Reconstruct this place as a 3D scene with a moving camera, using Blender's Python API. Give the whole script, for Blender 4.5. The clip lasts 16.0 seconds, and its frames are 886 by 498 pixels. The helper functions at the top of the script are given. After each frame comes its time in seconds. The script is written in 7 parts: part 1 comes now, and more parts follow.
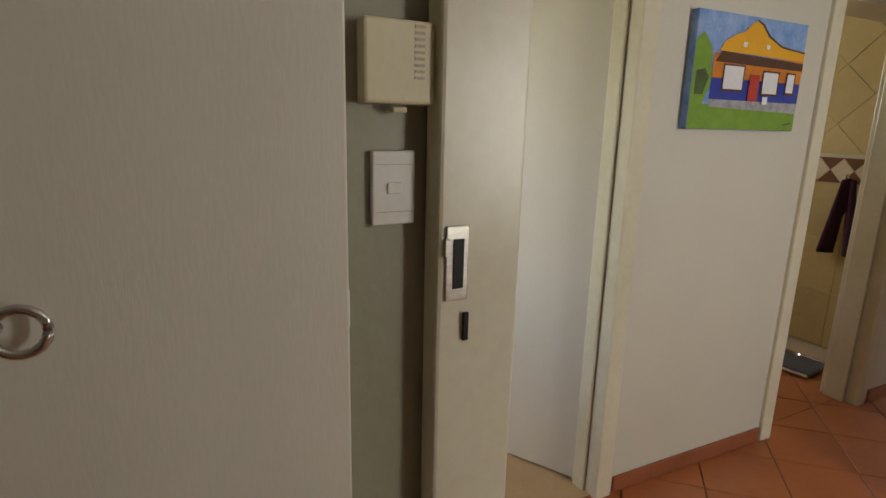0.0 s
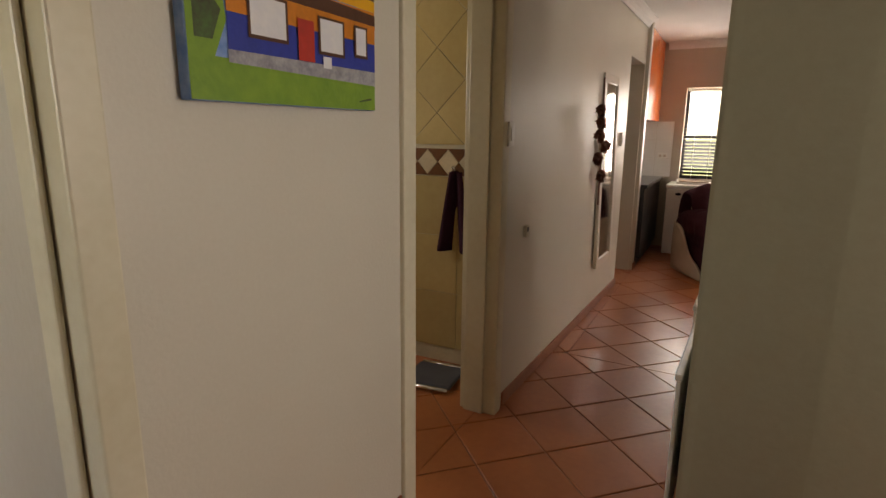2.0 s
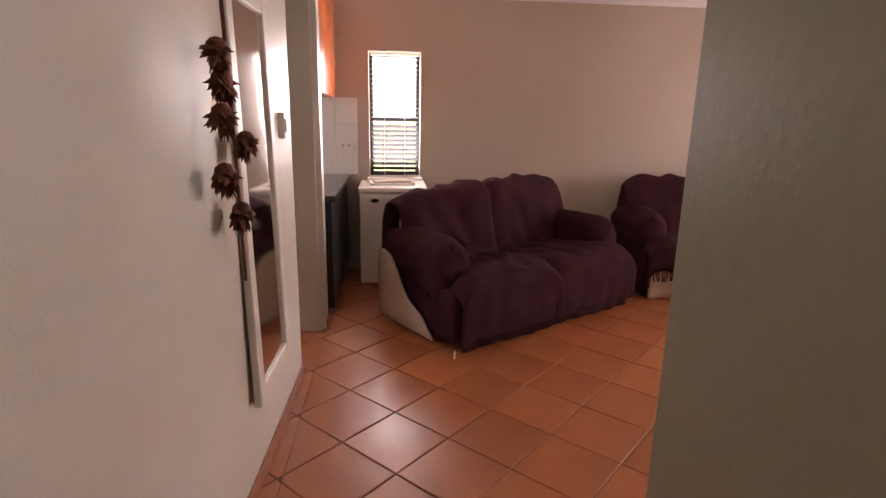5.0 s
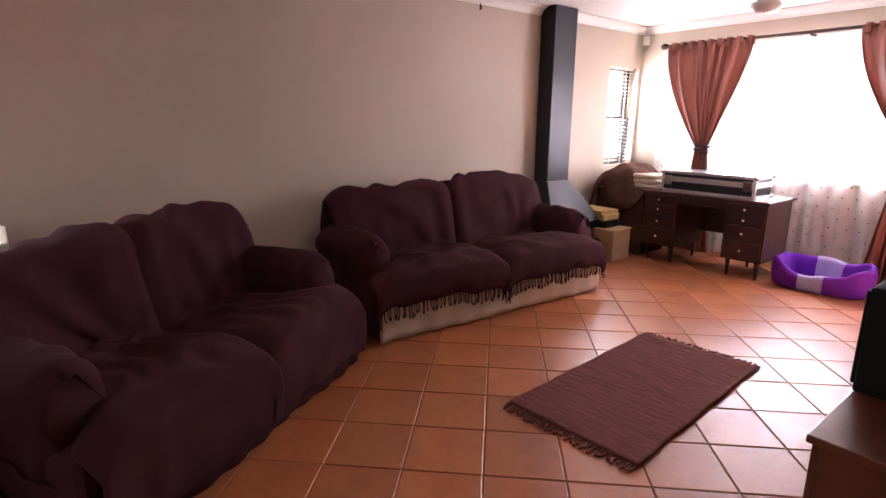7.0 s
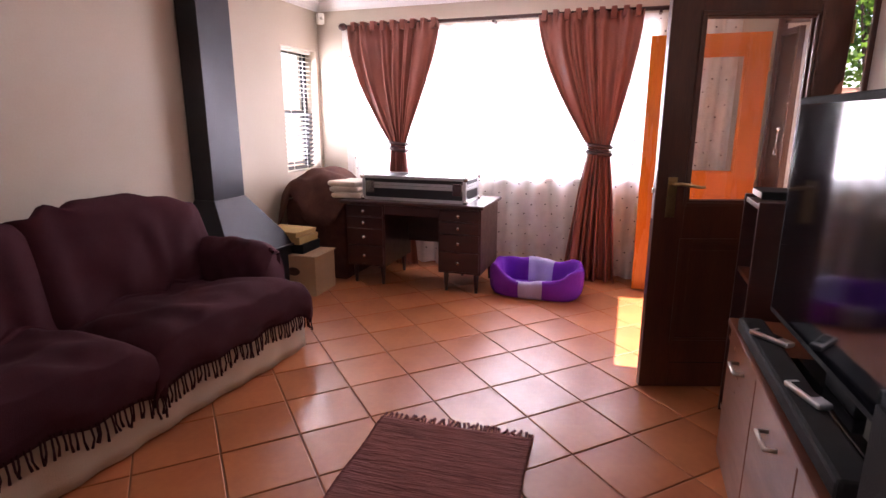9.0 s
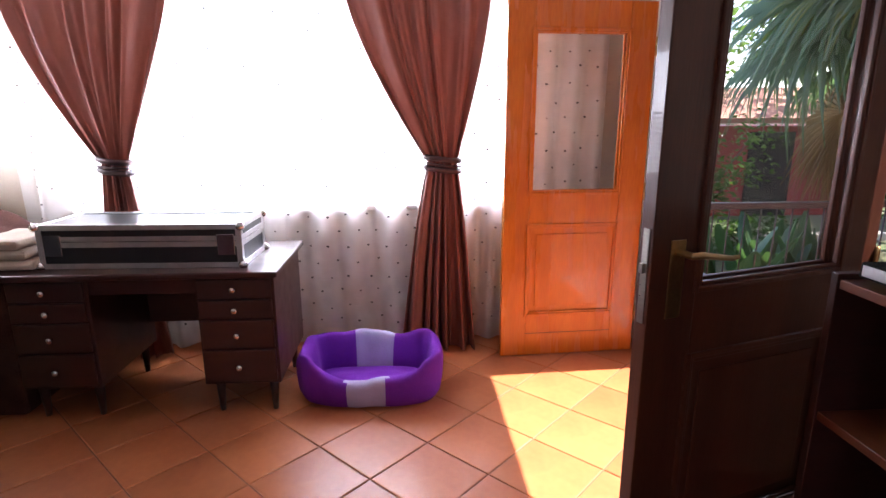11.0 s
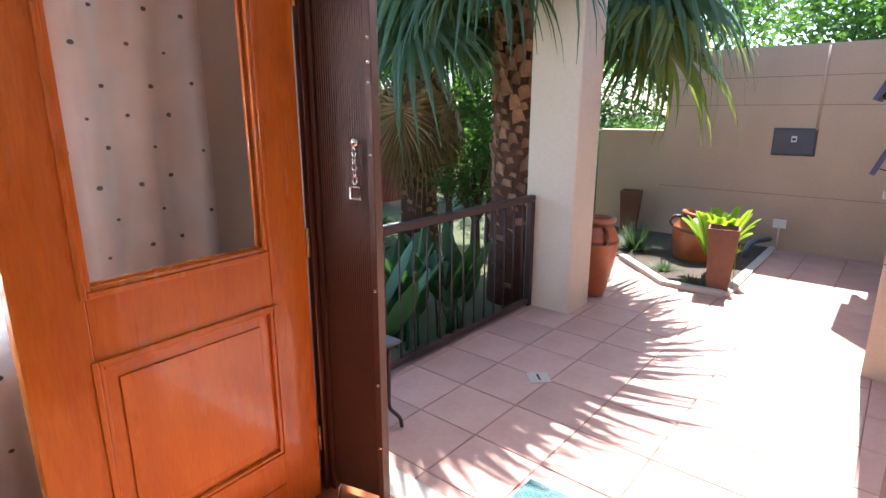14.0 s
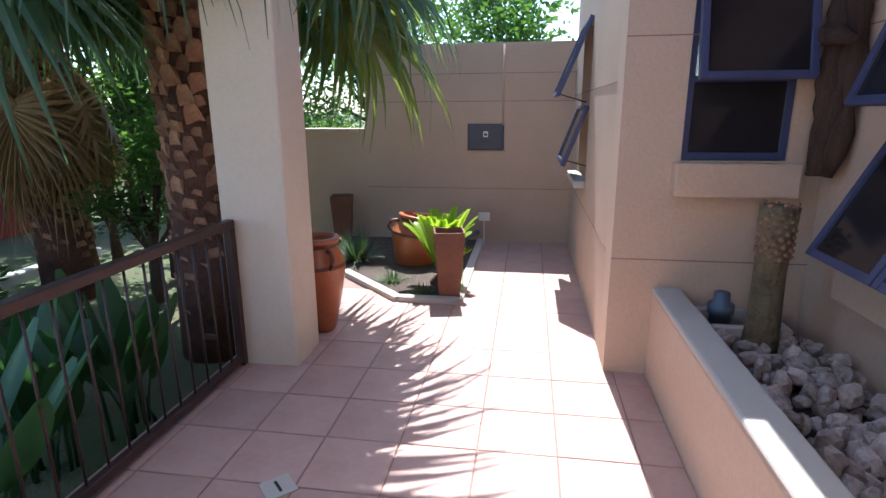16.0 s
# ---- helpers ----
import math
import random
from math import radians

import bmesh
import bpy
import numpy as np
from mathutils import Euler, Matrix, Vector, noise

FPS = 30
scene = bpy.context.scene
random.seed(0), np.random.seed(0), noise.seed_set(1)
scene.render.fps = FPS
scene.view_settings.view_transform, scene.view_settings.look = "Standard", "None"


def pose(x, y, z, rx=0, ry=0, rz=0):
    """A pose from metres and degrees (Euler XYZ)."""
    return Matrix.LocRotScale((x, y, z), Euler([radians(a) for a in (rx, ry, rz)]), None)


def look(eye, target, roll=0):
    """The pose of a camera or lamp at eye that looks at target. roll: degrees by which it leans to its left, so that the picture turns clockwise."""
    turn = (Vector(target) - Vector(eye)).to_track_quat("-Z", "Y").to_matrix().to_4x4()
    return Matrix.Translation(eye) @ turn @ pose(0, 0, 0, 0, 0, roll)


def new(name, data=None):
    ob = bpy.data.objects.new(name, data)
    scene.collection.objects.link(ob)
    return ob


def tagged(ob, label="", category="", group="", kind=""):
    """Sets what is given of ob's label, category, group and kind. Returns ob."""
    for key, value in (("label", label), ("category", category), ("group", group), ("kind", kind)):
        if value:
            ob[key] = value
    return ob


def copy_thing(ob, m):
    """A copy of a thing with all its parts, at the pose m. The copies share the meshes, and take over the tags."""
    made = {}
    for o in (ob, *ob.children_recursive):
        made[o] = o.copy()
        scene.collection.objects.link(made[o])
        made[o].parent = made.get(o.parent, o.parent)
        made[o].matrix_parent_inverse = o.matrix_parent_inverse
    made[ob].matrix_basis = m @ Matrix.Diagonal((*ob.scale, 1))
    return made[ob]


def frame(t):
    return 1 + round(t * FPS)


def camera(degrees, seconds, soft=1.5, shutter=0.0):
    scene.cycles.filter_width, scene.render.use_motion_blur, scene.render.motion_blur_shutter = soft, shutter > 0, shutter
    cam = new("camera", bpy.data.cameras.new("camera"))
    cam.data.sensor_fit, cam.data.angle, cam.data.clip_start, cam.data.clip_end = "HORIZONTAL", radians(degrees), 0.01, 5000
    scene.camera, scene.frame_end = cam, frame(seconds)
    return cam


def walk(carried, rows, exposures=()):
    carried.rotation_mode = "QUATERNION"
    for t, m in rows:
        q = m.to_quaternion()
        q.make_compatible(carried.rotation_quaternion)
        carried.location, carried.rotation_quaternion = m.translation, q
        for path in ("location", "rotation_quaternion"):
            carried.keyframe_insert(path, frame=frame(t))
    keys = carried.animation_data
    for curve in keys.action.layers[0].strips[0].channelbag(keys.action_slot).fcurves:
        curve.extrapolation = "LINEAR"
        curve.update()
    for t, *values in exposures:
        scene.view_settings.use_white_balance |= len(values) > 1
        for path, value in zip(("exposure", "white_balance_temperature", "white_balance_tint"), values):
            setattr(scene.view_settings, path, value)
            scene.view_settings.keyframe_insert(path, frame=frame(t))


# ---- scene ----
cam = camera(78.3, 16.0)
METRES, EYE, TURN = 10.3, 1.457, -38.2
ROWS = [
    (0.5, 0.0, 0.0, 0.0, 0.28, -12.44, -1.26),
    (1.0, 0.007, 0.0193, -0.0, -10.78, -12.24, -1.26),
    (1.5, 0.0223, 0.0415, -0.0017, -19.33, -11.97, -0.97),
    (2.0, 0.043, 0.0677, -0.0028, -24.09, -12.18, -0.64),
    (2.5, 0.0666, 0.0972, -0.0033, -30.15, -12.56, -0.54),
    (3.0, 0.0911, 0.1298, -0.0037, -35.81, -12.97, -0.57),
    (5.5, 0.2303, 0.2633, -0.002, -64.1, -13.61, -0.93),
    (6.0, 0.2599, 0.2765, -0.0025, -72.28, -13.47, -0.7),
    (6.5, 0.2899, 0.2872, -0.0027, -81.42, -13.46, -0.65),
    (7.0, 0.3183, 0.2939, -0.0023, -91.06, -13.33, -0.47),
    (7.5, 0.3476, 0.2926, -0.0032, -101.46, -13.44, -0.35),
    (8.0, 0.3801, 0.2839, -0.0045, -108.91, -13.33, -0.21),
    (8.5, 0.4142, 0.2707, -0.0051, -116.26, -13.29, -0.11),
    (11.0, 0.5825, 0.1531, -0.0037, -145.31, -13.52, 0.13),
    (11.5, 0.6067, 0.1257, -0.002, -150.89, -13.81, -0.0),
    (12.0, 0.6253, 0.0993, -0.0028, -157.87, -13.84, 0.02),
    (12.5, 0.6419, 0.0747, -0.0016, -165.18, -14.31, -0.15),
    (13.0, 0.6517, 0.0543, -0.0009, -173.71, -14.37, -0.18),
    (13.5, 0.6548, 0.0342, -0.0025, -182.61, -14.24, -0.11),
    (14.0, 0.6551, 0.016, -0.0021, -191.61, -14.2, -0.01),
    (14.5, 0.6552, -0.0006, -0.0021, -201.96, -14.2, 0.07),
    (15.0, 0.649, -0.0185, -0.0037, -210.72, -14.18, 0.19),
    (15.5, 0.638, -0.0392, -0.0043, -217.92, -14.16, 0.24),
    (16.0, 0.6248, -0.0643, -0.0045, -222.97, -14.31, 0.33),
]
EXPOSURES = [(0.0, 2.75, 7700, 14), (0.8, 2.6, 8300, 18), (1.5, 2.4, 8600, 18), (3.0, 2.55, 9300, 26), (5.5, 3.05, 7500, 35), (7.0, 2.7, 7000, 33), (8.5, 2.38, 6900, 33), (11.0, 2.2, 6350, 24), (12.5, 2.3, 6200, 18), (14.0, 2.0, 5800, 12), (16.0, 1.42, 5500, 11)]
walk(cam, [(0.0, look((-0.172, -0.136, 1.487), (0.741, 1.585, 1.034), 1.4))] +
     [(t, pose(0, 0, EYE, 0, 0, TURN) @ pose(METRES * x, METRES * y, METRES * z, 90 + pitch, roll, yaw))
      for t, x, y, z, yaw, pitch, roll in ROWS], EXPOSURES)

# ---- world and sun: light travels along +x and a little +y, 60 degrees down ----
SUN_EL = radians(60)
SUN_WAY = Vector((math.cos(SUN_EL) * math.cos(radians(3)), math.cos(SUN_EL) * math.sin(radians(3)), -math.sin(SUN_EL)))
world = bpy.data.worlds.new("sky")
scene.world = world
world.use_nodes = True
wn = world.node_tree.nodes
sky = wn.new("ShaderNodeTexSky")
sky.sky_type, sky.sun_disc = "NISHITA", False
sky.sun_elevation, sky.sun_rotation = SUN_EL, radians(270)
world.node_tree.links.new(sky.outputs[0], wn["Background"].inputs[0])
wn["Background"].inputs[1].default_value = 0.15
sun = new("sun", bpy.data.lights.new("sun", "SUN"))
sun.data.energy, sun.data.angle, sun.data.color = 5.0, radians(0.5), (1.0, 0.94, 0.84)
sun.matrix_world = look((0, 0, 20), Vector((0, 0, 20)) + SUN_WAY)


def sky_lamp(name, eye, way, w, h, watts, tint=(0.86, 0.93, 1.0)):
    """The sky's light through a window's opening."""
    ob = new(name, bpy.data.lights.new(name, "AREA"))
    ob.data.shape, ob.data.size, ob.data.size_y, ob.data.energy, ob.data.color = "RECTANGLE", w, h, watts, tint
    ob.matrix_world = look(eye, Vector(eye) + Vector(way))
    return ob


sky_lamp("sky_front_window", (6.45, -6.12, 1.5), (0, 1, -0.05), 2.4, 1.2, 56)
sky_lamp("sky_side_window", (8.36, 0.6, 1.45), (-1, 0, -0.05), 0.45, 1.0, 6)
sky_lamp("sky_corner_window", (8.36, -5.5, 1.45), (-1, 0, -0.05), 0.55, 1.0, 14)
sky_lamp("sky_lobby_window", (1.965, -1.73, 1.5), (0, 1, -0.05), 0.5, 1.1, 5)
sky_lamp("sky_kitchen_window", (7.4, 4.0, 1.6), (0, -1, -0.05), 1.2, 1.0, 3.5)
sky_lamp("sky_bedroom_window", (-0.68, 2.3, 1.5), (1, 0, -0.05), 0.9, 1.0, 1.4)
sky_lamp("sky_bathroom_window", (2.8, 3.38, 1.8), (0, -1, -0.1), 0.6, 0.5, 2)


# ---- materials ----
def mat(name, col, rough=0.6, metal=0.0, col2=None, scale=4.0, fine=60.0, bump=0.15, mix=0.35, stretch=(1, 1, 1), vary=0.0, spec=0.5, coords="Object", coat=0.0, detail=6.0, width=0.01):
    """A surface with stains at one scale and grain at another; vary: how far pieces differ from one another."""
    m = bpy.data.materials.new(name)
    m.use_nodes = True
    n, l = m.node_tree.nodes, m.node_tree.links
    b = n["Principled BSDF"]
    b.inputs["Roughness"].default_value, b.inputs["Metallic"].default_value = rough, metal
    b.inputs["Specular IOR Level"].default_value = spec
    b.inputs["Coat Weight"].default_value = coat
    tc, mp = n.new("ShaderNodeTexCoord"), n.new("ShaderNodeMapping")
    mp.inputs["Scale"].default_value = stretch
    l.new(tc.outputs[coords], mp.inputs["Vector"])
    big, small = n.new("ShaderNodeTexNoise"), n.new("ShaderNodeTexNoise")
    big.inputs["Scale"].default_value, small.inputs["Scale"].default_value = scale, fine
    big.inputs["Detail"].default_value = small.inputs["Detail"].default_value = detail
    l.new(mp.outputs[0], big.inputs["Vector"]), l.new(mp.outputs[0], small.inputs["Vector"])
    col2 = col2 or tuple(c * 0.72 for c in col)
    ramp = n.new("ShaderNodeMapRange")
    ramp.inputs["From Min"].default_value, ramp.inputs["From Max"].default_value = 0.35, 0.7
    add = n.new("ShaderNodeMath")
    add.operation = "MULTIPLY_ADD"
    l.new(small.outputs["Fac"], add.inputs[0])
    add.inputs[1].default_value = mix
    half = n.new("ShaderNodeMath")
    half.operation = "MULTIPLY"
    half.inputs[1].default_value = 1 - mix
    l.new(big.outputs["Fac"], half.inputs[0]), l.new(half.outputs[0], add.inputs[2])
    l.new(add.outputs[0], ramp.inputs["Value"])
    mx = n.new("ShaderNodeMix")
    mx.data_type = "RGBA"
    mx.inputs["A"].default_value, mx.inputs["B"].default_value = (*col, 1), (*col2, 1)
    l.new(ramp.outputs[0], mx.inputs["Factor"])
    out = mx.outputs["Result"]
    if vary:
        info, hsv, mr = n.new("ShaderNodeObjectInfo"), n.new("ShaderNodeHueSaturation"), n.new("ShaderNodeMapRange")
        mr.inputs["To Min"].default_value, mr.inputs["To Max"].default_value = 1 - vary, 1 + vary
        l.new(info.outputs["Random"], mr.inputs["Value"]), l.new(mr.outputs[0], hsv.inputs["Value"]), l.new(out, hsv.inputs["Color"])
        out = hsv.outputs[0]
    l.new(out, b.inputs["Base Color"])
    rr = n.new("ShaderNodeMapRange")
    rr.inputs["To Min"].default_value, rr.inputs["To Max"].default_value = max(0.02, rough - 0.08), min(1, rough + 0.1)
    l.new(big.outputs["Fac"], rr.inputs["Value"]), l.new(rr.outputs[0], b.inputs["Roughness"])
    if bump:
        bp = n.new("ShaderNodeBump")
        bp.inputs["Strength"].default_value, bp.inputs["Distance"].default_value = bump, width
        l.new(small.outputs["Fac"], bp.inputs["Height"]), l.new(bp.outputs[0], b.inputs["Normal"])
    return m


def glass_mat(name, tint=(1, 1, 1), rough=0.0, gloss=0.12):
    """A thin pane: mostly clear, with a mirror's gloss that grows at a slant."""
    m = bpy.data.materials.new(name)
    m.use_nodes = True
    n, l = m.node_tree.nodes, m.node_tree.links
    n.remove(n["Principled BSDF"])
    clear, mirror, mx, fr = n.new("ShaderNodeBsdfTransparent"), n.new("ShaderNodeBsdfGlossy"), n.new("ShaderNodeMixShader"), n.new("ShaderNodeLayerWeight")
    clear.inputs[0].default_value, mirror.inputs["Roughness"].default_value = (*tint, 1), rough
    pw, ad = n.new("ShaderNodeMath"), n.new("ShaderNodeMath")
    pw.operation, ad.operation = "POWER", "MULTIPLY_ADD"
    pw.inputs[1].default_value, ad.inputs[1].default_value, ad.inputs[2].default_value = 4.0, 0.8, 0.03
    fr.inputs["Blend"].default_value = 0.5
    l.new(fr.outputs["Facing"], pw.inputs[0]), l.new(pw.outputs[0], ad.inputs[0]), l.new(ad.outputs[0], mx.inputs[0]), l.new(clear.outputs[0], mx.inputs[1]), l.new(mirror.outputs[0], mx.inputs[2])
    l.new(mx.outputs[0], n["Material Output"].inputs[0])
    return m


def sheer_mat(name, col, clear=0.35, through_light=0.6):
    """Thin cloth: some rays pass, some scatter through, some bounce."""
    m = bpy.data.materials.new(name)
    m.use_nodes = True
    n, l = m.node_tree.nodes, m.node_tree.links
    n.remove(n["Principled BSDF"])
    t, d, s = n.new("ShaderNodeBsdfTransparent"), n.new("ShaderNodeBsdfDiffuse"), n.new("ShaderNodeBsdfTranslucent")
    d.inputs[0].default_value = s.inputs[0].default_value = (*col, 1)
    a, b = n.new("ShaderNodeMixShader"), n.new("ShaderNodeMixShader")
    a.inputs[0].default_value = through_light
    l.new(d.outputs[0], a.inputs[1]), l.new(s.outputs[0], a.inputs[2])
    tc, nz, mr = n.new("ShaderNodeTexCoord"), n.new("ShaderNodeTexNoise"), n.new("ShaderNodeMapRange")
    nz.inputs["Scale"].default_value = 9
    mr.inputs["To Min"].default_value, mr.inputs["To Max"].default_value = 1 - clear - 0.12, 1 - clear + 0.12
    l.new(tc.outputs["Object"], nz.inputs["Vector"]), l.new(nz.outputs["Fac"], mr.inputs["Value"]), l.new(mr.outputs[0], b.inputs[0])
    l.new(t.outputs[0], b.inputs[1]), l.new(a.outputs[0], b.inputs[2]), l.new(b.outputs[0], n["Material Output"].inputs[0])
    return m


def see_through(m, col, share):
    """Lets a share of the light pass through a thin surface."""
    n, l = m.node_tree.nodes, m.node_tree.links
    t, mx = n.new("ShaderNodeBsdfTranslucent"), n.new("ShaderNodeMixShader")
    t.inputs[0].default_value = (*col, 1)
    mx.inputs[0].default_value = share
    l.new(n["Principled BSDF"].outputs[0], mx.inputs[1]), l.new(t.outputs[0], mx.inputs[2]), l.new(mx.outputs[0], n["Material Output"].inputs[0])
    return m


def leaf_mat(name, col, col2, glow=0.35):
    """Leaves: gloss on top, and light that passes through."""
    m = mat(name, col, 0.45, col2=col2, scale=3, fine=25, bump=0.1, vary=0.25)
    return see_through(m, (col[0] * 1.6, col[1] * 1.6, col[2] * 0.9), glow)


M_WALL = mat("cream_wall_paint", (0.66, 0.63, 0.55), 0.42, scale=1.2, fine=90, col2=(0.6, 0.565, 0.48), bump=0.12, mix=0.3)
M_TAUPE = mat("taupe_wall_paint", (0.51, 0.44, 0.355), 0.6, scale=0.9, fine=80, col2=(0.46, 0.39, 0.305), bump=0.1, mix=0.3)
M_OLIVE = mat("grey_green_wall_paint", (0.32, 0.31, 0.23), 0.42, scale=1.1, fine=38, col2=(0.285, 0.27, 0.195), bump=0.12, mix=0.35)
M_ORANGE_WALL = mat("orange_gloss_paint", (0.6, 0.13, 0.03), 0.22, scale=1.5, fine=60, col2=(0.5, 0.1, 0.02), bump=0.05)
M_CEIL = mat("white_ceiling_paint", (0.82, 0.81, 0.79), 0.8, scale=2, fine=120, col2=(0.77, 0.755, 0.73), bump=0.05)
M_FRAME = mat("cream_enamel", (0.72, 0.68, 0.54), 0.3, scale=3, fine=40, col2=(0.63, 0.58, 0.43), bump=0.05)
M_DOORW = mat("off_white_door_paint", (0.71, 0.68, 0.6), 0.4, scale=1.4, fine=60, col2=(0.66, 0.62, 0.53), bump=0.06, stretch=(3, 3, 0.6))
M_WHITE = mat("white_plastic", (0.78, 0.77, 0.72), 0.4, scale=5, fine=80, col2=(0.72, 0.7, 0.63), bump=0.03)
M_IVORY = mat("aged_ivory_plastic", (0.72, 0.67, 0.46), 0.45, scale=5, fine=80, col2=(0.66, 0.6, 0.4), bump=0.03)
M_STEEL = mat("brushed_steel", (0.6, 0.57, 0.5), 0.3, 1.0, scale=20, fine=200, col2=(0.42, 0.4, 0.36), bump=0.08, stretch=(1, 1, 6))
M_BLACK = mat("black_slot", (0.012, 0.011, 0.01), 0.7, scale=8, bump=0.0)
M_TILE = mat("terracotta_floor_tile", (0.48, 0.165, 0.06), 0.34, scale=2.2, fine=26, col2=(0.36, 0.1, 0.036), bump=0.12, mix=0.3, vary=0.12, width=0.003, coat=0.05)
M_TILE_W = mat("terracotta_floor_tile_far", (0.46, 0.155, 0.056), 0.34, scale=2.2, fine=26, col2=(0.35, 0.1, 0.036), bump=0.12, mix=0.3, width=0.003, coat=0.05)
M_GROUT = mat("brown_grout", (0.22, 0.1, 0.055), 0.9, scale=6, fine=120, bump=0.3)
M_SKIRT = mat("terracotta_skirting", (0.36, 0.12, 0.055), 0.4, scale=4, fine=40, col2=(0.27, 0.085, 0.04), bump=0.1)
M_PTILE = mat("patio_clay_tile", (0.48, 0.31, 0.25), 0.55, scale=3, fine=30, col2=(0.4, 0.235, 0.185), bump=0.2, mix=0.35, vary=0.1, width=0.004)
M_PGROUT = mat("patio_joint", (0.3, 0.19, 0.155), 0.95, scale=8, fine=90, bump=0.3)
M_PLASTER = mat("sand_plaster", (0.58, 0.435, 0.315), 0.88, scale=1.1, fine=45, col2=(0.47, 0.34, 0.24), bump=0.35, mix=0.3)
M_COLUMN = mat("pale_plaster", (0.68, 0.6, 0.47), 0.85, scale=1.6, fine=40, col2=(0.58, 0.5, 0.38), bump=0.3, mix=0.3)
M_CONC = mat("pale_concrete", (0.5, 0.45, 0.38), 0.9, scale=3, fine=50, col2=(0.44, 0.41, 0.36), bump=0.3)
M_SOFA = mat("plum_woven_throw", (0.066, 0.019, 0.026), 0.95, scale=5, fine=260, col2=(0.042, 0.011, 0.016), bump=0.5, mix=0.45, spec=0.15, width=0.006)
M_FRINGE = mat("plum_fringe", (0.055, 0.017, 0.022), 0.95, scale=30, fine=200, bump=0.3, spec=0.15)
M_LINEN = mat("cream_sofa_linen", (0.62, 0.52, 0.4), 0.9, scale=5, fine=220, col2=(0.54, 0.44, 0.33), bump=0.3, spec=0.2)
M_RUG = mat("brown_rag_weave", (0.26, 0.1, 0.085), 0.95, scale=1.2, fine=4, col2=(0.1, 0.035, 0.032), bump=0.8, mix=0.6, stretch=(34, 2.5, 3), spec=0.1, width=0.012)
M_DESK = mat("dark_mahogany", (0.055, 0.017, 0.013), 0.34, scale=2.5, fine=40, col2=(0.03, 0.009, 0.008), bump=0.05, stretch=(1, 6, 6), coat=0.1)
M_UNIT = mat("red_brown_veneer", (0.17, 0.05, 0.022), 0.3, scale=2.5, fine=40, col2=(0.09, 0.024, 0.012), bump=0.05, stretch=(6, 1, 6), coat=0.3)
# the sun's bounce off the floor is put into this orange base colour
M_DOORO_SUNLIT = mat("orange_varnished_wood_sunlit", (0.64, 0.19, 0.018), 0.26, scale=2.2, fine=24, col2=(0.5, 0.115, 0.01), bump=0.06, stretch=(7, 7, 0.7), coat=0.35, mix=0.45)
# same grain with a much darker base, for the other leaf and the frame
M_DOORD = mat("dark_door_wood", (0.095, 0.026, 0.011), 0.38, scale=2.2, fine=24, col2=(0.055, 0.014, 0.007), bump=0.06, stretch=(7, 7, 0.7), coat=0.25, mix=0.45)
M_GATE = mat("brown_enamelled_steel", (0.1, 0.045, 0.026), 0.4, 0.3, scale=6, fine=90, bump=0.1)
M_CHROME = mat("worn_chrome", (0.75, 0.74, 0.72), 0.15, 1.0, scale=12, bump=0.0)
M_BRASS = mat("aged_brass", (0.6, 0.42, 0.2), 0.3, 1.0, scale=12, fine=100, col2=(0.4, 0.27, 0.12), bump=0.03)
M_RAIL = mat("dark_brown_rail_paint", (0.045, 0.025, 0.022), 0.4, 0.2, scale=8, fine=120, col2=(0.07, 0.04, 0.032), bump=0.12)
# also colours the blinds' lower slats, as painted shade
M_FLUE = mat("charcoal_steel_and_slat_shade", (0.035, 0.035, 0.042), 0.42, 0.5, scale=3, fine=90, bump=0.05)
M_DRAPE = mat("copper_taffeta", (0.3, 0.105, 0.08), 0.34, scale=4, fine=160, col2=(0.23, 0.068, 0.05), bump=0.12, stretch=(6, 6, 1))
see_through(M_DRAPE, (0.46, 0.24, 0.19), 0.2)
M_TIE = mat("dark_tie_band", (0.05, 0.018, 0.016), 0.5, scale=9, bump=0.1)
M_SHEER = sheer_mat("white_voile", (0.88, 0.87, 0.86), 0.33, 0.45)
M_DOT = mat("grey_embroidery", (0.08, 0.075, 0.08), 0.7, scale=9, bump=0.0)
M_GLASS = glass_mat("window_glass")
M_MIRROR = mat("silvered_mirror", (0.86, 0.87, 0.86), 0.02, 1.0, scale=1, col2=(0.83, 0.84, 0.83), bump=0.0)
M_PURPLE = mat("purple_plush", (0.2, 0.03, 0.42), 0.8, scale=6, fine=180, col2=(0.14, 0.018, 0.32), bump=0.35, spec=0.2)
M_LILAC = mat("lilac_plush", (0.5, 0.46, 0.68), 0.85, scale=9, fine=200, col2=(0.38, 0.34, 0.56), bump=0.35, spec=0.2)
M_CASE = mat("black_laminate", (0.022, 0.022, 0.026), 0.3, scale=5, fine=150, bump=0.06)
M_ALU = mat("aluminium_edge", (0.72, 0.72, 0.72), 0.33, 1.0, scale=14, fine=120, col2=(0.55, 0.55, 0.56), bump=0.04)
M_CARD = mat("brown_cardboard", (0.5, 0.34, 0.19), 0.85, scale=3, fine=70, col2=(0.42, 0.28, 0.15), bump=0.1)
M_YBOX = mat("straw_yellow_card", (0.62, 0.43, 0.17), 0.7, scale=5, fine=60, bump=0.1)
M_BLANKET = mat("dark_brown_blanket", (0.07, 0.03, 0.026), 0.95, scale=8, fine=150, col2=(0.14, 0.07, 0.055), bump=0.5, spec=0.1)
M_CLOTH = mat("beige_folded_cloth", (0.62, 0.52, 0.42), 0.9, scale=8, fine=150, bump=0.3)
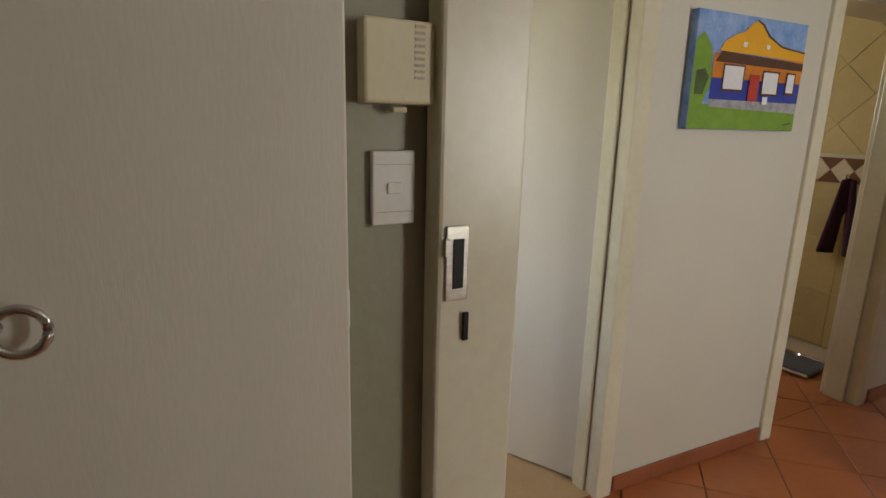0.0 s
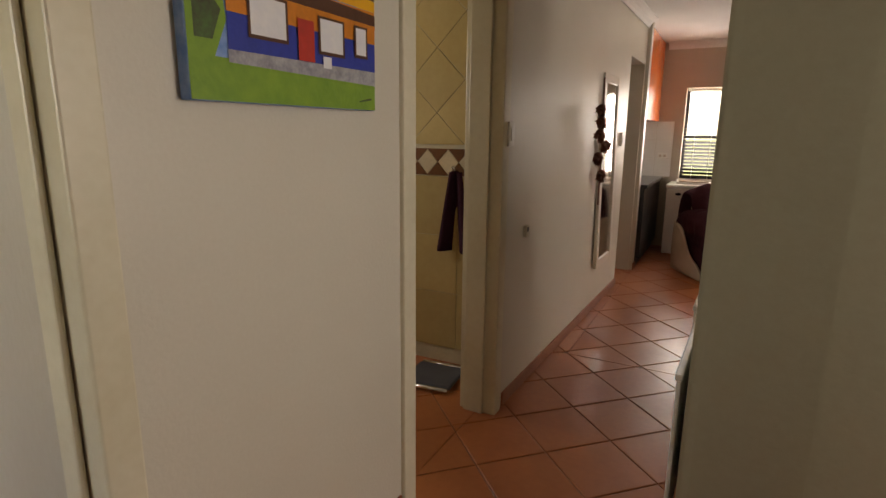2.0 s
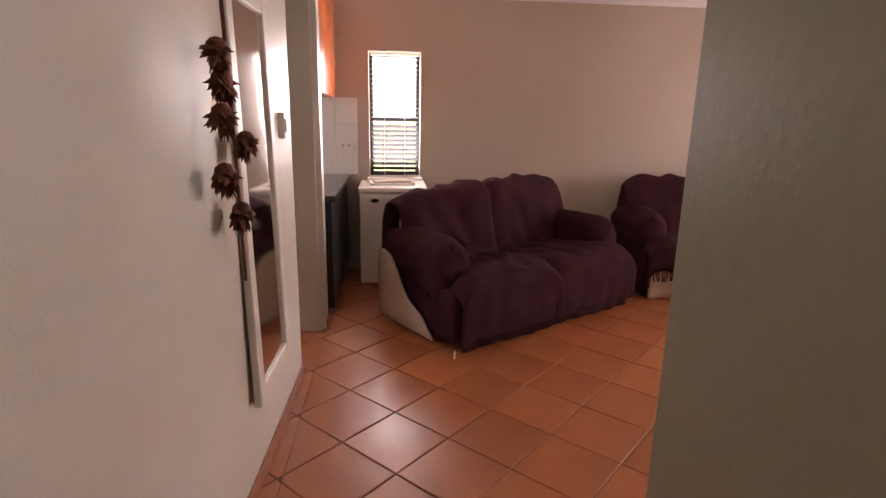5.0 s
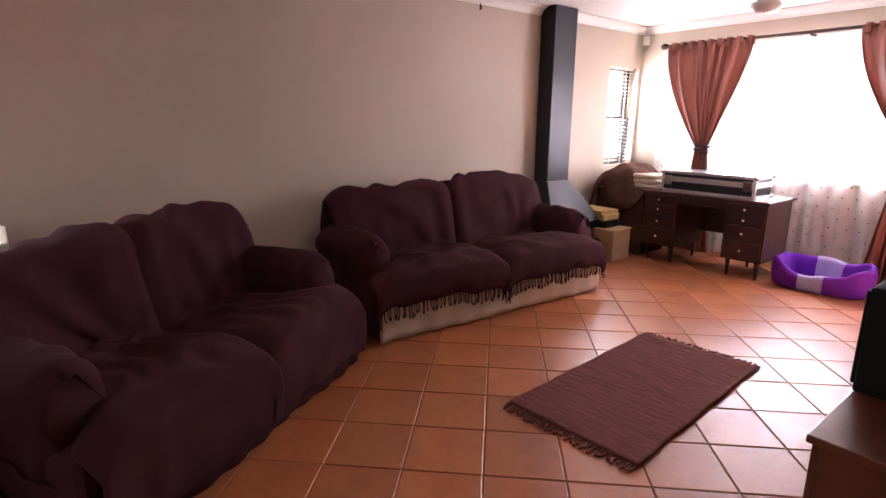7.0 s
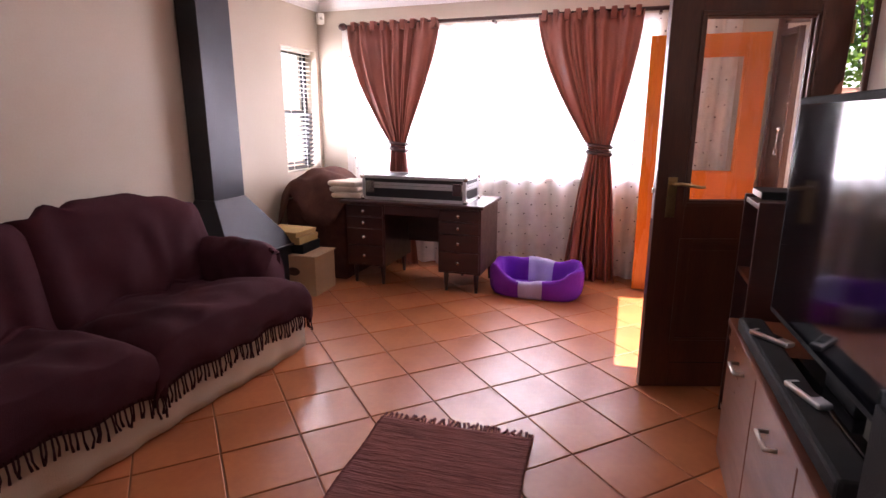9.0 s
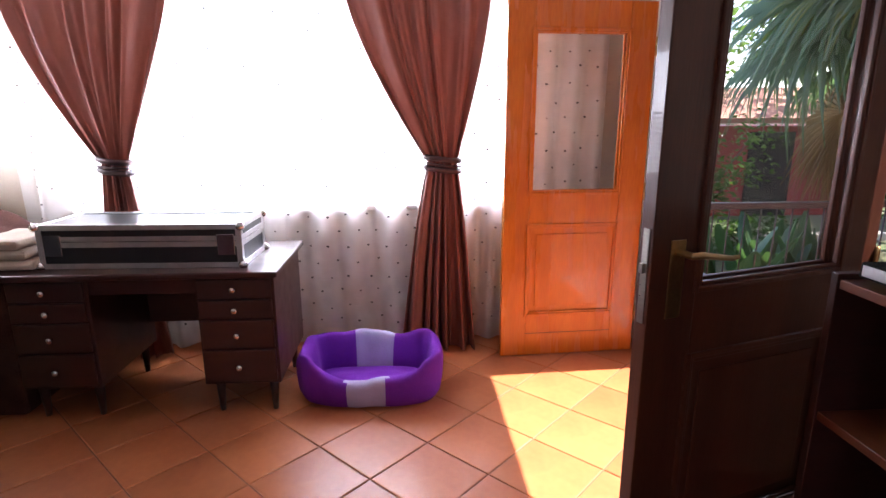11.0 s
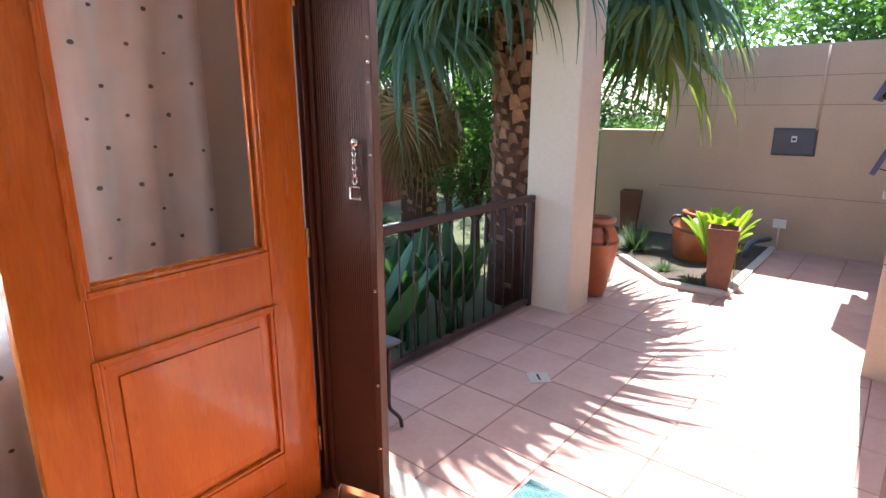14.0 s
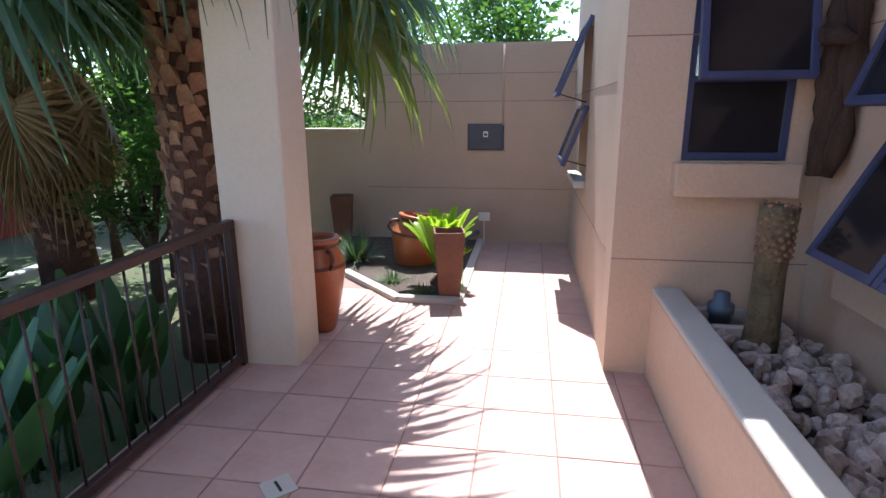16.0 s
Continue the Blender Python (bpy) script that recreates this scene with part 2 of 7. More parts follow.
M_TV = mat("black_gloss_screen", (0.008, 0.008, 0.01), 0.06, scale=2, bump=0.0)
M_SPK = mat("black_speaker_cloth", (0.01, 0.0095, 0.0095), 0.75, scale=8, fine=300, bump=0.3, spec=0.2)
M_ALOEPOD = mat("dried_protea", (0.19, 0.055, 0.025), 0.7, scale=20, fine=90, col2=(0.08, 0.022, 0.012), bump=0.5)
M_BTILE = mat("sand_bathroom_tile", (0.52, 0.41, 0.2), 0.22, scale=3, fine=30, col2=(0.45, 0.34, 0.15), bump=0.04, vary=0.08)
M_BGROUT = mat("pale_tile_grout", (0.62, 0.57, 0.42), 0.8, scale=6, bump=0.1)
M_BROWN = mat("brown_border_tile", (0.17, 0.065, 0.025), 0.3, scale=9, bump=0.05)
M_CREAM = mat("cream_border_tile", (0.68, 0.58, 0.4), 0.3, scale=9, bump=0.05)
M_WTILE = mat("white_wall_tile", (0.76, 0.74, 0.7), 0.2, scale=3, fine=30, col2=(0.72, 0.7, 0.65), bump=0.02)
M_GRANITE = mat("black_granite", (0.02, 0.02, 0.022), 0.12, scale=40, fine=200, col2=(0.06, 0.058, 0.06), bump=0.0)
M_TOWEL = mat("dark_plum_towel", (0.055, 0.02, 0.035), 0.95, scale=9, fine=200, bump=0.5, spec=0.1)
M_FROND = leaf_mat("green_palm_frond", (0.1, 0.18, 0.1), (0.06, 0.125, 0.075), 0.4)
M_FRONDY = leaf_mat("yellow_green_frond", (0.17, 0.21, 0.05), (0.1, 0.15, 0.04), 0.4)
M_DRY = leaf_mat("dry_palm_frond", (0.34, 0.22, 0.1), (0.2, 0.12, 0.05), 0.25)
M_TRUNK = mat("palm_trunk_fibre", (0.15, 0.065, 0.04), 0.95, scale=7, fine=60, col2=(0.05, 0.025, 0.016), bump=0.8, width=0.03)
M_STUB = mat("palm_leaf_base", (0.37, 0.205, 0.125), 0.9, scale=9, fine=50, col2=(0.17, 0.075, 0.045), bump=0.7, vary=0.4)
M_STREL = leaf_mat("banana_like_leaf", (0.05, 0.12, 0.045), (0.03, 0.075, 0.03), 0.25)
M_BUSH = leaf_mat("shrub_leaf", (0.06, 0.13, 0.03), (0.035, 0.085, 0.02), 0.35)
M_TREE = leaf_mat("tree_leaf", (0.075, 0.15, 0.035), (0.04, 0.1, 0.022), 0.4)
M_CYCAD = leaf_mat("lime_cycad_leaf", (0.3, 0.42, 0.03), (0.2, 0.32, 0.02), 0.45)
M_GRASS = leaf_mat("ornamental_grass", (0.07, 0.12, 0.05), (0.1, 0.15, 0.08), 0.25)
M_CLAY = mat("glazed_terracotta", (0.43, 0.135, 0.045), 0.35, scale=4, fine=50, col2=(0.3, 0.08, 0.03), bump=0.12, coat=0.2)
M_CLAYD = mat("dark_terracotta_band", (0.15, 0.05, 0.024), 0.45, scale=6, fine=60, bump=0.2)
M_RUST = mat("rusted_planter_steel", (0.2, 0.085, 0.045), 0.75, scale=5, fine=60, col2=(0.12, 0.05, 0.03), bump=0.25)
M_SOIL = mat("dark_soil", (0.06, 0.042, 0.03), 0.95, scale=7, fine=60, col2=(0.11, 0.08, 0.055), bump=0.8, width=0.03)
M_LAWN = mat("patchy_lawn", (0.055, 0.105, 0.03), 0.95, scale=1.5, fine=70, col2=(0.15, 0.12, 0.07), bump=0.8, width=0.03)
M_STONE = mat("pale_quartz_stone", (0.5, 0.44, 0.4), 0.85, scale=2, fine=12, col2=(0.27, 0.2, 0.17), bump=0.5, vary=0.3)
M_BLUE = mat("blue_window_paint", (0.055, 0.065, 0.14), 0.4, scale=6, fine=60, bump=0.06)
# near-black for dark glass, and for the painted shade of rooms behind windows
M_DARKGL_SHADE = mat("dark_glass_and_room_shade", (0.02, 0.018, 0.02), 0.08, scale=2, bump=0.0)
M_BARK = mat("weathered_wood", (0.1, 0.055, 0.035), 0.9, scale=5, fine=50, col2=(0.04, 0.02, 0.014), bump=0.8, stretch=(4, 4, 0.6), width=0.03)
M_CACTUS = mat("dry_trunk", (0.2, 0.15, 0.075), 0.9, scale=14, fine=60, col2=(0.09, 0.065, 0.035), bump=0.7, width=0.03)
M_METER = mat("grey_meter_box", (0.09, 0.095, 0.115), 0.5, scale=5, bump=0.05)
M_PVC = mat("blue_grey_pipe", (0.1, 0.13, 0.17), 0.45, scale=7, bump=0.05)
M_MAT = mat("teal_coir_mat", (0.05, 0.13, 0.135), 0.98, scale=16, fine=120, col2=(0.17, 0.25, 0.24), bump=0.8, spec=0.1)
M_REDW = mat("red_shed_paint", (0.33, 0.035, 0.025), 0.6, scale=2, fine=40, bump=0.1)
M_ROOF = mat("clay_roof", (0.27, 0.11, 0.065), 0.8, scale=4, fine=40, bump=0.3)
M_CAR = mat("blue_car_paint", (0.02, 0.09, 0.42), 0.15, scale=3, bump=0.0, coat=0.6)
M_RUBBER = mat("black_rubber", (0.02, 0.02, 0.02), 0.8, scale=12, bump=0.1)
M_FIX = mat("frosted_lamp_glass", (0.8, 0.8, 0.78), 0.35, scale=6, bump=0.0)


# ---- mesh helpers ----
def put(name, bm, mats, parent=None, smooth=False, m=None, bevel=0.0):
    """The mesh as an object, with its materials, under parent."""
    bmesh.ops.recalc_face_normals(bm, faces=bm.faces)
    me = bpy.data.meshes.new(name)
    bm.to_mesh(me)
    bm.free()
    for x in mats if isinstance(mats, (list, tuple)) else [mats]:
        me.materials.append(x)
    if smooth:
        for p in me.polygons:
            p.use_smooth = True
    ob = new(name, me)
    if parent:
        ob.parent = parent
    if m is not None:
        ob.matrix_local = m
    if bevel:
        b = ob.modifiers.new("bevel", "BEVEL")
        b.width, b.segments, b.limit_method = bevel, 2, "ANGLE"
    return ob


def cuboid(bm, x0, x1, y0, y1, z0, z1, mi=0):
    v = [bm.verts.new((x, y, z)) for x in (x0, x1) for y in (y0, y1) for z in (z0, z1)]
    for q in ((0, 1, 3, 2), (4, 6, 7, 5), (0, 4, 5, 1), (2, 3, 7, 6), (0, 2, 6, 4), (1, 5, 7, 3)):
        bm.faces.new([v[i] for i in q]).material_index = mi


def block(name, b, mats, parent=None, bevel=0.004, m=None):
    bm = bmesh.new()
    cuboid(bm, *b)
    return put(name, bm, mats, parent, m=m, bevel=bevel)


def tube(bm, pts, r, n=8, mi=0):
    """A round bar along points; r: one radius or one for each point."""
    rings = []
    pts = [Vector(p) for p in pts]
    for i, p in enumerate(pts):
        d = (pts[min(i + 1, len(pts) - 1)] - pts[max(i - 1, 0)]).normalized()
        a = d.orthogonal().normalized() if abs(d.z) < 0.95 else Vector((1, 0, 0))
        a = (a - d * a.dot(d)).normalized()
        if abs(d.z) < 0.95:
            a = d.cross(Vector((0, 0, 1))).normalized()
        b = d.cross(a)
        rr = r[i] if isinstance(r, (list, tuple)) else r
        rings.append([bm.verts.new(p + (a * math.cos(k * math.tau / n) + b * math.sin(k * math.tau / n)) * rr) for k in range(n)])
    for s, t in zip(rings, rings[1:]):
        for k in range(n):
            bm.faces.new((s[k], s[(k + 1) % n], t[(k + 1) % n], t[k])).material_index = mi
    bm.faces.new(rings[0]).material_index = mi
    bm.faces.new(rings[-1]).material_index = mi


def lathe(bm, prof, n=32, mi=0, c=(0, 0)):
    """A turned body from (radius, height[, material]) steps."""
    rings = [[bm.verts.new((c[0] + p[0] * math.cos(k * math.tau / n), c[1] + p[0] * math.sin(k * math.tau / n), p[1])) for k in range(n)] for p in prof]
    for i, (s, t) in enumerate(zip(rings, rings[1:])):
        for k in range(n):
            bm.faces.new((s[k], s[(k + 1) % n], t[(k + 1) % n], t[k])).material_index = prof[i][2] if len(prof[i]) > 2 else mi
    bm.faces.new(rings[0]).material_index = mi


def grid_sheet(bm, nu, nv, f, mi=0):
    """A sheet whose points are f(u, v), u and v from 0 to 1."""
    v = [[bm.verts.new(f(i / nu, j / nv)) for j in range(nv + 1)] for i in range(nu + 1)]
    for i in range(nu):
        for j in range(nv):
            bm.faces.new((v[i][j], v[i + 1][j], v[i + 1][j + 1], v[i][j + 1])).material_index = mi
    return v


def thing(name, x, y, z, label, category, rz=0, group=""):
    ob = new(name)
    ob.empty_display_size = 0.1
    ob.matrix_world = pose(x, y, z, 0, 0, rz)
    return tagged(ob, label, category, group)


def wall(name, length, thick, z0, z1, mats, m, openings=()):
    """A wall along its own x from 0 to length, its face on y = 0 and its body to +y, with openings (x0, x1, z0, z1) through it."""
    xs = sorted({0, length, *[v for o in openings for v in o[:2] if 0 < v < length]})
    zs = sorted({z0, z1, *[v for o in openings for v in o[2:4] if z0 < v < z1]})
    solid = lambda i, k: 0 <= i < len(xs) - 1 and 0 <= k < len(zs) - 1 and not any(
        o[0] <= (xs[i] + xs[i + 1]) / 2 <= o[1] and o[2] <= (zs[k] + zs[k + 1]) / 2 <= o[3] for o in openings)
    bm = bmesh.new()
    for i in range(len(xs) - 1):
        for k in range(len(zs) - 1):
            if not solid(i, k):
                continue
            a, b, c, d = xs[i], xs[i + 1], zs[k], zs[k + 1]
            quads = [[(a, 0, c), (b, 0, c), (b, 0, d), (a, 0, d)], [(a, thick, c), (a, thick, d), (b, thick, d), (b, thick, c)]]
            if not solid(i - 1, k):
                quads.append([(a, 0, c), (a, 0, d), (a, thick, d), (a, thick, c)])
            if not solid(i + 1, k):
                quads.append([(b, 0, c), (b, thick, c), (b, thick, d), (b, 0, d)])
            if not solid(i, k - 1):
                quads.append([(a, 0, c), (a, thick, c), (b, thick, c), (b, 0, c)])
            if not solid(i, k + 1):
                quads.append([(a, 0, d), (b, 0, d), (b, thick, d), (a, thick, d)])
            for n, q in enumerate(quads):
                bm.faces.new([bm.verts.new(p) for p in q]).material_index = 1 if n == 1 and isinstance(mats, (list, tuple)) else 0
    bmesh.ops.remove_doubles(bm, verts=bm.verts, dist=1e-5)
    return tagged(put(name, bm, mats, m=m), kind="structure")


def label_it(ob, label, category="", group="", kind=""):
    return tagged(ob, label, category, group, kind)

# ==== large structure ====
H = 2.52
CW = pose(2.39, 1.255, 0, 0, 0, -1.57)          # the corridor's wall: origin at the bathroom door's near jamb
# corridor wall with the bedroom, bathroom and kitchen openings
wall("wall_north", 6.46, 0.12, 0, H, M_WALL, CW @ pose(-2.1, 0, 0), [(0.2, 1.04, 0, 2.05), (2.1, 2.91, 0, 2.05), (5.74, 6.42, 0, 2.1)])
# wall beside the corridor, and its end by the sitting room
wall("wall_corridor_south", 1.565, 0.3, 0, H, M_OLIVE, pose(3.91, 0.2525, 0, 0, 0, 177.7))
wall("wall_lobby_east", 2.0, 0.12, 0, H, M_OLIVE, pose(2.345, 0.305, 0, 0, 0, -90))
wall("wall_lobby_south", 4.3, 0.15, 0, H, M_WALL, pose(2.345, -1.6, 0, 0, 0, 180), [(0.08, 0.68, 0.9, 2.1)])
wall("wall_lobby_west", 3.5, 0.15, 0, H, M_WALL, pose(-1.75, -1.7, 0, 0, 0, 90))
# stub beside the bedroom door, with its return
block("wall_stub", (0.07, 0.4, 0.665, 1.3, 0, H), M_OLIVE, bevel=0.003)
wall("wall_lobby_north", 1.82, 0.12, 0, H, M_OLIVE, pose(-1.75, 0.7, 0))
for nm in ("wall_stub",):
    tagged(bpy.data.objects[nm], kind="structure")
# bedroom beyond the white door
wall("wall_bedroom_back", 3.0, 0.1, 0, H, M_WALL, pose(-1.0, 3.4, 0))
wall("wall_bedroom_east", 2.1, 0.1, 0, H, M_WALL, pose(1.75, 3.4, 0, 0, 0, -90))
wall("wall_bedroom_west", 2.1, 0.1, 0, H, M_WALL, pose(-0.6, 1.3, 0, 0, 0, 90), [(0.5, 1.5, 0.95, 2.05)])
# bathroom
wall("wall_bathroom_east", 2.15, 0.1, 0, H, M_BGROUT, pose(3.652, 3.46, 0, 0, 0, -90))
wall("wall_bathroom_back", 1.9, 0.1, 0, H, M_BTILE, pose(1.8, 3.46, 0), [(0.65, 1.3, 1.5, 2.1)])
wall("wall_bathroom_west", 2.15, 0.1, 0, H, M_BTILE, pose(1.9, 1.31, 0, 0, 0, 90))
# kitchen
wall("wall_kitchen_back", 4.6, 0.12, 0, H, M_WALL, pose(3.8, 4.1, 0), [(3.0, 4.2, 1.0, 2.1)])
wall("wall_kitchen_west", 2.9, 0.1, 0, H, M_WALL, pose(3.9, 1.3, 0, 0, 0, 90))
wall("wall_kitchen_pier", 0.1, 0.3, 0, H, M_WALL, pose(6.735, 1.1, 0, 0, 0, -1.57))
# east wall with two narrow windows
wall("wall_east", 10.3, 0.22, 0, H, [M_TAUPE, M_PLASTER], pose(8.28, 4.2, 0, 0, 0, -90), [(3.35, 3.81, 0.88, 1.98), (9.43, 10.01, 0.92, 2.06)])
# front wall with the wide window
wall("wall_south", 4.5, 0.24, 0, H, [M_TAUPE, M_PLASTER], pose(8.5, -5.87, 0, 0, 0, 180), [(0.75, 3.35, 0.9, 2.15)])
# entrance wall: from the corridor's end to the front wall, with the double doorway
wall("wall_west", 6.06, 0.2, 0, H, [M_WALL, M_PLASTER], pose(4.24, -6.11, 0, 0, 0, 90), [(0.54, 2.17, 0, 2.12)])
wall("wall_niche", 0.3, 0.1, 0, H, M_WALL, pose(4.05, -0.2, 0, 0, 0, 180))

bm = bmesh.new()
cuboid(bm, 4.04, 8.5, -6.11, -1.75, H, H + 0.12)
cuboid(bm, -1.9, 8.5, -1.75, 4.2, H, H + 0.12)
tagged(put("ceiling", bm, M_CEIL), kind="structure")


def cornice(name, a, b, side):
    """A coved cornice along a line; side points into the room."""
    a, b, s = Vector((*a, H)), Vector((*b, H)), Vector((*side, 0))
    bm = bmesh.new()
    prof = [(0.0, -0.085), (0.012, -0.085), (0.02, -0.06), (0.04, -0.035), (0.07, -0.018), (0.085, -0.012), (0.085, -0.002), (0.0, -0.002)]
    v = [[bm.verts.new(p + s * q[0] + Vector((0, 0, q[1]))) for q in prof] for p in (a, b)]
    for i in range(len(prof)):
        j = (i + 1) % len(prof)
        bm.faces.new((v[0][i], v[0][j], v[1][j], v[1][i]))
    tagged(put(name, bm, M_CEIL), kind="structure")


cornice("trim_cornice_east", (8.277, 1.1), (8.277, -5.86), (-1, 0))
cornice("trim_cornice_south", (8.27, -5.867), (4.25, -5.867), (0, 1))
cornice("trim_cornice_west", (4.243, -5.86), (4.243, 0.1), (1, 0))
cornice("trim_cornice_corridor", (0.5, 1.303), (6.7, 1.133), (0, -1))

# skirtings
for nm, L, m in (("baseboard_gallery", 0.93, CW @ pose(-0.99, -0.012, 0)), ("baseboard_corridor", 2.75, CW @ pose(0.9, -0.012, 0)),
                 ("baseboard_pier", 0.1, pose(6.735, 1.088, 0, 0, 0, -1.57)),
                 ("baseboard_east", 6.6, pose(8.268, 0.8, 0, 0, 0, -90)), ("baseboard_south", 3.9, pose(8.27, -5.858, 0, 0, 0, 180)),
                 ("baseboard_west", 4.0, pose(4.252, -3.95, 0, 0, 0, 90)), ("baseboard_lobby", 1.8, pose(2.333, 0.3, 0, 0, 0, -90))):
    tagged(block(nm, (0, L, 0, 0.011, 0.002, 0.075), M_SKIRT, bevel=0.003, m=m), kind="structure")


def steel_frame(name, w, h, m, thick=0.12, face=0.05, lip=0.018):
    """A pressed steel door frame round an opening from x = 0 to w, proud of the wall on both faces."""
    bm = bmesh.new()
    for x0, x1 in ((-face, 0.028), (w - 0.028, w + face)):
        cuboid(bm, x0, x1, -lip, thick + lip, 0, h + face)
    cuboid(bm, 0.029, w - 0.029, -lip, thick + lip, h - 0.028, h + face)
    stop = 0.045
    cuboid(bm, 0.03, 0.045, stop, thick - 0.01, 0, h - 0.03)
    cuboid(bm, w - 0.045, w - 0.03, stop, thick - 0.01, 0, h - 0.03)
    return tagged(put(name, bm, M_FRAME, m=m, bevel=0.006), kind="structure")


steel_frame("door_frame_bedroom", 0.84, 2.05, CW @ pose(-1.9, 0, 0))
bath_frame = steel_frame("door_frame_bathroom", 0.81, 2.05, CW, thick=0.165)
# jamb beside the wall stub, its reveal towards the lobby
tagged(block("door_frame_lobby", (0.215, 0.375, 0.61, 0.664, 0, 2.1), M_FRAME, bevel=0.007), kind="structure")


def strike(parent, m, h=0.14):
    bm = bmesh.new()
    cuboid(bm, -0.021, 0.021, -0.004, 0, -h / 2, h / 2)
    cuboid(bm, -0.024, -0.014, -0.006, 0, h * 0.1, h * 0.34)
    put("strike_plate", bm, M_STEEL, parent, m=m, bevel=0.002)
    block("strike_slot", (-0.008, 0.011, -0.006, -0.0045, -h * 0.33, h * 0.33), M_BLACK, parent, 0, m=m)


lobby_frame = bpy.data.objects["door_frame_lobby"]
strike(lobby_frame, pose(0.248, 0.609, 1.265), 0.125)
block("latch_hole", (0.262, 0.272, 0.602, 0.6085, 1.13, 1.18), M_BLACK, lobby_frame, 0.002)
strike(bath_frame, pose(0.781, 0.1, 1.15, 0, 0, -90), 0.13)

# ==== lobby ====
door = thing("panel_door", -0.77, 0.63, 0, "off-white flush door folded back along the lobby wall", "door")
block("leaf", (0, 0.838, -0.022, 0.022, 0.008, 2.04), M_DOORW, door, 0.004)
bm = bmesh.new()
tube(bm, [(0.423, -0.023, 1.25), (0.423, -0.05, 1.25)], 0.008, 10)
tube(bm, [(0.45 + 0.027 * math.cos(a / 16 * math.tau), -0.052, 1.25 + 0.027 * math.sin(a / 16 * math.tau)) for a in range(17)], 0.006, 8)
put("handle", bm, M_CHROME, door, True)
label_it(door.children[-1], "chrome ring knob")
block("edge_catch", (0.838, 0.842, -0.012, 0.012, 1.18, 1.24), M_WHITE, door, 0.002)

sw = thing("light_switch", 0.157, 0.664, 1.385, "white plastic wall light switch with a single rocker", "switch")
block("plate", (-0.036, 0.036, -0.012, 0, -0.058, 0.058), M_WHITE, sw, 0.003)
block("rocker", (-0.012, 0.012, -0.016, -0.012, -0.009, 0.009), M_WHITE, sw, 0.003)
for z in (-0.037, 0.037):
    block("groove", (-0.03, 0.03, -0.0135, -0.0125, z - 0.0006, z + 0.0006), M_CLOTH, sw, 0)
ib = thing("intercom_box", 0.159, 0.664, 1.568, "ivory plastic alarm box with a louvred side above the switch", "alarm box")
bm = bmesh.new()
cuboid(bm, -0.058, 0.055, -0.035, 0, -0.056, 0.062)
put("body", bm, M_IVORY, ib, bevel=0.005)
bm = bmesh.new()
for k in range(9):
    cuboid(bm, 0.02, 0.036, -0.037, -0.0352, -0.02 + k * 0.009, -0.016 + k * 0.009)
put("louvre", bm, M_CLOTH, ib)
block("tab", (-0.012, 0.012, -0.03, 0, -0.068, -0.06), M_IVORY, ib, 0.003)

# open bedroom door
bd = thing("bedroom_door", 1.345, 1.385, 0, "off-white flush door standing open into the bedroom", "door", rz=119)
block("leaf", (0, 0.8, -0.022, 0.022, 0.012, 2.02), M_DOORW, bd, 0.004)
bm = bmesh.new()
for z in (0.25, 1.78):
    tube(bm, [(0.0, 0.03, z - 0.05), (0.0, 0.03, z + 0.05)], 0.008, 8)
put("hinge", bm, M_STEEL, bd, True)
tagged(block("threshold_strip", (0.5, 1.33, 1.3, 1.42, 0.001, 0.008), M_CARD, bevel=0.002), kind="structure")


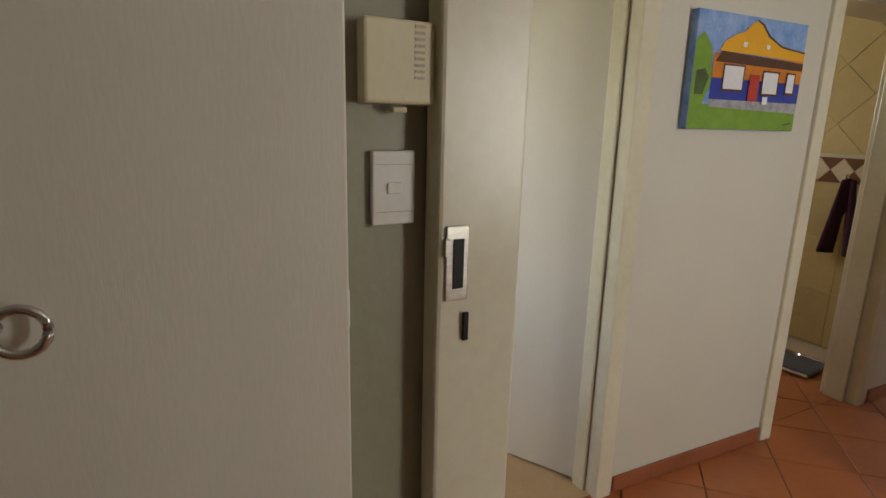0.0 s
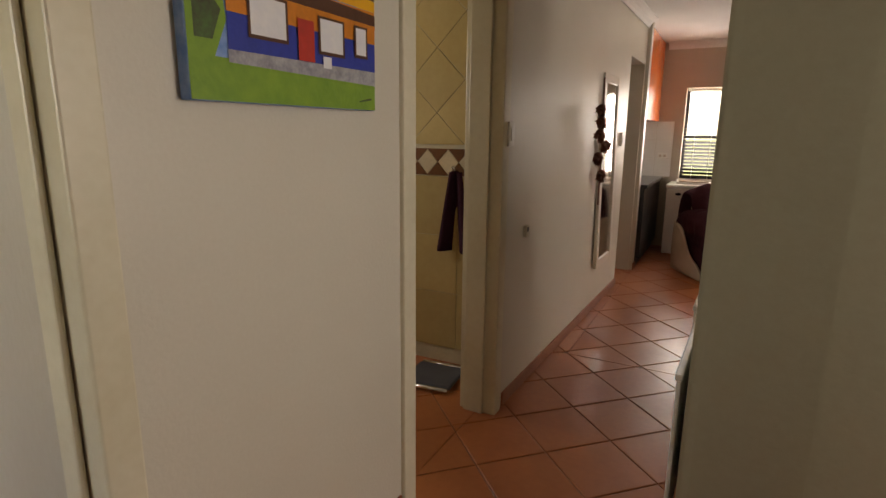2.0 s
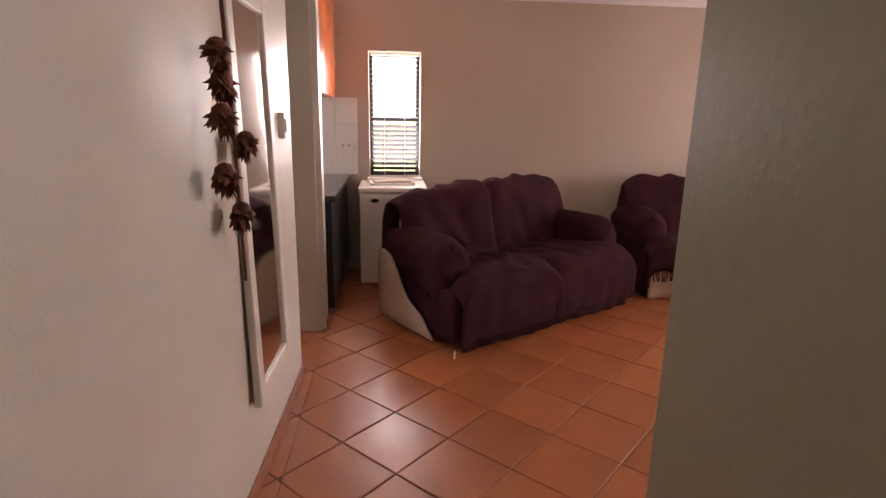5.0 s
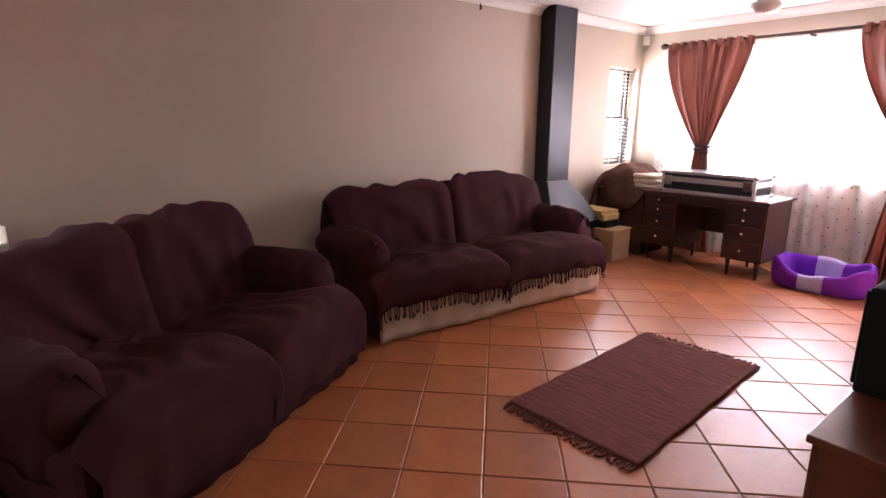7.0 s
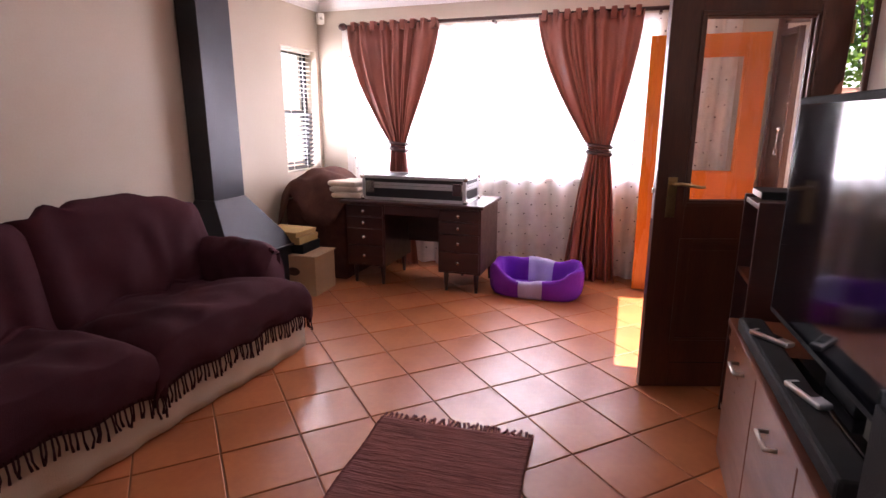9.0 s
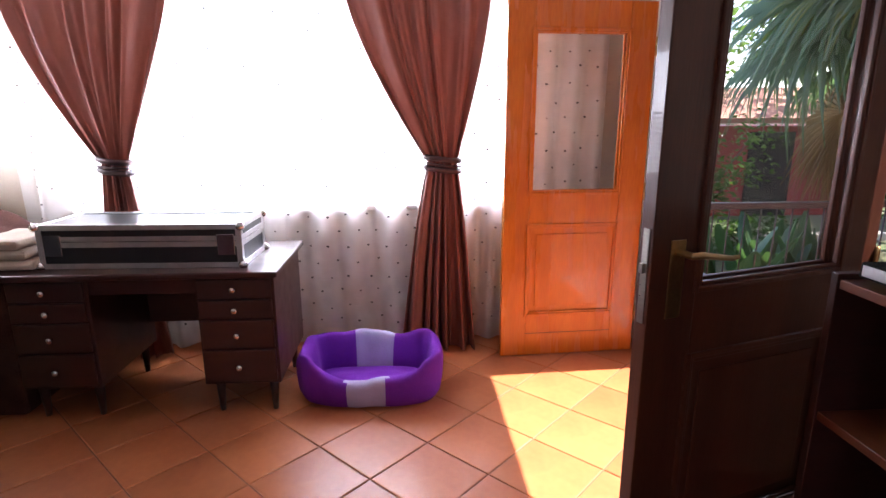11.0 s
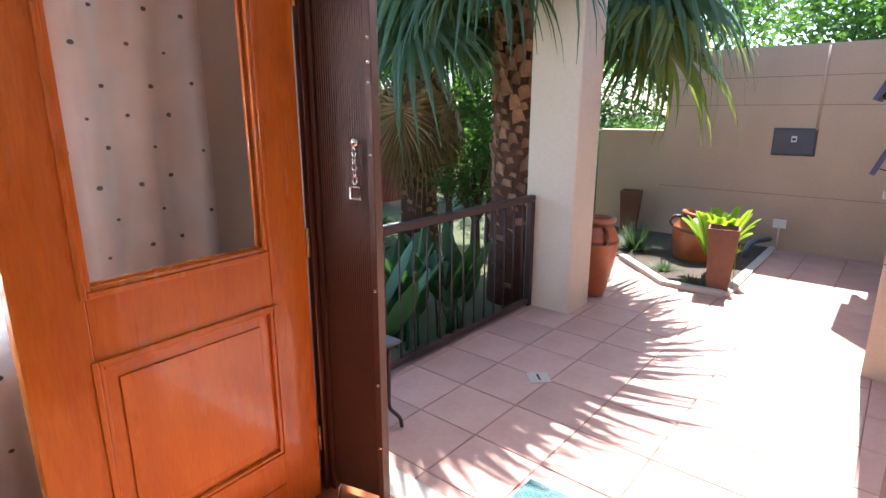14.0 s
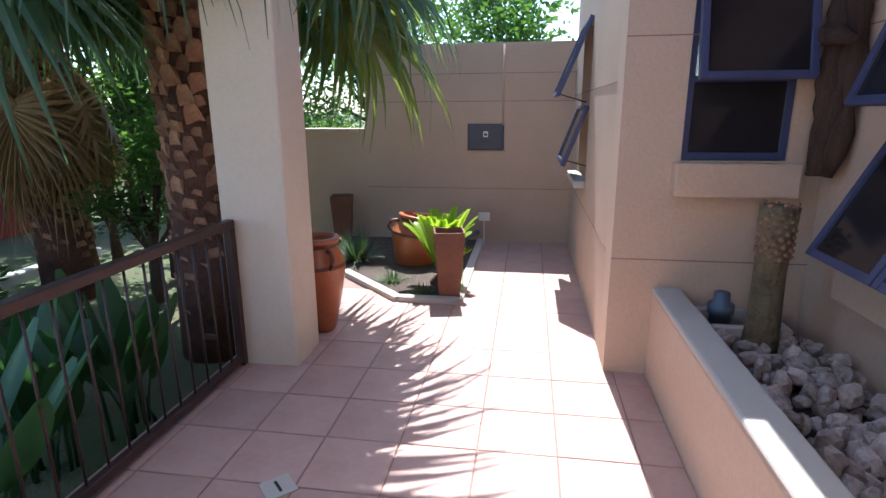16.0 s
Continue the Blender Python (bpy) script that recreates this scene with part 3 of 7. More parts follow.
# painting of a yellow house
def painting():
    p = thing("house_painting", 0, 0, 0, "bright painted canvas of a yellow and blue house", "painting")
    p.matrix_world = CW @ pose(-0.54, -0.003, 1.69)
    w, h = 0.62, 0.41
    sky_m = mat("painted_sky", (0.1, 0.25, 0.6), 0.5, scale=14, fine=60, col2=(0.35, 0.5, 0.75), bump=0.2)
    grass = mat("painted_grass", (0.2, 0.36, 0.035), 0.5, scale=14, fine=60, col2=(0.13, 0.28, 0.03), bump=0.2)
    yel = mat("painted_yellow", (0.8, 0.42, 0.02), 0.5, scale=14, fine=60, col2=(0.75, 0.35, 0.02), bump=0.2)
    ora = mat("painted_orange", (0.75, 0.24, 0.02), 0.5, scale=14, fine=60, bump=0.2)
    blu = mat("painted_blue", (0.02, 0.045, 0.36), 0.5, scale=14, fine=60, bump=0.2)
    brn = mat("painted_brown", (0.1, 0.035, 0.015), 0.5, scale=14, fine=60, bump=0.2)
    wht = mat("painted_white", (0.78, 0.78, 0.8), 0.5, scale=14, fine=60, col2=(0.68, 0.7, 0.76), bump=0.2)
    red = mat("painted_red", (0.55, 0.04, 0.025), 0.5, scale=14, fine=60, bump=0.2)
    gry = mat("painted_paving", (0.42, 0.42, 0.45), 0.5, scale=40, fine=120, col2=(0.2, 0.2, 0.24), bump=0.2)
    dkg = mat("painted_tree", (0.05, 0.04, 0.02), 0.5, scale=20, fine=90, col2=(0.06, 0.16, 0.03), bump=0.2)
    block("canvas", (-w / 2, w / 2, -0.032, 0, -h / 2, h / 2), [sky_m], p, 0.004)
    layer = [0.0325]

    def patch(name, pts, m):
        layer[0] += 0.0004
        bm = bmesh.new()
        bm.faces.new([bm.verts.new((-w / 2 + u * w, -layer[0], -h / 2 + v * h)) for u, v in pts])
        put(name, bm, m, p)

    rect = lambda a, b, c, d: [(a, c), (b, c), (b, d), (a, d)]
    patch("lawn", rect(0.004, 0.996, 0.004, 0.22), grass)
    patch("tree", [(0.004, 0.22), (0.1, 0.2), (0.16, 0.4), (0.14, 0.7), (0.06, 0.82), (0.004, 0.75)], grass)
    patch("tree_trunk", [(0.03, 0.3), (0.1, 0.3), (0.14, 0.45), (0.1, 0.52), (0.03, 0.5)], dkg)
    patch("paving", [(0.16, 0.2), (0.995, 0.17), (0.995, 0.27), (0.16, 0.28)], gry)
    patch("blue_wall", rect(0.16, 0.995, 0.265, 0.5), blu)
    patch("orange_wall", rect(0.16, 0.995, 0.45, 0.66), ora)
    patch("gable", [(0.2, 0.68), (0.24, 0.76), (0.33, 0.83), (0.4, 0.86), (0.46, 0.94), (0.5, 0.96), (0.55, 0.93), (0.62, 0.84), (0.76, 0.76), (0.995, 0.73), (0.995, 0.66)], yel)
    patch("gable_edge", [(0.5, 0.96), (0.55, 0.93), (0.62, 0.84), (0.76, 0.76), (0.995, 0.73), (0.995, 0.745), (0.76, 0.775), (0.63, 0.855), (0.56, 0.945), (0.5, 0.975)], brn)
    patch("veranda_roof", [(0.17, 0.58), (0.22, 0.68), (0.995, 0.64), (0.995, 0.56)], brn)
    patch("veranda_edge", [(0.16, 0.56), (0.17, 0.585), (0.995, 0.57), (0.995, 0.545)], ora)
    for u0, u1, v0, v1 in ((0.26, 0.43, 0.36, 0.56), (0.62, 0.76, 0.34, 0.53), (0.85, 0.92, 0.36, 0.53)):
        patch("window_surround", rect(u0 - 0.012, u1 + 0.012, v0 - 0.02, v1 + 0.015), brn)
        patch("window_pane", rect(u0, u1, v0, v1), wht)
    patch("front_door", rect(0.49, 0.58, 0.265, 0.5), red)
    patch("step", rect(0.63, 0.68, 0.24, 0.31), wht)
    for u in (0.39, 0.6):
        patch("gable_window", rect(u, u + 0.035, 0.73, 0.77), wht)
    patch("signature", [(0.86, 0.05), (0.95, 0.07), (0.95, 0.085), (0.86, 0.06)], dkg)


painting()

# ==== corridor ====
cb = thing("light_switch", 0, 0, 0, "white double wall light switch plate", "switch")
cb.matrix_world = CW @ pose(0.86, 0, 1.42)
block("plate", (-0.036, 0.036, -0.028, 0, -0.058, 0.058), M_WHITE, cb, 0.004)
block("rocker", (-0.012, 0.012, -0.032, -0.028, -0.03, 0.03), M_WHITE, cb, 0.003)
dp = thing("door_stop_box", 0, 0, 0, "small cream cable outlet on the corridor wall", "outlet")
dp.matrix_world = CW @ pose(1.15, 0, 0.91)
block("body", (-0.017, 0.017, -0.02, 0, -0.03, 0.03), M_FRAME, dp, 0.003)
block("hole", (-0.009, 0.009, -0.022, -0.02, -0.002, 0.022), M_BLACK, dp, 0.002)

ks = copy_thing(cb, CW @ pose(3.4, 0, 1.38))
mirror = thing("wall_mirror", 0, 0, 0, "tall mirror in a white-painted wooden frame on the corridor wall", "mirror")
mirror.matrix_world = CW @ pose(2.93, -0.001, 1.12, -1.2)
w2, z2, fw = 0.26, 0.75, 0.065
bm = bmesh.new()
cuboid(bm, -w2, -w2 + fw, -0.03, 0, -z2, z2), cuboid(bm, w2 - fw, w2, -0.03, 0, -z2, z2)
cuboid(bm, -w2 + fw, w2 - fw, -0.029, 0, z2 - fw, z2), cuboid(bm, -w2 + fw, w2 - fw, -0.029, 0, -z2, -z2 + fw)
put("frame", bm, M_DOORW, mirror, bevel=0.006)
block("glass", (-w2 + fw - 0.004, w2 - fw + 0.004, -0.017, -0.006, -z2 + fw - 0.004, z2 - fw + 0.004), M_MIRROR, mirror, 0)

pods = thing("protea_string", 0, 0, 0, "string of dried brown protea heads hanging beside the mirror", "wall decoration")
pods.matrix_world = CW @ pose(2.54, -0.05, 1.32)
bm = bmesh.new()
tube(bm, [(0, 0.01, 0.5), (0.005, 0, 0.1), (0.02, 0, -0.42)], 0.006, 6)
put("cord", bm, M_ALOEPOD, pods, True)
rp = random.Random(4)
for k, (px_, pz) in enumerate([(-0.157, 0.28), (-0.157, 0.11), (0.053, 0.03), (-0.167, -0.05), (-0.037, -0.18), (-0.137, 0.2)]):
    bm = bmesh.new()
    for a in range(80):
        th, el = rp.uniform(0, math.tau), rp.uniform(-1.35, 0.35)
        d = Vector((math.cos(th) * math.cos(el), math.sin(th) * math.cos(el) * 0.7, math.sin(el)))
        base = Vector((px_, -0.02, pz))
        s = d.orthogonal().normalized() * 0.027
        u = d.cross(s).normalized() * 0.008
        tip = base + d * rp.uniform(0.046, 0.07) + Vector((0, 0, -0.016))
        vs = [bm.verts.new(q) for q in (base - s, base + u, base + s, base - u)]
        tv = bm.verts.new(tip)
        for i in range(4):
            bm.faces.new((vs[i], vs[(i + 1) % 4], tv))
    bmesh.ops.create_icosphere(bm, subdivisions=2, radius=0.03, matrix=Matrix.Translation((px_, -0.02, pz)))
    put("protea_head", bm, M_ALOEPOD, pods)

# folded white gate or fire-guard leaning by the corridor's other wall
guard = thing("folding_screen", 2.9, 0.335, 0, "white folding child gate leaning against the corridor wall", "gate", rz=-2.3)
block("panel", (-0.25, 0.52, 0.0, 0.014, 0.03, 0.62), M_WHITE, guard, 0.004)
block("panel", (0.45, 0.95, 0.02, 0.034, 0.03, 0.66), M_WHITE, guard, 0.004)
for b in ((-0.26, 0.53, -0.006, 0.02, 0.62, 0.645), (0.44, 0.96, 0.014, 0.04, 0.66, 0.685)):
    block("top_rail", b, M_WHITE, guard, 0.006)
for x in (-0.2, 0.9):
    block("foot", (x - 0.02, x + 0.02, -0.02, 0.05, 0.0, 0.03), M_WHITE, guard, 0.004)

# ==== bathroom ====
towel = thing("hanging_towel", 3.6, 1.68, 1.2, "dark plum towel hanging on the tiled bathroom wall", "towel")
bm = bmesh.new()
grid_sheet(bm, 14, 10, lambda u, v: (0.02 - 0.035 * math.sin(u * 9) * (0.3 + v), (u - 0.5) * (0.08 + 0.14 * v), -0.47 * v))
tw = put("cloth", bm, M_TOWEL, towel, True)
tw.modifiers.new("thick", "SOLIDIFY").thickness = 0.012
bm = bmesh.new()
tube(bm, [(0.05, 0, 0.0), (0.0, 0, 0.01), (-0.02, 0, 0.03)], 0.008, 8)
put("hook", bm, M_CHROME, towel, True)
roll = thing("toilet_roll", 3.6, 2.27, 0.63, "white toilet roll on a wall holder", "toilet roll")
bm = bmesh.new()
lathe(bm, [(0.02, -0.05), (0.055, -0.05), (0.055, 0.05), (0.02, 0.05), (0.02, -0.05)], 24)
put("paper", bm, M_WHITE, roll, m=pose(-0.02, 0, 0, 90, 0, 0))
bm = bmesh.new()
tube(bm, [(0.05, 0, 0.075), (0.0, 0, 0.07), (-0.02, 0.07, 0.0), (-0.02, -0.07, 0.0)], 0.007, 8)
put("holder", bm, M_CHROME, roll, True)
scale_ = thing("bath_scale", 3.4, 1.69, 0, "low grey glass bathroom scale with chrome bars", "scale", rz=96)
block("plate", (-0.15, 0.15, -0.14, 0.14, 0.015, 0.035), M_METER, scale_, 0.01)
for y in (-0.16, 0.16):
    bm = bmesh.new()
    tube(bm, [(-0.14, y, 0.02), (0.14, y, 0.02)], 0.014, 10)
    put("bar", bm, M_CHROME, scale_, True)

bw = bpy.data.objects["wall_bathroom_east"]
for k in range(3):
    for i in range(6):
        y1 = 3.4 - 0.345 * i
        cx = 3.46 - y1
        block("tile", (cx, cx + 0.342, -0.007, -0.0005, 0.1 + 0.357 * k, 0.1 + 0.357 * k + 0.354), M_BTILE, bw, 0.0015)
for i in range(15):
    cx = 0.06 + i * 0.138
    for nm, pts, m in (("border_brown", [(0, 0.155), (0.138, 0.155), (0.069, 0.08)], M_BROWN), ("border_brown", [(0, 0), (0.069, 0.076), (0.138, 0)], M_BROWN),
                       ("border_cream", [(-0.066, 0.078), (0, 0.15), (0.066, 0.078), (0, 0.006)], M_CREAM)):
        bm = bmesh.new()
        f = bm.faces.new([bm.verts.new((cx + p[0], -0.001, 1.175 + p[1])) for p in pts])
        r = bmesh.ops.extrude_face_region(bm, geom=[f])
        for v in r["geom"]:
            if isinstance(v, bmesh.types.BMVert):
                v.co.y = -0.007
        put(nm, bm, m, bw)
for i in range(-1, 8):
    for k in range(0, 6):
        cx, cz, hd = 0.2 + i * 0.36 + (0.18 if k % 2 else 0), 1.355 + k * 0.18, 0.177
        if cx + hd > 2.12 or cx - hd < 0.0:
            continue
        pts = [p for p in ((cx - hd, cz), (cx, cz - hd), (cx + hd, cz), (cx, cz + hd))]
        bm = bmesh.new()
        vs = [bm.verts.new((p[0], -0.001, max(p[1], 1.34))) for p in pts]
        if k == 0:
            bm.verts.remove(vs.pop(1))
        f = bm.faces.new(vs)
        r = bmesh.ops.extrude_face_region(bm, geom=[f])
        for v in r["geom"]:
            if isinstance(v, bmesh.types.BMVert):
                v.co.y = -0.007
        put("diamond_tile", bm, M_BTILE, bw)

# ==== kitchen seen past the pier ====
tagged(block("bulkhead_orange", (6.86, 8.276, 1.14, 1.5, 1.58, H - 0.003), M_ORANGE_WALL, bevel=0.004), "orange painted bulkhead above the kitchen counter", kind="structure")
kc = thing("kitchen_counter", 6.86, 1.06, 0, "black granite counter on a dark kitchen base unit", "counter")
block("worktop", (0, 1.412, -0.03, 0.6, 0.86, 0.9), M_GRANITE, kc, 0.006)
block("base_unit", (0.03, 1.41, 0.0, 0.57, 0.1, 0.858), M_CASE, kc, 0.004)
block("plinth", (0.05, 1.40, 0.04, 0.53, 0.0, 0.099), M_CASE, kc, 0.002)
bs = tagged(new("splashback"), "white tiled splashback with a double socket", kind="structure")
bs.matrix_world = pose(8.279, 0.955, 0.9, 0, 0, 90)
for i in range(4):
    for k in range(3):
        block("tile", (i * 0.2, i * 0.2 + 0.197, 0.0, 0.007, k * 0.228, k * 0.228 + 0.226), M_WTILE, bs, 0.0015)
so = thing("wall_socket", 8.268, 1.06, 1.16, "white double wall socket on the tiled splashback", "socket", rz=-90)
block("plate", (-0.055, 0.055, -0.01, 0, -0.032, 0.032), M_WHITE, so, 0.003)
for x in (-0.026, 0.026):
    block("outlet", (x - 0.014, x + 0.014, -0.012, -0.01, -0.014, 0.014), M_CLOTH, so, 0.002)
fz = thing("white_appliance", 7.72, 0.36, 0, "white tumble dryer with a dark oval badge behind the sofa", "appliance")
block("body", (0, 0.54, 0, 0.56, 0.02, 0.8), M_WHITE, fz, 0.01)
block("lid", (-0.01, 0.545, -0.01, 0.57, 0.803, 0.85), M_WHITE, fz, 0.014)
bm = bmesh.new()
lathe(bm, [(0.0, 0), (0.028, 0), (0.026, 0.006), (0.0, 0.007)], 20)
put("badge", bm, M_BLACK, fz, True, m=pose(-0.0005, 0.43, 0.74, 0, -90, 0) @ Matrix.Diagonal((0.6, 1.2, 1, 1)))
pk = thing("paper_stack", 7.86, 0.45, 0.85, "flat stack of white papers on the appliance", "papers", rz=6)
block("sheets", (0, 0.3, 0, 0.38, 0, 0.02), M_WHITE, pk, 0.002)
block("sheets", (0.02, 0.27, 0.03, 0.35, 0.0205, 0.035), M_CLOTH, pk, 0.002)

# ==== sitting room ====
def smooth_path(pts, n):
    """A rounded line through points (Catmull-Rom), n steps for each piece."""
    p = [Vector(q) for q in pts]
    p = [p[0] * 2 - p[1], *p, p[-1] * 2 - p[-2]]
    out = []
    for i in range(1, len(p) - 2):
        for k in range(n):
            t = k / n
            out.append(0.5 * (2 * p[i] + (p[i + 1] - p[i - 1]) * t + (2 * p[i - 1] - 5 * p[i] + 4 * p[i + 1] - p[i + 2]) * t * t + (3 * p[i] - p[i - 1] - 3 * p[i + 1] + p[i + 2]) * t ** 3))
    return out + [p[-2]]


def sofa(x, y, rz, width, label, seed, bare_left=False):
    """A two-seat sofa draped in throws: linen base and back, two covered seats and backs, two rolled arms, fringes. Front towards -y, its left front corner at x, y."""
    s = thing("sofa", x, y, 0, label, "sofa", rz, group="sofas in the sitting room")
    d = 0.93
    block("base", (0.08, width - 0.08, 0.04, d - 0.05, 0.03, 0.3), M_SOFA if bare_left else M_LINEN, s, 0.02)
    block("back_frame", (0.13, width - 0.13, d - 0.16, d - 0.03, 0.3, 0.74), M_LINEN, s, 0.05)
    bm = bmesh.new()
    grid_sheet(bm, 70, 6, lambda u, v: (0.055 + u * (width - 0.11), 0.008 + 0.008 * math.sin(u * 60 + seed) * (1 - v) + 0.01 * math.sin(u * 13), 0.012 + 0.3 * v))
    sk = put("skirt", bm, M_SOFA if bare_left else M_LINEN, s, True)
    sk.modifiers.new("thick", "SOLIDIFY").thickness = 0.012
    arm = 0.25
    half = (width - 2 * arm) / 2
    prof = smooth_path([(-0.012, 0.235), (-0.035, 0.33), (-0.01, 0.43), (0.12, 0.475), (0.35, 0.45), (0.55, 0.42), (0.6, 0.46), (0.64, 0.62), (0.70, 0.84), (0.77, 0.94), (0.86, 0.925), (0.915, 0.78), (0.935, 0.5)], 5)
    for side in range(2):
        x0, lift = arm + half * side - 0.03, (0.0, 0.02)[side]

        def cover(u, v, x0=x0, lift=lift, side=side):
            i = v * (len(prof) - 1)
            k = min(int(i), len(prof) - 2)
            p = prof[k].lerp(prof[k + 1], i - k)
            e = min(1, 8 * min(u, 1 - u)) ** 0.6
            n3 = Vector((u * 3 + side * 7, v * 5, seed))
            w = 0.04 * noise.noise(n3) + 0.026 * noise.noise(n3 * 2.6) + 0.015 * math.sin(u * 17 + v * 14 + 9 * noise.noise(n3 * 0.7)) * (0.4 + v) + 0.02 * abs(noise.noise(n3 * 1.7 + Vector((4, 1, 0))))
            seat = 0.035 * math.sin(math.pi * u) if 0.15 < v < 0.5 else 0.0
            low = (1 - e) * (0.06 if v > 0.31 else 0.09)
            top = (0.012 * math.sin(u * 5 + seed) + lift - 0.05 * (u if side else 1 - u) ** 3) * max(0, min(1, (v - 0.5) * 4))
            y_ = p.x + low * (0.9 if v > 0.45 else 0.0) + w * (0.8 if v > 0.45 else 0.3)
            wide = 0.15 * max(0, min(1, (v - 0.45) * 8))
            wide = max(wide, (arm - 0.05) * max(0, min(1, (0.31 - v) * 16)))
            xa, xb = x0 - (wide if side == 0 else 0), x0 + half + 0.06 + (wide if side == 1 else 0)
            if bare_left and v < 0.12:
                p = p - Vector((0, (0.12 - v) * (1.5 if side == 0 else 1.35)))
            return (xa + u * (xb - xa), y_, max(0.06, p.y - low + seat + w * 0.8 + top))

        bm = bmesh.new()
        grid_sheet(bm, 44, 90, cover)
        c = put("cushion_throw", bm, M_SOFA, s, True)
        c.modifiers.new("thick", "SOLIDIFY").thickness = 0.014
        if bare_left:
            continue
        bm = bmesh.new()
        rr = random.Random(seed * 10 + side)
        zb = 0.205
        for k in range(52):
            u = (k + rr.uniform(0.2, 0.8)) / 52
            q = Vector(cover(u, 0))
            L = rr.uniform(0.06, 0.09)
            tube(bm, [(q.x, q.y - 0.006, q.z + 0.02), (q.x + rr.uniform(-0.006, 0.006), q.y - 0.012, q.z - L * 0.5), (q.x + rr.uniform(-0.012, 0.012), q.y - 0.01, q.z - L)], [0.0045, 0.004, 0.006], 5)
        tagged(put("fringe", bm, M_FRINGE, s), "knotted plum fringe", kind="stuff")
    for side in (0, 1):
        # rolled arm in section: from the seat up, over the roll and down outside
        sec = smooth_path([(0.27, 0.36), (0.255, 0.5), (0.24, 0.6), (0.16, 0.665), (0.05, 0.645), (-0.015, 0.56), (0.0, 0.44), (0.01, 0.3), (0.0, 0.1 if not (bare_left and side == 0) else 0.3)], 4)

        def armf(u, v, side=side):
            i = v * (len(sec) - 1)
            k = min(int(i), len(sec) - 2)
            p = sec[k].lerp(sec[k + 1], i - k)
            n3 = Vector((u * 4 + 3, v * 4 + side * 5, seed + 3))
            w = 0.03 * noise.noise(n3) + 0.014 * noise.noise(n3 * 2.7) + 0.008 * math.sin(u * 30 + 6 * noise.noise(n3))
            drop = 0.05 * max(0, 1 - 7 * u) ** 2
            px = p.x + w * 0.5 + (0.04 * max(0, 1 - 7 * u) ** 2 * (1 if p.x < 0.1 else -1))
            zz = p.y - drop + w * 0.5 - (0.05 * u if p.y > 0.5 else 0) + 0.05 * math.sin(u * 2.2) * (p.y > 0.5)
            if bare_left and side == 0 and v > 0.75:
                zz += 0.22 * max(0, u - 0.15)
            return (px if side == 0 else width - px, 0.17 + u * 0.69, max(0.03, zz))

        bm = bmesh.new()
        vv = grid_sheet(bm, 36, 40, armf)
        front = bm.faces.new([vv[0][j] for j in range(41)])
        a = put("arm_throw", bm, M_SOFA, s, True)
        a.modifiers.new("thick", "SOLIDIFY").thickness = 0.012
        block("arm_core", ((0.02, 0.2) if side == 0 else (width - 0.2, width - 0.02)) + (0.06, 0.84, 0.04, 0.4), M_SOFA, s, 0.04)
    if bare_left:
        bm = bmesh.new()
        grid_sheet(bm, 12, 10, lambda u, v: (-0.006 - 0.01 * math.sin(v * 2.5) - 0.012 * math.sin(math.pi * u), 0.26 + u * 0.66, 0.02 + v * (0.03 + 0.5 * min(1, max(0, u - 0.04) * 1.15) + 0.03 * math.sin(u * 11))))
        q = put("bare_side", bm, M_LINEN, s, True)
        q.modifiers.new("thick", "SOLIDIFY").thickness = 0.02
    return s


s1 = sofa(6.24, 0.26, -58.5, 1.78, "two-seat sofa under wrinkled plum throws, cream side showing", 3, True)
s2 = sofa(7.25, -1.38, -94.0, 2.27, "two-seat sofa under plum fringed throws with cream skirt", 5)
tg = thing("care_tag", 6.215, 0.285, 0.02, "small white cloth care tag on the throw's corner", "tag", rz=-20)
block("cloth", (0, 0.035, -0.004, 0, -0.02, 0.025), M_WHITE, tg, 0.001)

# rug
rug = thing("woven_rug", 6.205, -1.545, 0.0015, "brown rag-woven rug with fringed ends on the tiles", "rug", rz=-86.8)
bm = bmesh.new()
grid_sheet(bm, 90, 40, lambda u, v: (u * 1.41, -0.715 + v * 0.715 + 0.006 * math.sin(u * 21) * (v - 0.5), 0.011 + 0.002 * math.sin(u * 190) + 0.002 * noise.noise(Vector((u * 30, v * 8, 0)))))
rg = put("weave", bm, M_RUG, rug, True)
rg.modifiers.new("thick", "SOLIDIFY").thickness = 0.01
rr = random.Random(11)
for end in (0, 1):
    bm = bmesh.new()
    for k in range(46):
        y0 = -0.71 + k * 0.705 / 45
        sx = -1 if end == 0 else 1
        L = rr.uniform(0.045, 0.075)
        x0 = 0 if end == 0 else 1.41
        tube(bm, [(x0 - sx * 0.01, y0, 0.009), (x0 + sx * L * 0.5, y0 + rr.uniform(-0.008, 0.008), 0.009), (x0 + sx * L, y0 + rr.uniform(-0.015, 0.015), 0.007)], [0.006, 0.005, 0.007], 5)
    tagged(put("fringe", bm, M_RUG, rug), kind="stuff")

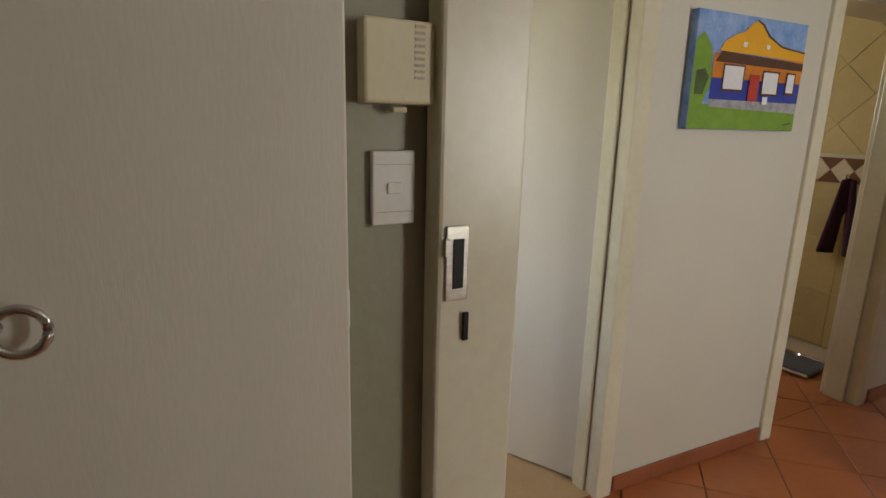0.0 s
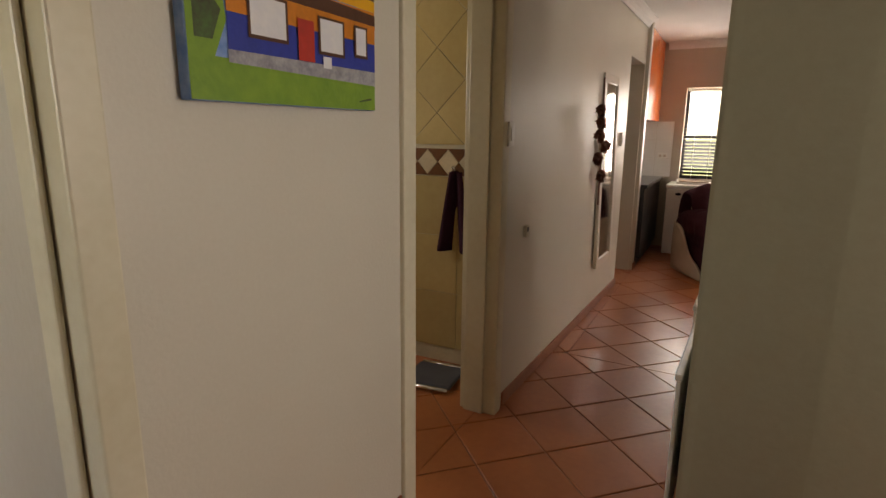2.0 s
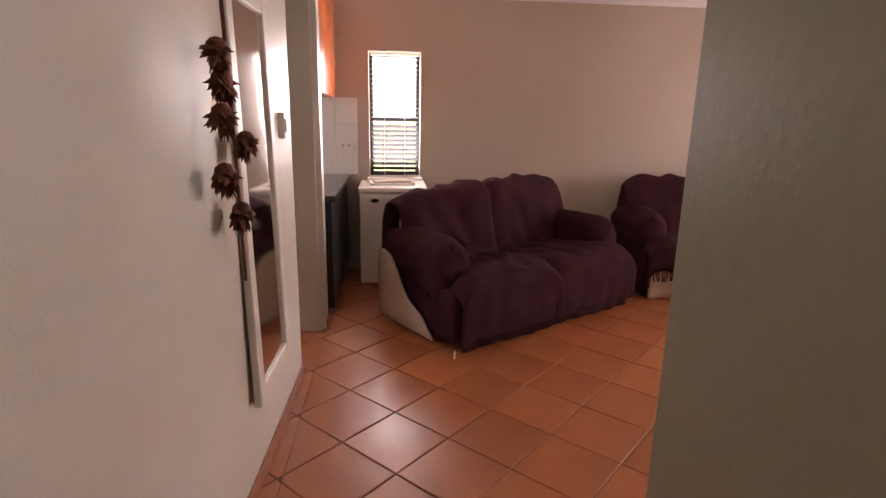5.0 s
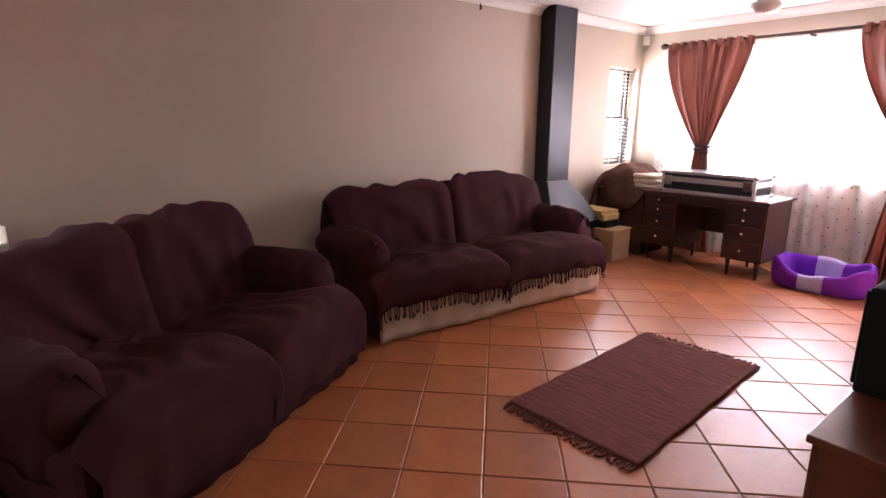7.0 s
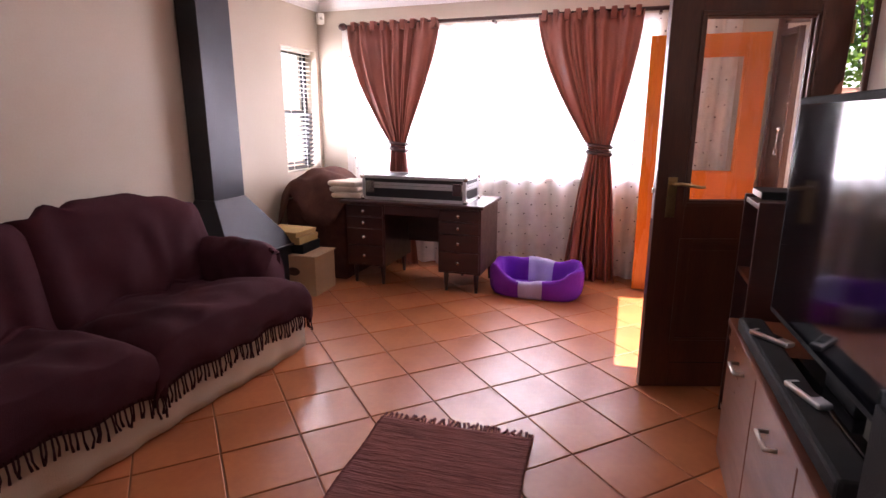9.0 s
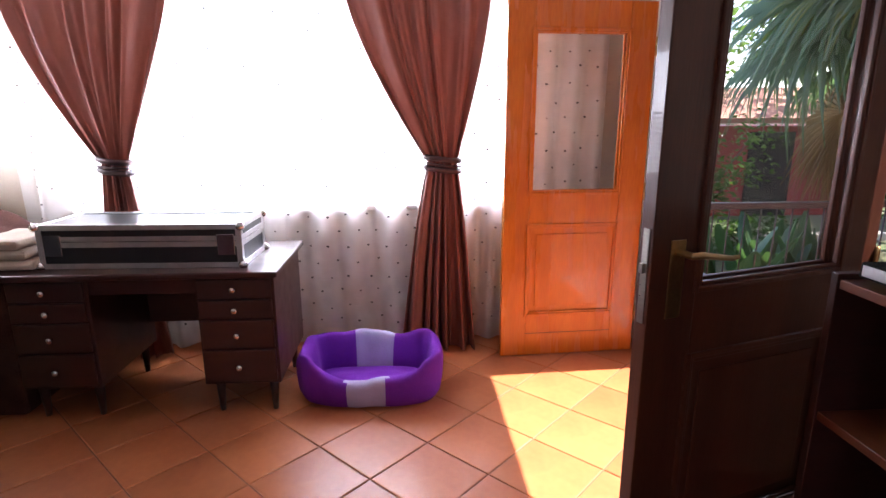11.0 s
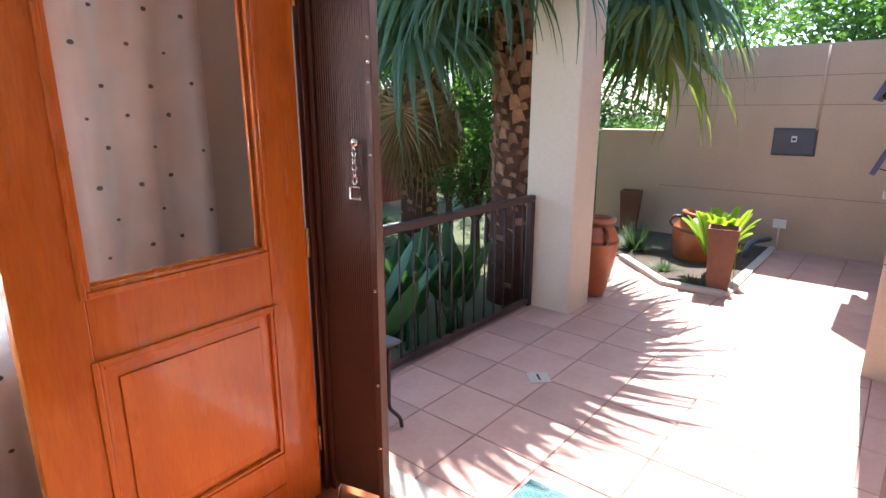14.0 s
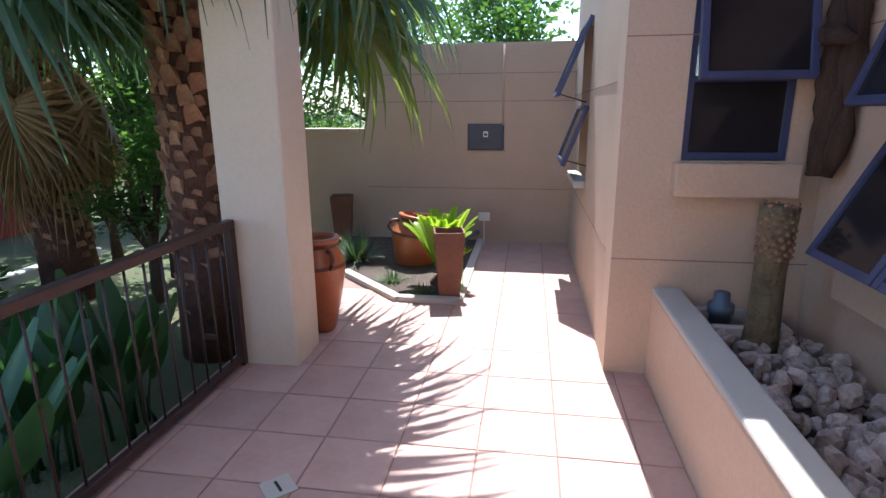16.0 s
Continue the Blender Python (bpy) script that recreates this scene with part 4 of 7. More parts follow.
# fireplace flue
fl = thing("fireplace_flue", 8.12, -4.16, 0, "charcoal steel fireplace hood with a square flue", "fireplace")
block("flue", (-0.03, 0.15, -0.185, 0.15, 0.8, H - 0.003), M_FLUE, fl, 0.004)
bm = bmesh.new()
lo = [(-0.32, -0.42, 0.42), (0.155, -0.42, 0.42), (0.155, 0.36, 0.42), (-0.32, 0.36, 0.42)]
hi = [(-0.033, -0.19, 0.83), (0.155, -0.19, 0.83), (0.155, 0.155, 0.83), (-0.033, 0.155, 0.83)]
a, b = [bm.verts.new(p) for p in lo], [bm.verts.new(p) for p in hi]
for i in range(4):
    bm.faces.new((a[i], a[(i + 1) % 4], b[(i + 1) % 4], b[i]))
bm.faces.new(a), bm.faces.new(b)
put("hood", bm, M_FLUE, fl, bevel=0.006)
block("fire_box", (-0.3, 0.155, -0.4, 0.34, 0.0, 0.41), M_FLUE, fl, 0.01)
block("hearth_lip", (-0.335, 0.155, -0.435, 0.375, 0.4105, 0.43), M_FLUE, fl, 0.004)

# desk
desk = thing("writing_desk", 6.33, -5.52, 0, "dark mahogany kneehole desk with eight small drawers", "desk")
W, D = 1.2, 0.6
block("top", (-0.03, W + 0.03, -0.02, D + 0.04, 0.715, 0.745), M_DESK, desk, 0.008)
for px0 in (0.0, W - 0.36):
    block("pedestal", (px0, px0 + 0.36, 0.0, D - 0.02, 0.17, 0.713), M_DESK, desk, 0.004)
    for k, (z0, z1) in enumerate(((0.61, 0.7), (0.51, 0.6), (0.36, 0.5), (0.19, 0.35))):
        dr = block("drawer", (px0 + 0.012, px0 + 0.348, D - 0.019, D + 0.0, z0, z1), M_DESK, desk, 0.005)
        bm = bmesh.new()
        lathe(bm, [(0.006, 0), (0.006, 0.012), (0.015, 0.02), (0.013, 0.028), (0.0, 0.031)], 14)
        put("knob", bm, M_CHROME, dr, True, m=pose(px0 + 0.18, D, (z0 + z1) / 2, -90, 0, 0))
block("back_panel", (0.361, W - 0.361, 0.03, 0.05, 0.3, 0.713), M_DESK, desk, 0.002)
block("apron", (0.361, W - 0.361, D - 0.05, D - 0.03, 0.63, 0.713), M_DESK, desk, 0.002)
for lx in (0.05, 0.31, W - 0.31, W - 0.05):
    for ly in (0.05, D - 0.08):
        bm = bmesh.new()
        tube(bm, [(lx, ly, 0.17), (lx, ly, 0.0)], [0.024, 0.013], 10)
        put("leg", bm, M_DESK, desk, True)

# flight case
case = thing("flight_case", 6.46, -5.33, 0.746, "black flight case with aluminium edges on the desk", "equipment case", rz=-1.5)
w, d = 0.92, 0.36
block("body", (0.004, w - 0.004, 0.004, d - 0.004, 0.004, 0.118), M_CASE, case, 0.003)
block("lid", (0.004, w - 0.004, 0.004, d - 0.004, 0.132, 0.2), M_CASE, case, 0.003)
bm = bmesh.new()
e = 0.024
for z0, z1 in ((0.0, e), (0.1, 0.124), (0.128, 0.15), (0.204 - e, 0.204)):
    cuboid(bm, 0, w, -0.001, 0.004, z0, z1), cuboid(bm, 0, w, d - 0.004, d + 0.001, z0, z1)
    cuboid(bm, -0.001, 0.004, 0, d, z0, z1), cuboid(bm, w - 0.004, w + 0.001, 0, d, z0, z1)
for x0 in (0, w - e):
    cuboid(bm, x0, x0 + e, -0.002, 0.004, 0, 0.204), cuboid(bm, x0, x0 + e, d - 0.004, d + 0.002, 0, 0.204)
    cuboid(bm, x0, x0 + e, 0, d, 0.2005, 0.206)
for y0 in (0, d - e):
    cuboid(bm, 0, w, y0, y0 + e, 0.2005, 0.2055)
    cuboid(bm, -0.002, 0.004, y0, y0 + e, 0, 0.204), cuboid(bm, w - 0.004, w + 0.002, y0, y0 + e, 0, 0.204)
tagged(put("edging", bm, M_ALU, case, bevel=0.001), "aluminium edging", kind="stuff")
for lx in (0.03, w - 0.11):
    block("latch", (lx, lx + 0.08, d, d + 0.008, 0.06, 0.16), M_CHROME, case, 0.003)
for cx in (0, w):
    for cy in (0, d):
        for cz in (0.012, 0.195):
            bm = bmesh.new()
            bmesh.ops.create_icosphere(bm, subdivisions=2, radius=0.022, matrix=Matrix.Translation((cx, cy, cz)))
            put("corner_ball", bm, M_CHROME, case, True)
block("label_plate", (0.4, 0.52, 0.1, 0.12, 0.2045, 0.2062), M_WHITE, case, 0.0005)

# dog bed
bed = thing("pet_bed", 5.91, -5.18, 0, "purple plush pet bed with pale lilac panels", "pet bed", rz=-3)
rx, ry = 0.37, 0.235


def ring(u, v):
    """The bed's upright walls: a boxy loop, soft at the rim, leaning out, dipped at the front."""
    t, q = u * math.tau, v * math.tau
    c, s_ = math.cos(t), math.sin(t)
    k = 1 / (abs(c) ** 4.5 + abs(s_) ** 4.5) ** (1 / 4.5)
    cx, cy = c * k * (rx - 0.05), s_ * k * (ry - 0.05)
    front = max(0.0, min(1.0, (s_ - 0.45) * 3)) * max(0.0, 1 - abs(cx) / 0.27) ** 0.5
    corner = max(0.0, (k - 1.05) / 0.13)
    h = 0.235 - 0.1 * front + 0.012 * corner - 0.016 * math.sin(t * 6 + 0.6) + 0.012 * noise.noise(Vector((c * 3, s_ * 3, 4)))
    wq = 0.048 * (1 - 0.3 * corner) * (1 + 0.25 * noise.noise(Vector((c * 4, s_ * 4, 8))))
    up = 0.5 + 0.5 * math.copysign(abs(math.sin(q)) ** 0.55, math.sin(q))
    out = math.copysign(abs(math.cos(q)) ** 0.7, math.cos(q)) * wq * (1.15 - 0.35 * up) + 0.03 * up
    d = Vector((c * k * ry, s_ * k * rx, 0)).normalized()
    return (cx + d.x * out, cy + d.y * out, 0.004 + h * up)


bm = bmesh.new()
grid_sheet(bm, 96, 22, ring)
bmesh.ops.remove_doubles(bm, verts=bm.verts, dist=1e-4)
for f in bm.faces:
    if abs(f.calc_center_median().x) < 0.105:
        f.material_index = 1
put("bolster", bm, [M_PURPLE, M_LILAC], bed, True)
bm = bmesh.new()
grid_sheet(bm, 20, 16, lambda u, v: ((u - 0.5) * 0.6, (v - 0.5) * 0.34, 0.02 + 0.06 * (math.sin(math.pi * u) * math.sin(math.pi * v)) ** 0.35 + 0.012 * noise.noise(Vector((u * 5, v * 5, 2)))))
put("cushion", bm, M_PURPLE, bed, True)

# boxes beside the desk
bx = thing("cardboard_box", 7.6, -4.83, 0, "brown cardboard box with an oval print", "box", rz=3)
block("carton", (0, 0.42, 0, 0.34, 0, 0.33), M_CARD, bx, 0.004)
for i, b in enumerate(((-0.02, 0.2, 0.0, 0.34, 0.331, 0.336), (0.23, 0.43, 0.0, 0.34, 0.331, 0.336))):
    block("flap", b, M_CARD, bx, 0.001)
bm = bmesh.new()
lathe(bm, [(0.0, 0), (0.05, 0), (0.05, 0.001), (0.0, 0.0012)], 24)
put("oval_print", bm, M_BARK, bx, m=pose(0.2, 0.341, 0.2, -90, 0, 0) @ Matrix.Diagonal((1.2, 0.7, 1, 1)))
for i, (z0, h_, m_, nm) in enumerate(((0.338, 0.075, M_BLACK, "black_game_box"), (0.414, 0.06, M_YBOX, "yellow_card_box"), (0.475, 0.04, M_YBOX, "yellow_card_box"))):
    t_ = thing(nm, 7.72 + 0.01 * i, -4.8 + 0.01 * i, z0, ("flat black box on the cardboard box", "flat straw-coloured card box in a stack", "flat straw-coloured card box in a stack")[i], "box", rz=2 - 3 * i, group="" if i == 0 else "boxes stacked on the carton")
    block("carton", (0, 0.36, 0, 0.27, 0, h_), m_, t_, 0.003)
    block("lid", (-0.004, 0.364, -0.004, 0.274, h_ * 0.55, h_ + 0.001), m_, t_, 0.003)
bk = thing("blanket_crate", 7.58, -5.5, 0, "brown crate heaped with dark folded blankets", "crate")
block("crate", (0, 0.6, 0, 0.5, 0, 0.7), M_BLANKET, bk, 0.02)
bm = bmesh.new()
grid_sheet(bm, 40, 30, lambda u, v: (-0.05 + u * 0.7, -0.02 + v * 0.62 - 0.02, 0.70 + 0.28 * (math.sin(math.pi * min(1, max(0, u))) * math.sin(math.pi * v * 0.9 + 0.15)) ** 0.5 + 0.05 * noise.noise(Vector((u * 4, v * 5, 1))) - (0.35 * max(0, v - 0.86) * 7 * abs(math.sin(u * 4)))))
q = put("blanket", bm, M_BLANKET, bk, True)
q.modifiers.new("thick", "SOLIDIFY").thickness = 0.02
for i in range(3):
    cl = thing("folded_cloth", 7.5, -5.26, 0.748 + 0.048 * i, "beige folded cloth in the heap beside the desk", "cloth", rz=4 - 5 * i, group="folded cloths by the desk")
    block("cloth", (-0.08, 0.2, 0, 0.3, 0, 0.046), M_CLOTH, cl, 0.018)


# ---- windows ----
def window(name, w, h, m, bars_x=(), bars_z=(), fr=0.035, mats=M_FLUE, depth=0.05, label="dark metal window"):
    """A window in its opening: frame, bars and panes; x from 0 to w, z from 0 to h."""
    root = tagged(new(name), label, kind="structure")
    root.matrix_world = m
    bm = bmesh.new()
    cuboid(bm, 0.001, fr, 0, depth, 0.001, h - 0.001), cuboid(bm, w - fr, w - 0.001, 0, depth, 0.001, h - 0.001)
    cuboid(bm, fr, w - fr, 0.001, depth - 0.001, 0.001, fr), cuboid(bm, fr, w - fr, 0.001, depth - 0.001, h - fr, h - 0.001)
    for x in bars_x:
        cuboid(bm, x - 0.018, x + 0.018, 0.002, depth - 0.002, fr, h - fr)
    for z in bars_z:
        cuboid(bm, fr, w - fr, 0.003, depth - 0.003, z - 0.02, z + 0.02)
    put("frame", bm, mats, root, bevel=0.002)
    xs, zs = [fr, *bars_x, w - fr], [fr, *bars_z, h - fr]
    for i in range(len(xs) - 1):
        for k in range(len(zs) - 1):
            p = block("pane", (xs[i], xs[i + 1], depth * 0.45, depth * 0.45 + 0.004, zs[k], zs[k + 1]), M_GLASS, root, 0)
            p.visible_shadow = False
    return root


def blind(parent_m, w, h, shut, label):
    """A slatted blind with cords and a headrail."""
    b = tagged(new("venetian_blind"), label, "blind")
    b.matrix_world = parent_m
    block("headrail", (0.01, w - 0.01, -0.03, 0.012, h - 0.03, h), M_WHITE, b, 0.003)
    n = int(h / 0.042)
    for k in range(n):
        z = 0.03 + k * 0.042
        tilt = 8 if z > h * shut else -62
        # a white blind: the lower slats' shade is put into a charcoal colour
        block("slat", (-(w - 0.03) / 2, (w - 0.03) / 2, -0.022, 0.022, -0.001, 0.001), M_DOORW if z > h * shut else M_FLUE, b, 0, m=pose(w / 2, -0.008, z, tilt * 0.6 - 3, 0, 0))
    for x in (w * 0.3, w * 0.7):
        block("cord", (x - 0.002, x + 0.002, -0.034, -0.031, 0.01, h - 0.02), M_WHITE, b, 0)
    return b


window("window_1", 0.46, 1.1, pose(8.40, 0.85, 0.88, 0, 0, -90), bars_z=(0.52,))
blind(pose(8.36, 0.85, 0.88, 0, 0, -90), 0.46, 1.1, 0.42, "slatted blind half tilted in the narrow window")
window("window_2", 0.58, 1.14, pose(8.40, -5.23, 0.92, 0, 0, -90), bars_z=(0.56,))
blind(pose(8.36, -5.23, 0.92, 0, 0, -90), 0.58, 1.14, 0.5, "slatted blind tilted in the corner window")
window("window_3", 2.6, 1.25, pose(7.75, -5.99, 0.9, 0, 0, 180), bars_x=(0.65, 1.3, 1.95), bars_z=(0.85,))
window("window_lobby", 0.6, 1.2, pose(2.265, -1.68, 0.9, 0, 0, 180))
window("window_kitchen", 1.2, 1.1, pose(6.8, 4.17, 1.0), bars_x=(0.6,))
window("window_bathroom", 0.65, 0.6, pose(2.45, 3.52, 1.5))
tagged(block("window_sill", (5.2, 7.72, -5.87, -5.83, 0.865, 0.897), M_CEIL, bevel=0.004), kind="structure")
tagged(block("window_sill_narrow", (8.2, 8.3, 0.37, 0.87, 0.85, 0.878), M_CEIL, bevel=0.004), kind="structure")

# curtains
rod = thing("curtain_rod", 0, 0, 0, "dark wooden curtain rod above the wide window", "curtain rod")
bm = bmesh.new()
tube(bm, [(7.9, -5.72, 2.26), (5.0, -5.72, 2.26)], 0.017, 12)
put("pole", bm, M_DESK, rod, True)
for x in (7.92, 4.98):
    bm = bmesh.new()
    lathe(bm, [(0.0, -0.05), (0.02, -0.045), (0.034, -0.02), (0.034, 0.01), (0.022, 0.03), (0.0, 0.04)], 16)
    put("finial", bm, M_DESK, rod, True, m=pose(x, -5.72, 2.26, 0, 90, 0))
for x in (7.8, 6.45, 5.1):
    block("bracket", (x - 0.012, x + 0.012, -5.868, -5.7, 2.225, 2.244), M_DESK, rod, 0.003)


def drape(x_top0, x_top1, x_tie, w_tie, x_bot0, x_bot1, y, label, seed):
    """A taffeta curtain gathered by a band: wide at the rod, narrow at the tie, flaring to the floor."""
    c = thing("curtain", 0, 0, 0, label, "curtain", group="copper curtains at the window")
    zt, ztie = 2.25, 1.16

    def f(u, v):
        z = zt + (0.015 - zt) * v
        k = (zt - z) / (zt - ztie)
        sg_ = math.copysign(w_tie / 2, x_top0 - x_top1)
        if k < 1:
            e = k ** 1.7 * (1.25 - 0.25 * k)
            a = x_top0 + (x_tie + sg_ - x_top0) * e
            b = x_top1 + (x_tie - sg_ - x_top1) * e
            amp = 0.028 * (1 - 0.35 * k)
        else:
            e = min(1, (k - 1) / (zt / (zt - ztie) - 1)) ** 0.75
            a = x_tie + sg_ + (x_bot0 - x_tie - sg_) * e
            b = x_tie - sg_ + (x_bot1 - x_tie + sg_) * e
            amp = 0.02 + 0.03 * e
        uu = u + 0.045 * math.sin(u * 9 + seed) + 0.018 * math.sin(u * 23 + 2 * seed + 0.6 * z)
        fold = (math.sin(uu * math.tau * 6 + seed + 0.7 * math.sin(z * 2)) + 0.4 * math.sin(uu * math.tau * 13 + 2 * seed + 1.5 * z)) * (0.65 + 0.7 * abs(noise.noise(Vector((u * 5, z * 0.8, seed)))))
        ruf = 0.02 * math.sin(u * 90) * max(0, 1 - (zt - z) / 0.1)
        belly = 0.05 * math.sin(math.pi * min(1, max(0, k))) if k < 1 else 0.0
        return (a + (b - a) * u, y + amp * fold + ruf + belly, z)

    bm = bmesh.new()
    grid_sheet(bm, 170, 60, f)
    put("cloth", bm, M_DRAPE, c, True).modifiers.new("thick", "SOLIDIFY").thickness = 0.004
    bm = bmesh.new()
    for k in range(9):
        xx = x_top0 + (x_top1 - x_top0) * (k + 0.5) / 9
        cuboid(bm, xx - 0.022, xx + 0.022, y - 0.1, y + 0.024, 2.2, 2.285)
    tagged(put("tab", bm, M_DRAPE, c, bevel=0.006), kind="stuff")
    for z in (1.13, 1.19):
        bm = bmesh.new()
        tube(bm, [(x_tie + (w_tie / 2 + 0.018) * math.cos(t / 20 * math.tau), y + 0.062 * math.sin(t / 20 * math.tau), z + 0.012 * math.cos(t / 20 * math.tau)) for t in range(21)], 0.016, 8)
        put("tie_band", bm, M_TIE, c, True)
    bm = bmesh.new()
    tube(bm, [(x_tie - 0.11, y + 0.06, 1.15), (x_tie, y + 0.072, 1.155), (x_tie + 0.11, y + 0.06, 1.175)], [0.004, 0.008, 0.003], 8)
    put("tie_pin", bm, M_TIE, c, True)


drape(7.82, 6.93, 7.34, 0.13, 7.5, 7.16, -5.66, "copper taffeta curtain tied back with a dark band", 1.0)
drape(6.05, 5.22, 5.5, 0.16, 5.76, 5.3, -5.66, "copper taffeta curtain tied back, falling to the floor", 2.3)


def sheer(x0, x1, y, label, seed):
    """A voile curtain with small embroidered dots."""
    c = thing("sheer_curtain", 0, 0, 0, label, "curtain", group="voile curtains at the window")

    def f(u, v):
        z = 2.24 - 2.22 * v
        g = 0.03 * math.sin(u * (x0 - x1) * 34 + seed + 2.4 * math.sin(u * 7 + v)) * (0.5 + abs(math.sin(u * 5 + seed))) + 0.03 * noise.noise(Vector((u * 14, v * 1.5, seed)))
        return (x0 + (x1 - x0) * u, y + g * (0.6 + 0.6 * v), z)

    bm = bmesh.new()
    grid_sheet(bm, int(110 * (x0 - x1)), 26, f)
    o = put("voile", bm, M_SHEER, c, True)
    bm = bmesh.new()
    rr = random.Random(int(seed * 10))
    nx = int((x0 - x1) / 0.125)
    for i in range(nx):
        for k in range(22):
            u, v = (i + 0.5 + 0.5 * (k % 2) + rr.uniform(-0.1, 0.1)) / (nx + 0.5), (k + 0.5 + rr.uniform(-0.12, 0.12)) / 23
            p = Vector(f(u, v)) + Vector((0, 0.007, 0))
            r = rr.uniform(0.006, 0.0095)
            bm.faces.new([bm.verts.new(p + Vector((r * math.cos(t), 0.001 * math.sin(t * 2), r * math.sin(t) * 0.8))) for t in (0, 1.05, 2.1, 3.14, 4.2, 5.24)])
    tagged(put("dots", bm, M_DOT, c), "small grey embroidered dots", kind="stuff")


sheer(7.95, 6.45, -5.79, "white dotted voile curtain over the wide window", 1.3)
sheer(6.5, 4.5, -5.8, "white dotted voile curtain over the wide window", 2.7)


# ---- the two entrance doors ----
def glazed_door(name, m, wood, label, glass_label, handle=True):
    """A leaf 0.83 wide with a glazed upper light and a raised lower panel; hinge at x = 0."""
    d = new(name)
    d.matrix_world = m
    tagged(d, label, "door")
    w, h, t, st = 0.83, 2.03, 0.022, 0.15
    bm = bmesh.new()
    cuboid(bm, 0, st, -t, t, 0.008, h), cuboid(bm, w - st, w, -t, t, 0.008, h)
    put("stile", bm, wood, d, bevel=0.003)
    for z0, z1 in ((0.008, 0.27), (0.81, 1.0), (1.88, h)):
        block("rail", (st, w - st, -t + 0.0006, t - 0.0006, z0, z1), wood, d, 0.002)
    block("panel", (st, w - st, -0.012, 0.012, 0.27, 0.81), wood, d, 0)
    for s in (-1, 1):
        bm = bmesh.new()
        y0, y1 = sorted((s * 0.012, s * 0.018))
        cuboid(bm, st + 0.05, w - st - 0.05, y0, y1, 0.32, 0.76)
        put("raised_field", bm, wood, d, bevel=0.005)
        for x0, x1, z0, z1 in ((st, w - st, 0.27, 0.81), (st, w - st, 1.0, 1.88)):
            bm = bmesh.new()
            for off, wid, hi_ in ((-0.012, 0.016, 0.031), (0.004, 0.012, 0.026)):
                a, b, c_, e_ = x0 + off, x1 - off, z0 + off, z1 - off
                ya, yb = sorted((s * 0.012, s * hi_))
                cuboid(bm, a, a + wid, ya, yb, c_, e_), cuboid(bm, b - wid, b, ya, yb, c_, e_)
                cuboid(bm, a + wid, b - wid, ya, yb - 0.0004, c_, c_ + wid), cuboid(bm, a + wid, b - wid, ya, yb - 0.0004, e_ - wid, e_)
            put("moulding", bm, wood, d, bevel=0.003)
        block("groove", (st, w - st, *sorted((s * (t - 0.001), s * (t - 0.0002))), 0.145, 0.149), M_BLACK, d, 0)
    g = block("glass", (st, w - st, -0.003, 0.003, 1.0, 1.88), M_GLASS, d, 0)
    g.visible_shadow = False
    if handle:
        for s in (-1, 1):
            bm = bmesh.new()
            cuboid(bm, w - 0.1, w - 0.055, *sorted((s * t, s * (t + 0.004))), 0.93, 1.13)
            tube(bm, [(w - 0.078, s * t, 1.1), (w - 0.078, s * (t + 0.05), 1.1), (w - 0.1, s * (t + 0.056), 1.102), (w - 0.2, s * (t + 0.052), 1.085), (w - 0.215, s * (t + 0.06), 1.09)], [0.009, 0.009, 0.009, 0.007, 0.006], 8)
            put("lever_handle", bm, M_BRASS, d, bevel=0.001)
        block("lock_plate", (w, w + 0.002, -0.011, 0.011, 0.92, 1.16), M_STEEL, d, 0.0005)
        block("latch_bolt", (w + 0.002, w + 0.012, -0.006, 0.006, 1.05, 1.075), M_STEEL, d, 0.001)
    for z in (0.25, 1.0, 1.8):
        bm = bmesh.new()
        tube(bm, [(-0.004, t + 0.004, z - 0.05), (-0.004, t + 0.004, z + 0.05)], 0.007, 8)
        put("hinge", bm, M_BRASS, d, True)
    return d


glazed_door("door_orange", pose(4.33, -5.585, 0, 0, 0, 3.2), M_DOORO_SUNLIT, "varnished glazed door, bounced sunlight painted into its orange, folded open against the curtain", "", False)
glazed_door("door_dark", pose(4.33, -3.97, 0, 0, 0, 17.5), M_DOORD, "dark brown glazed entrance door standing half open", "")
# switch plate seen through the orange door's glass
sp = thing("light_switch", 4.72, -5.866, 1.42, "white double wall switch behind the glazed door", "switch", rz=180)
block("plate", (-0.038, 0.038, -0.014, 0, -0.09, 0.09), M_WHITE, sp, 0.004)
block("rocker", (-0.015, 0.015, -0.018, -0.014, 0.0, 0.04), M_WHITE, sp, 0.003)

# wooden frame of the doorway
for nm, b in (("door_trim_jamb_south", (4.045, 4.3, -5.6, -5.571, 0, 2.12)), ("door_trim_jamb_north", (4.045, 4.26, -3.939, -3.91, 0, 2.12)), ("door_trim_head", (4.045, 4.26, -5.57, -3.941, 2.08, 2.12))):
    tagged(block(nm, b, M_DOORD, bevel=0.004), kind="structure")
tagged(block("door_sill", (4.03, 4.16, -5.57, -3.941, -0.02, 0.004), M_CONC, bevel=0.004), kind="structure")

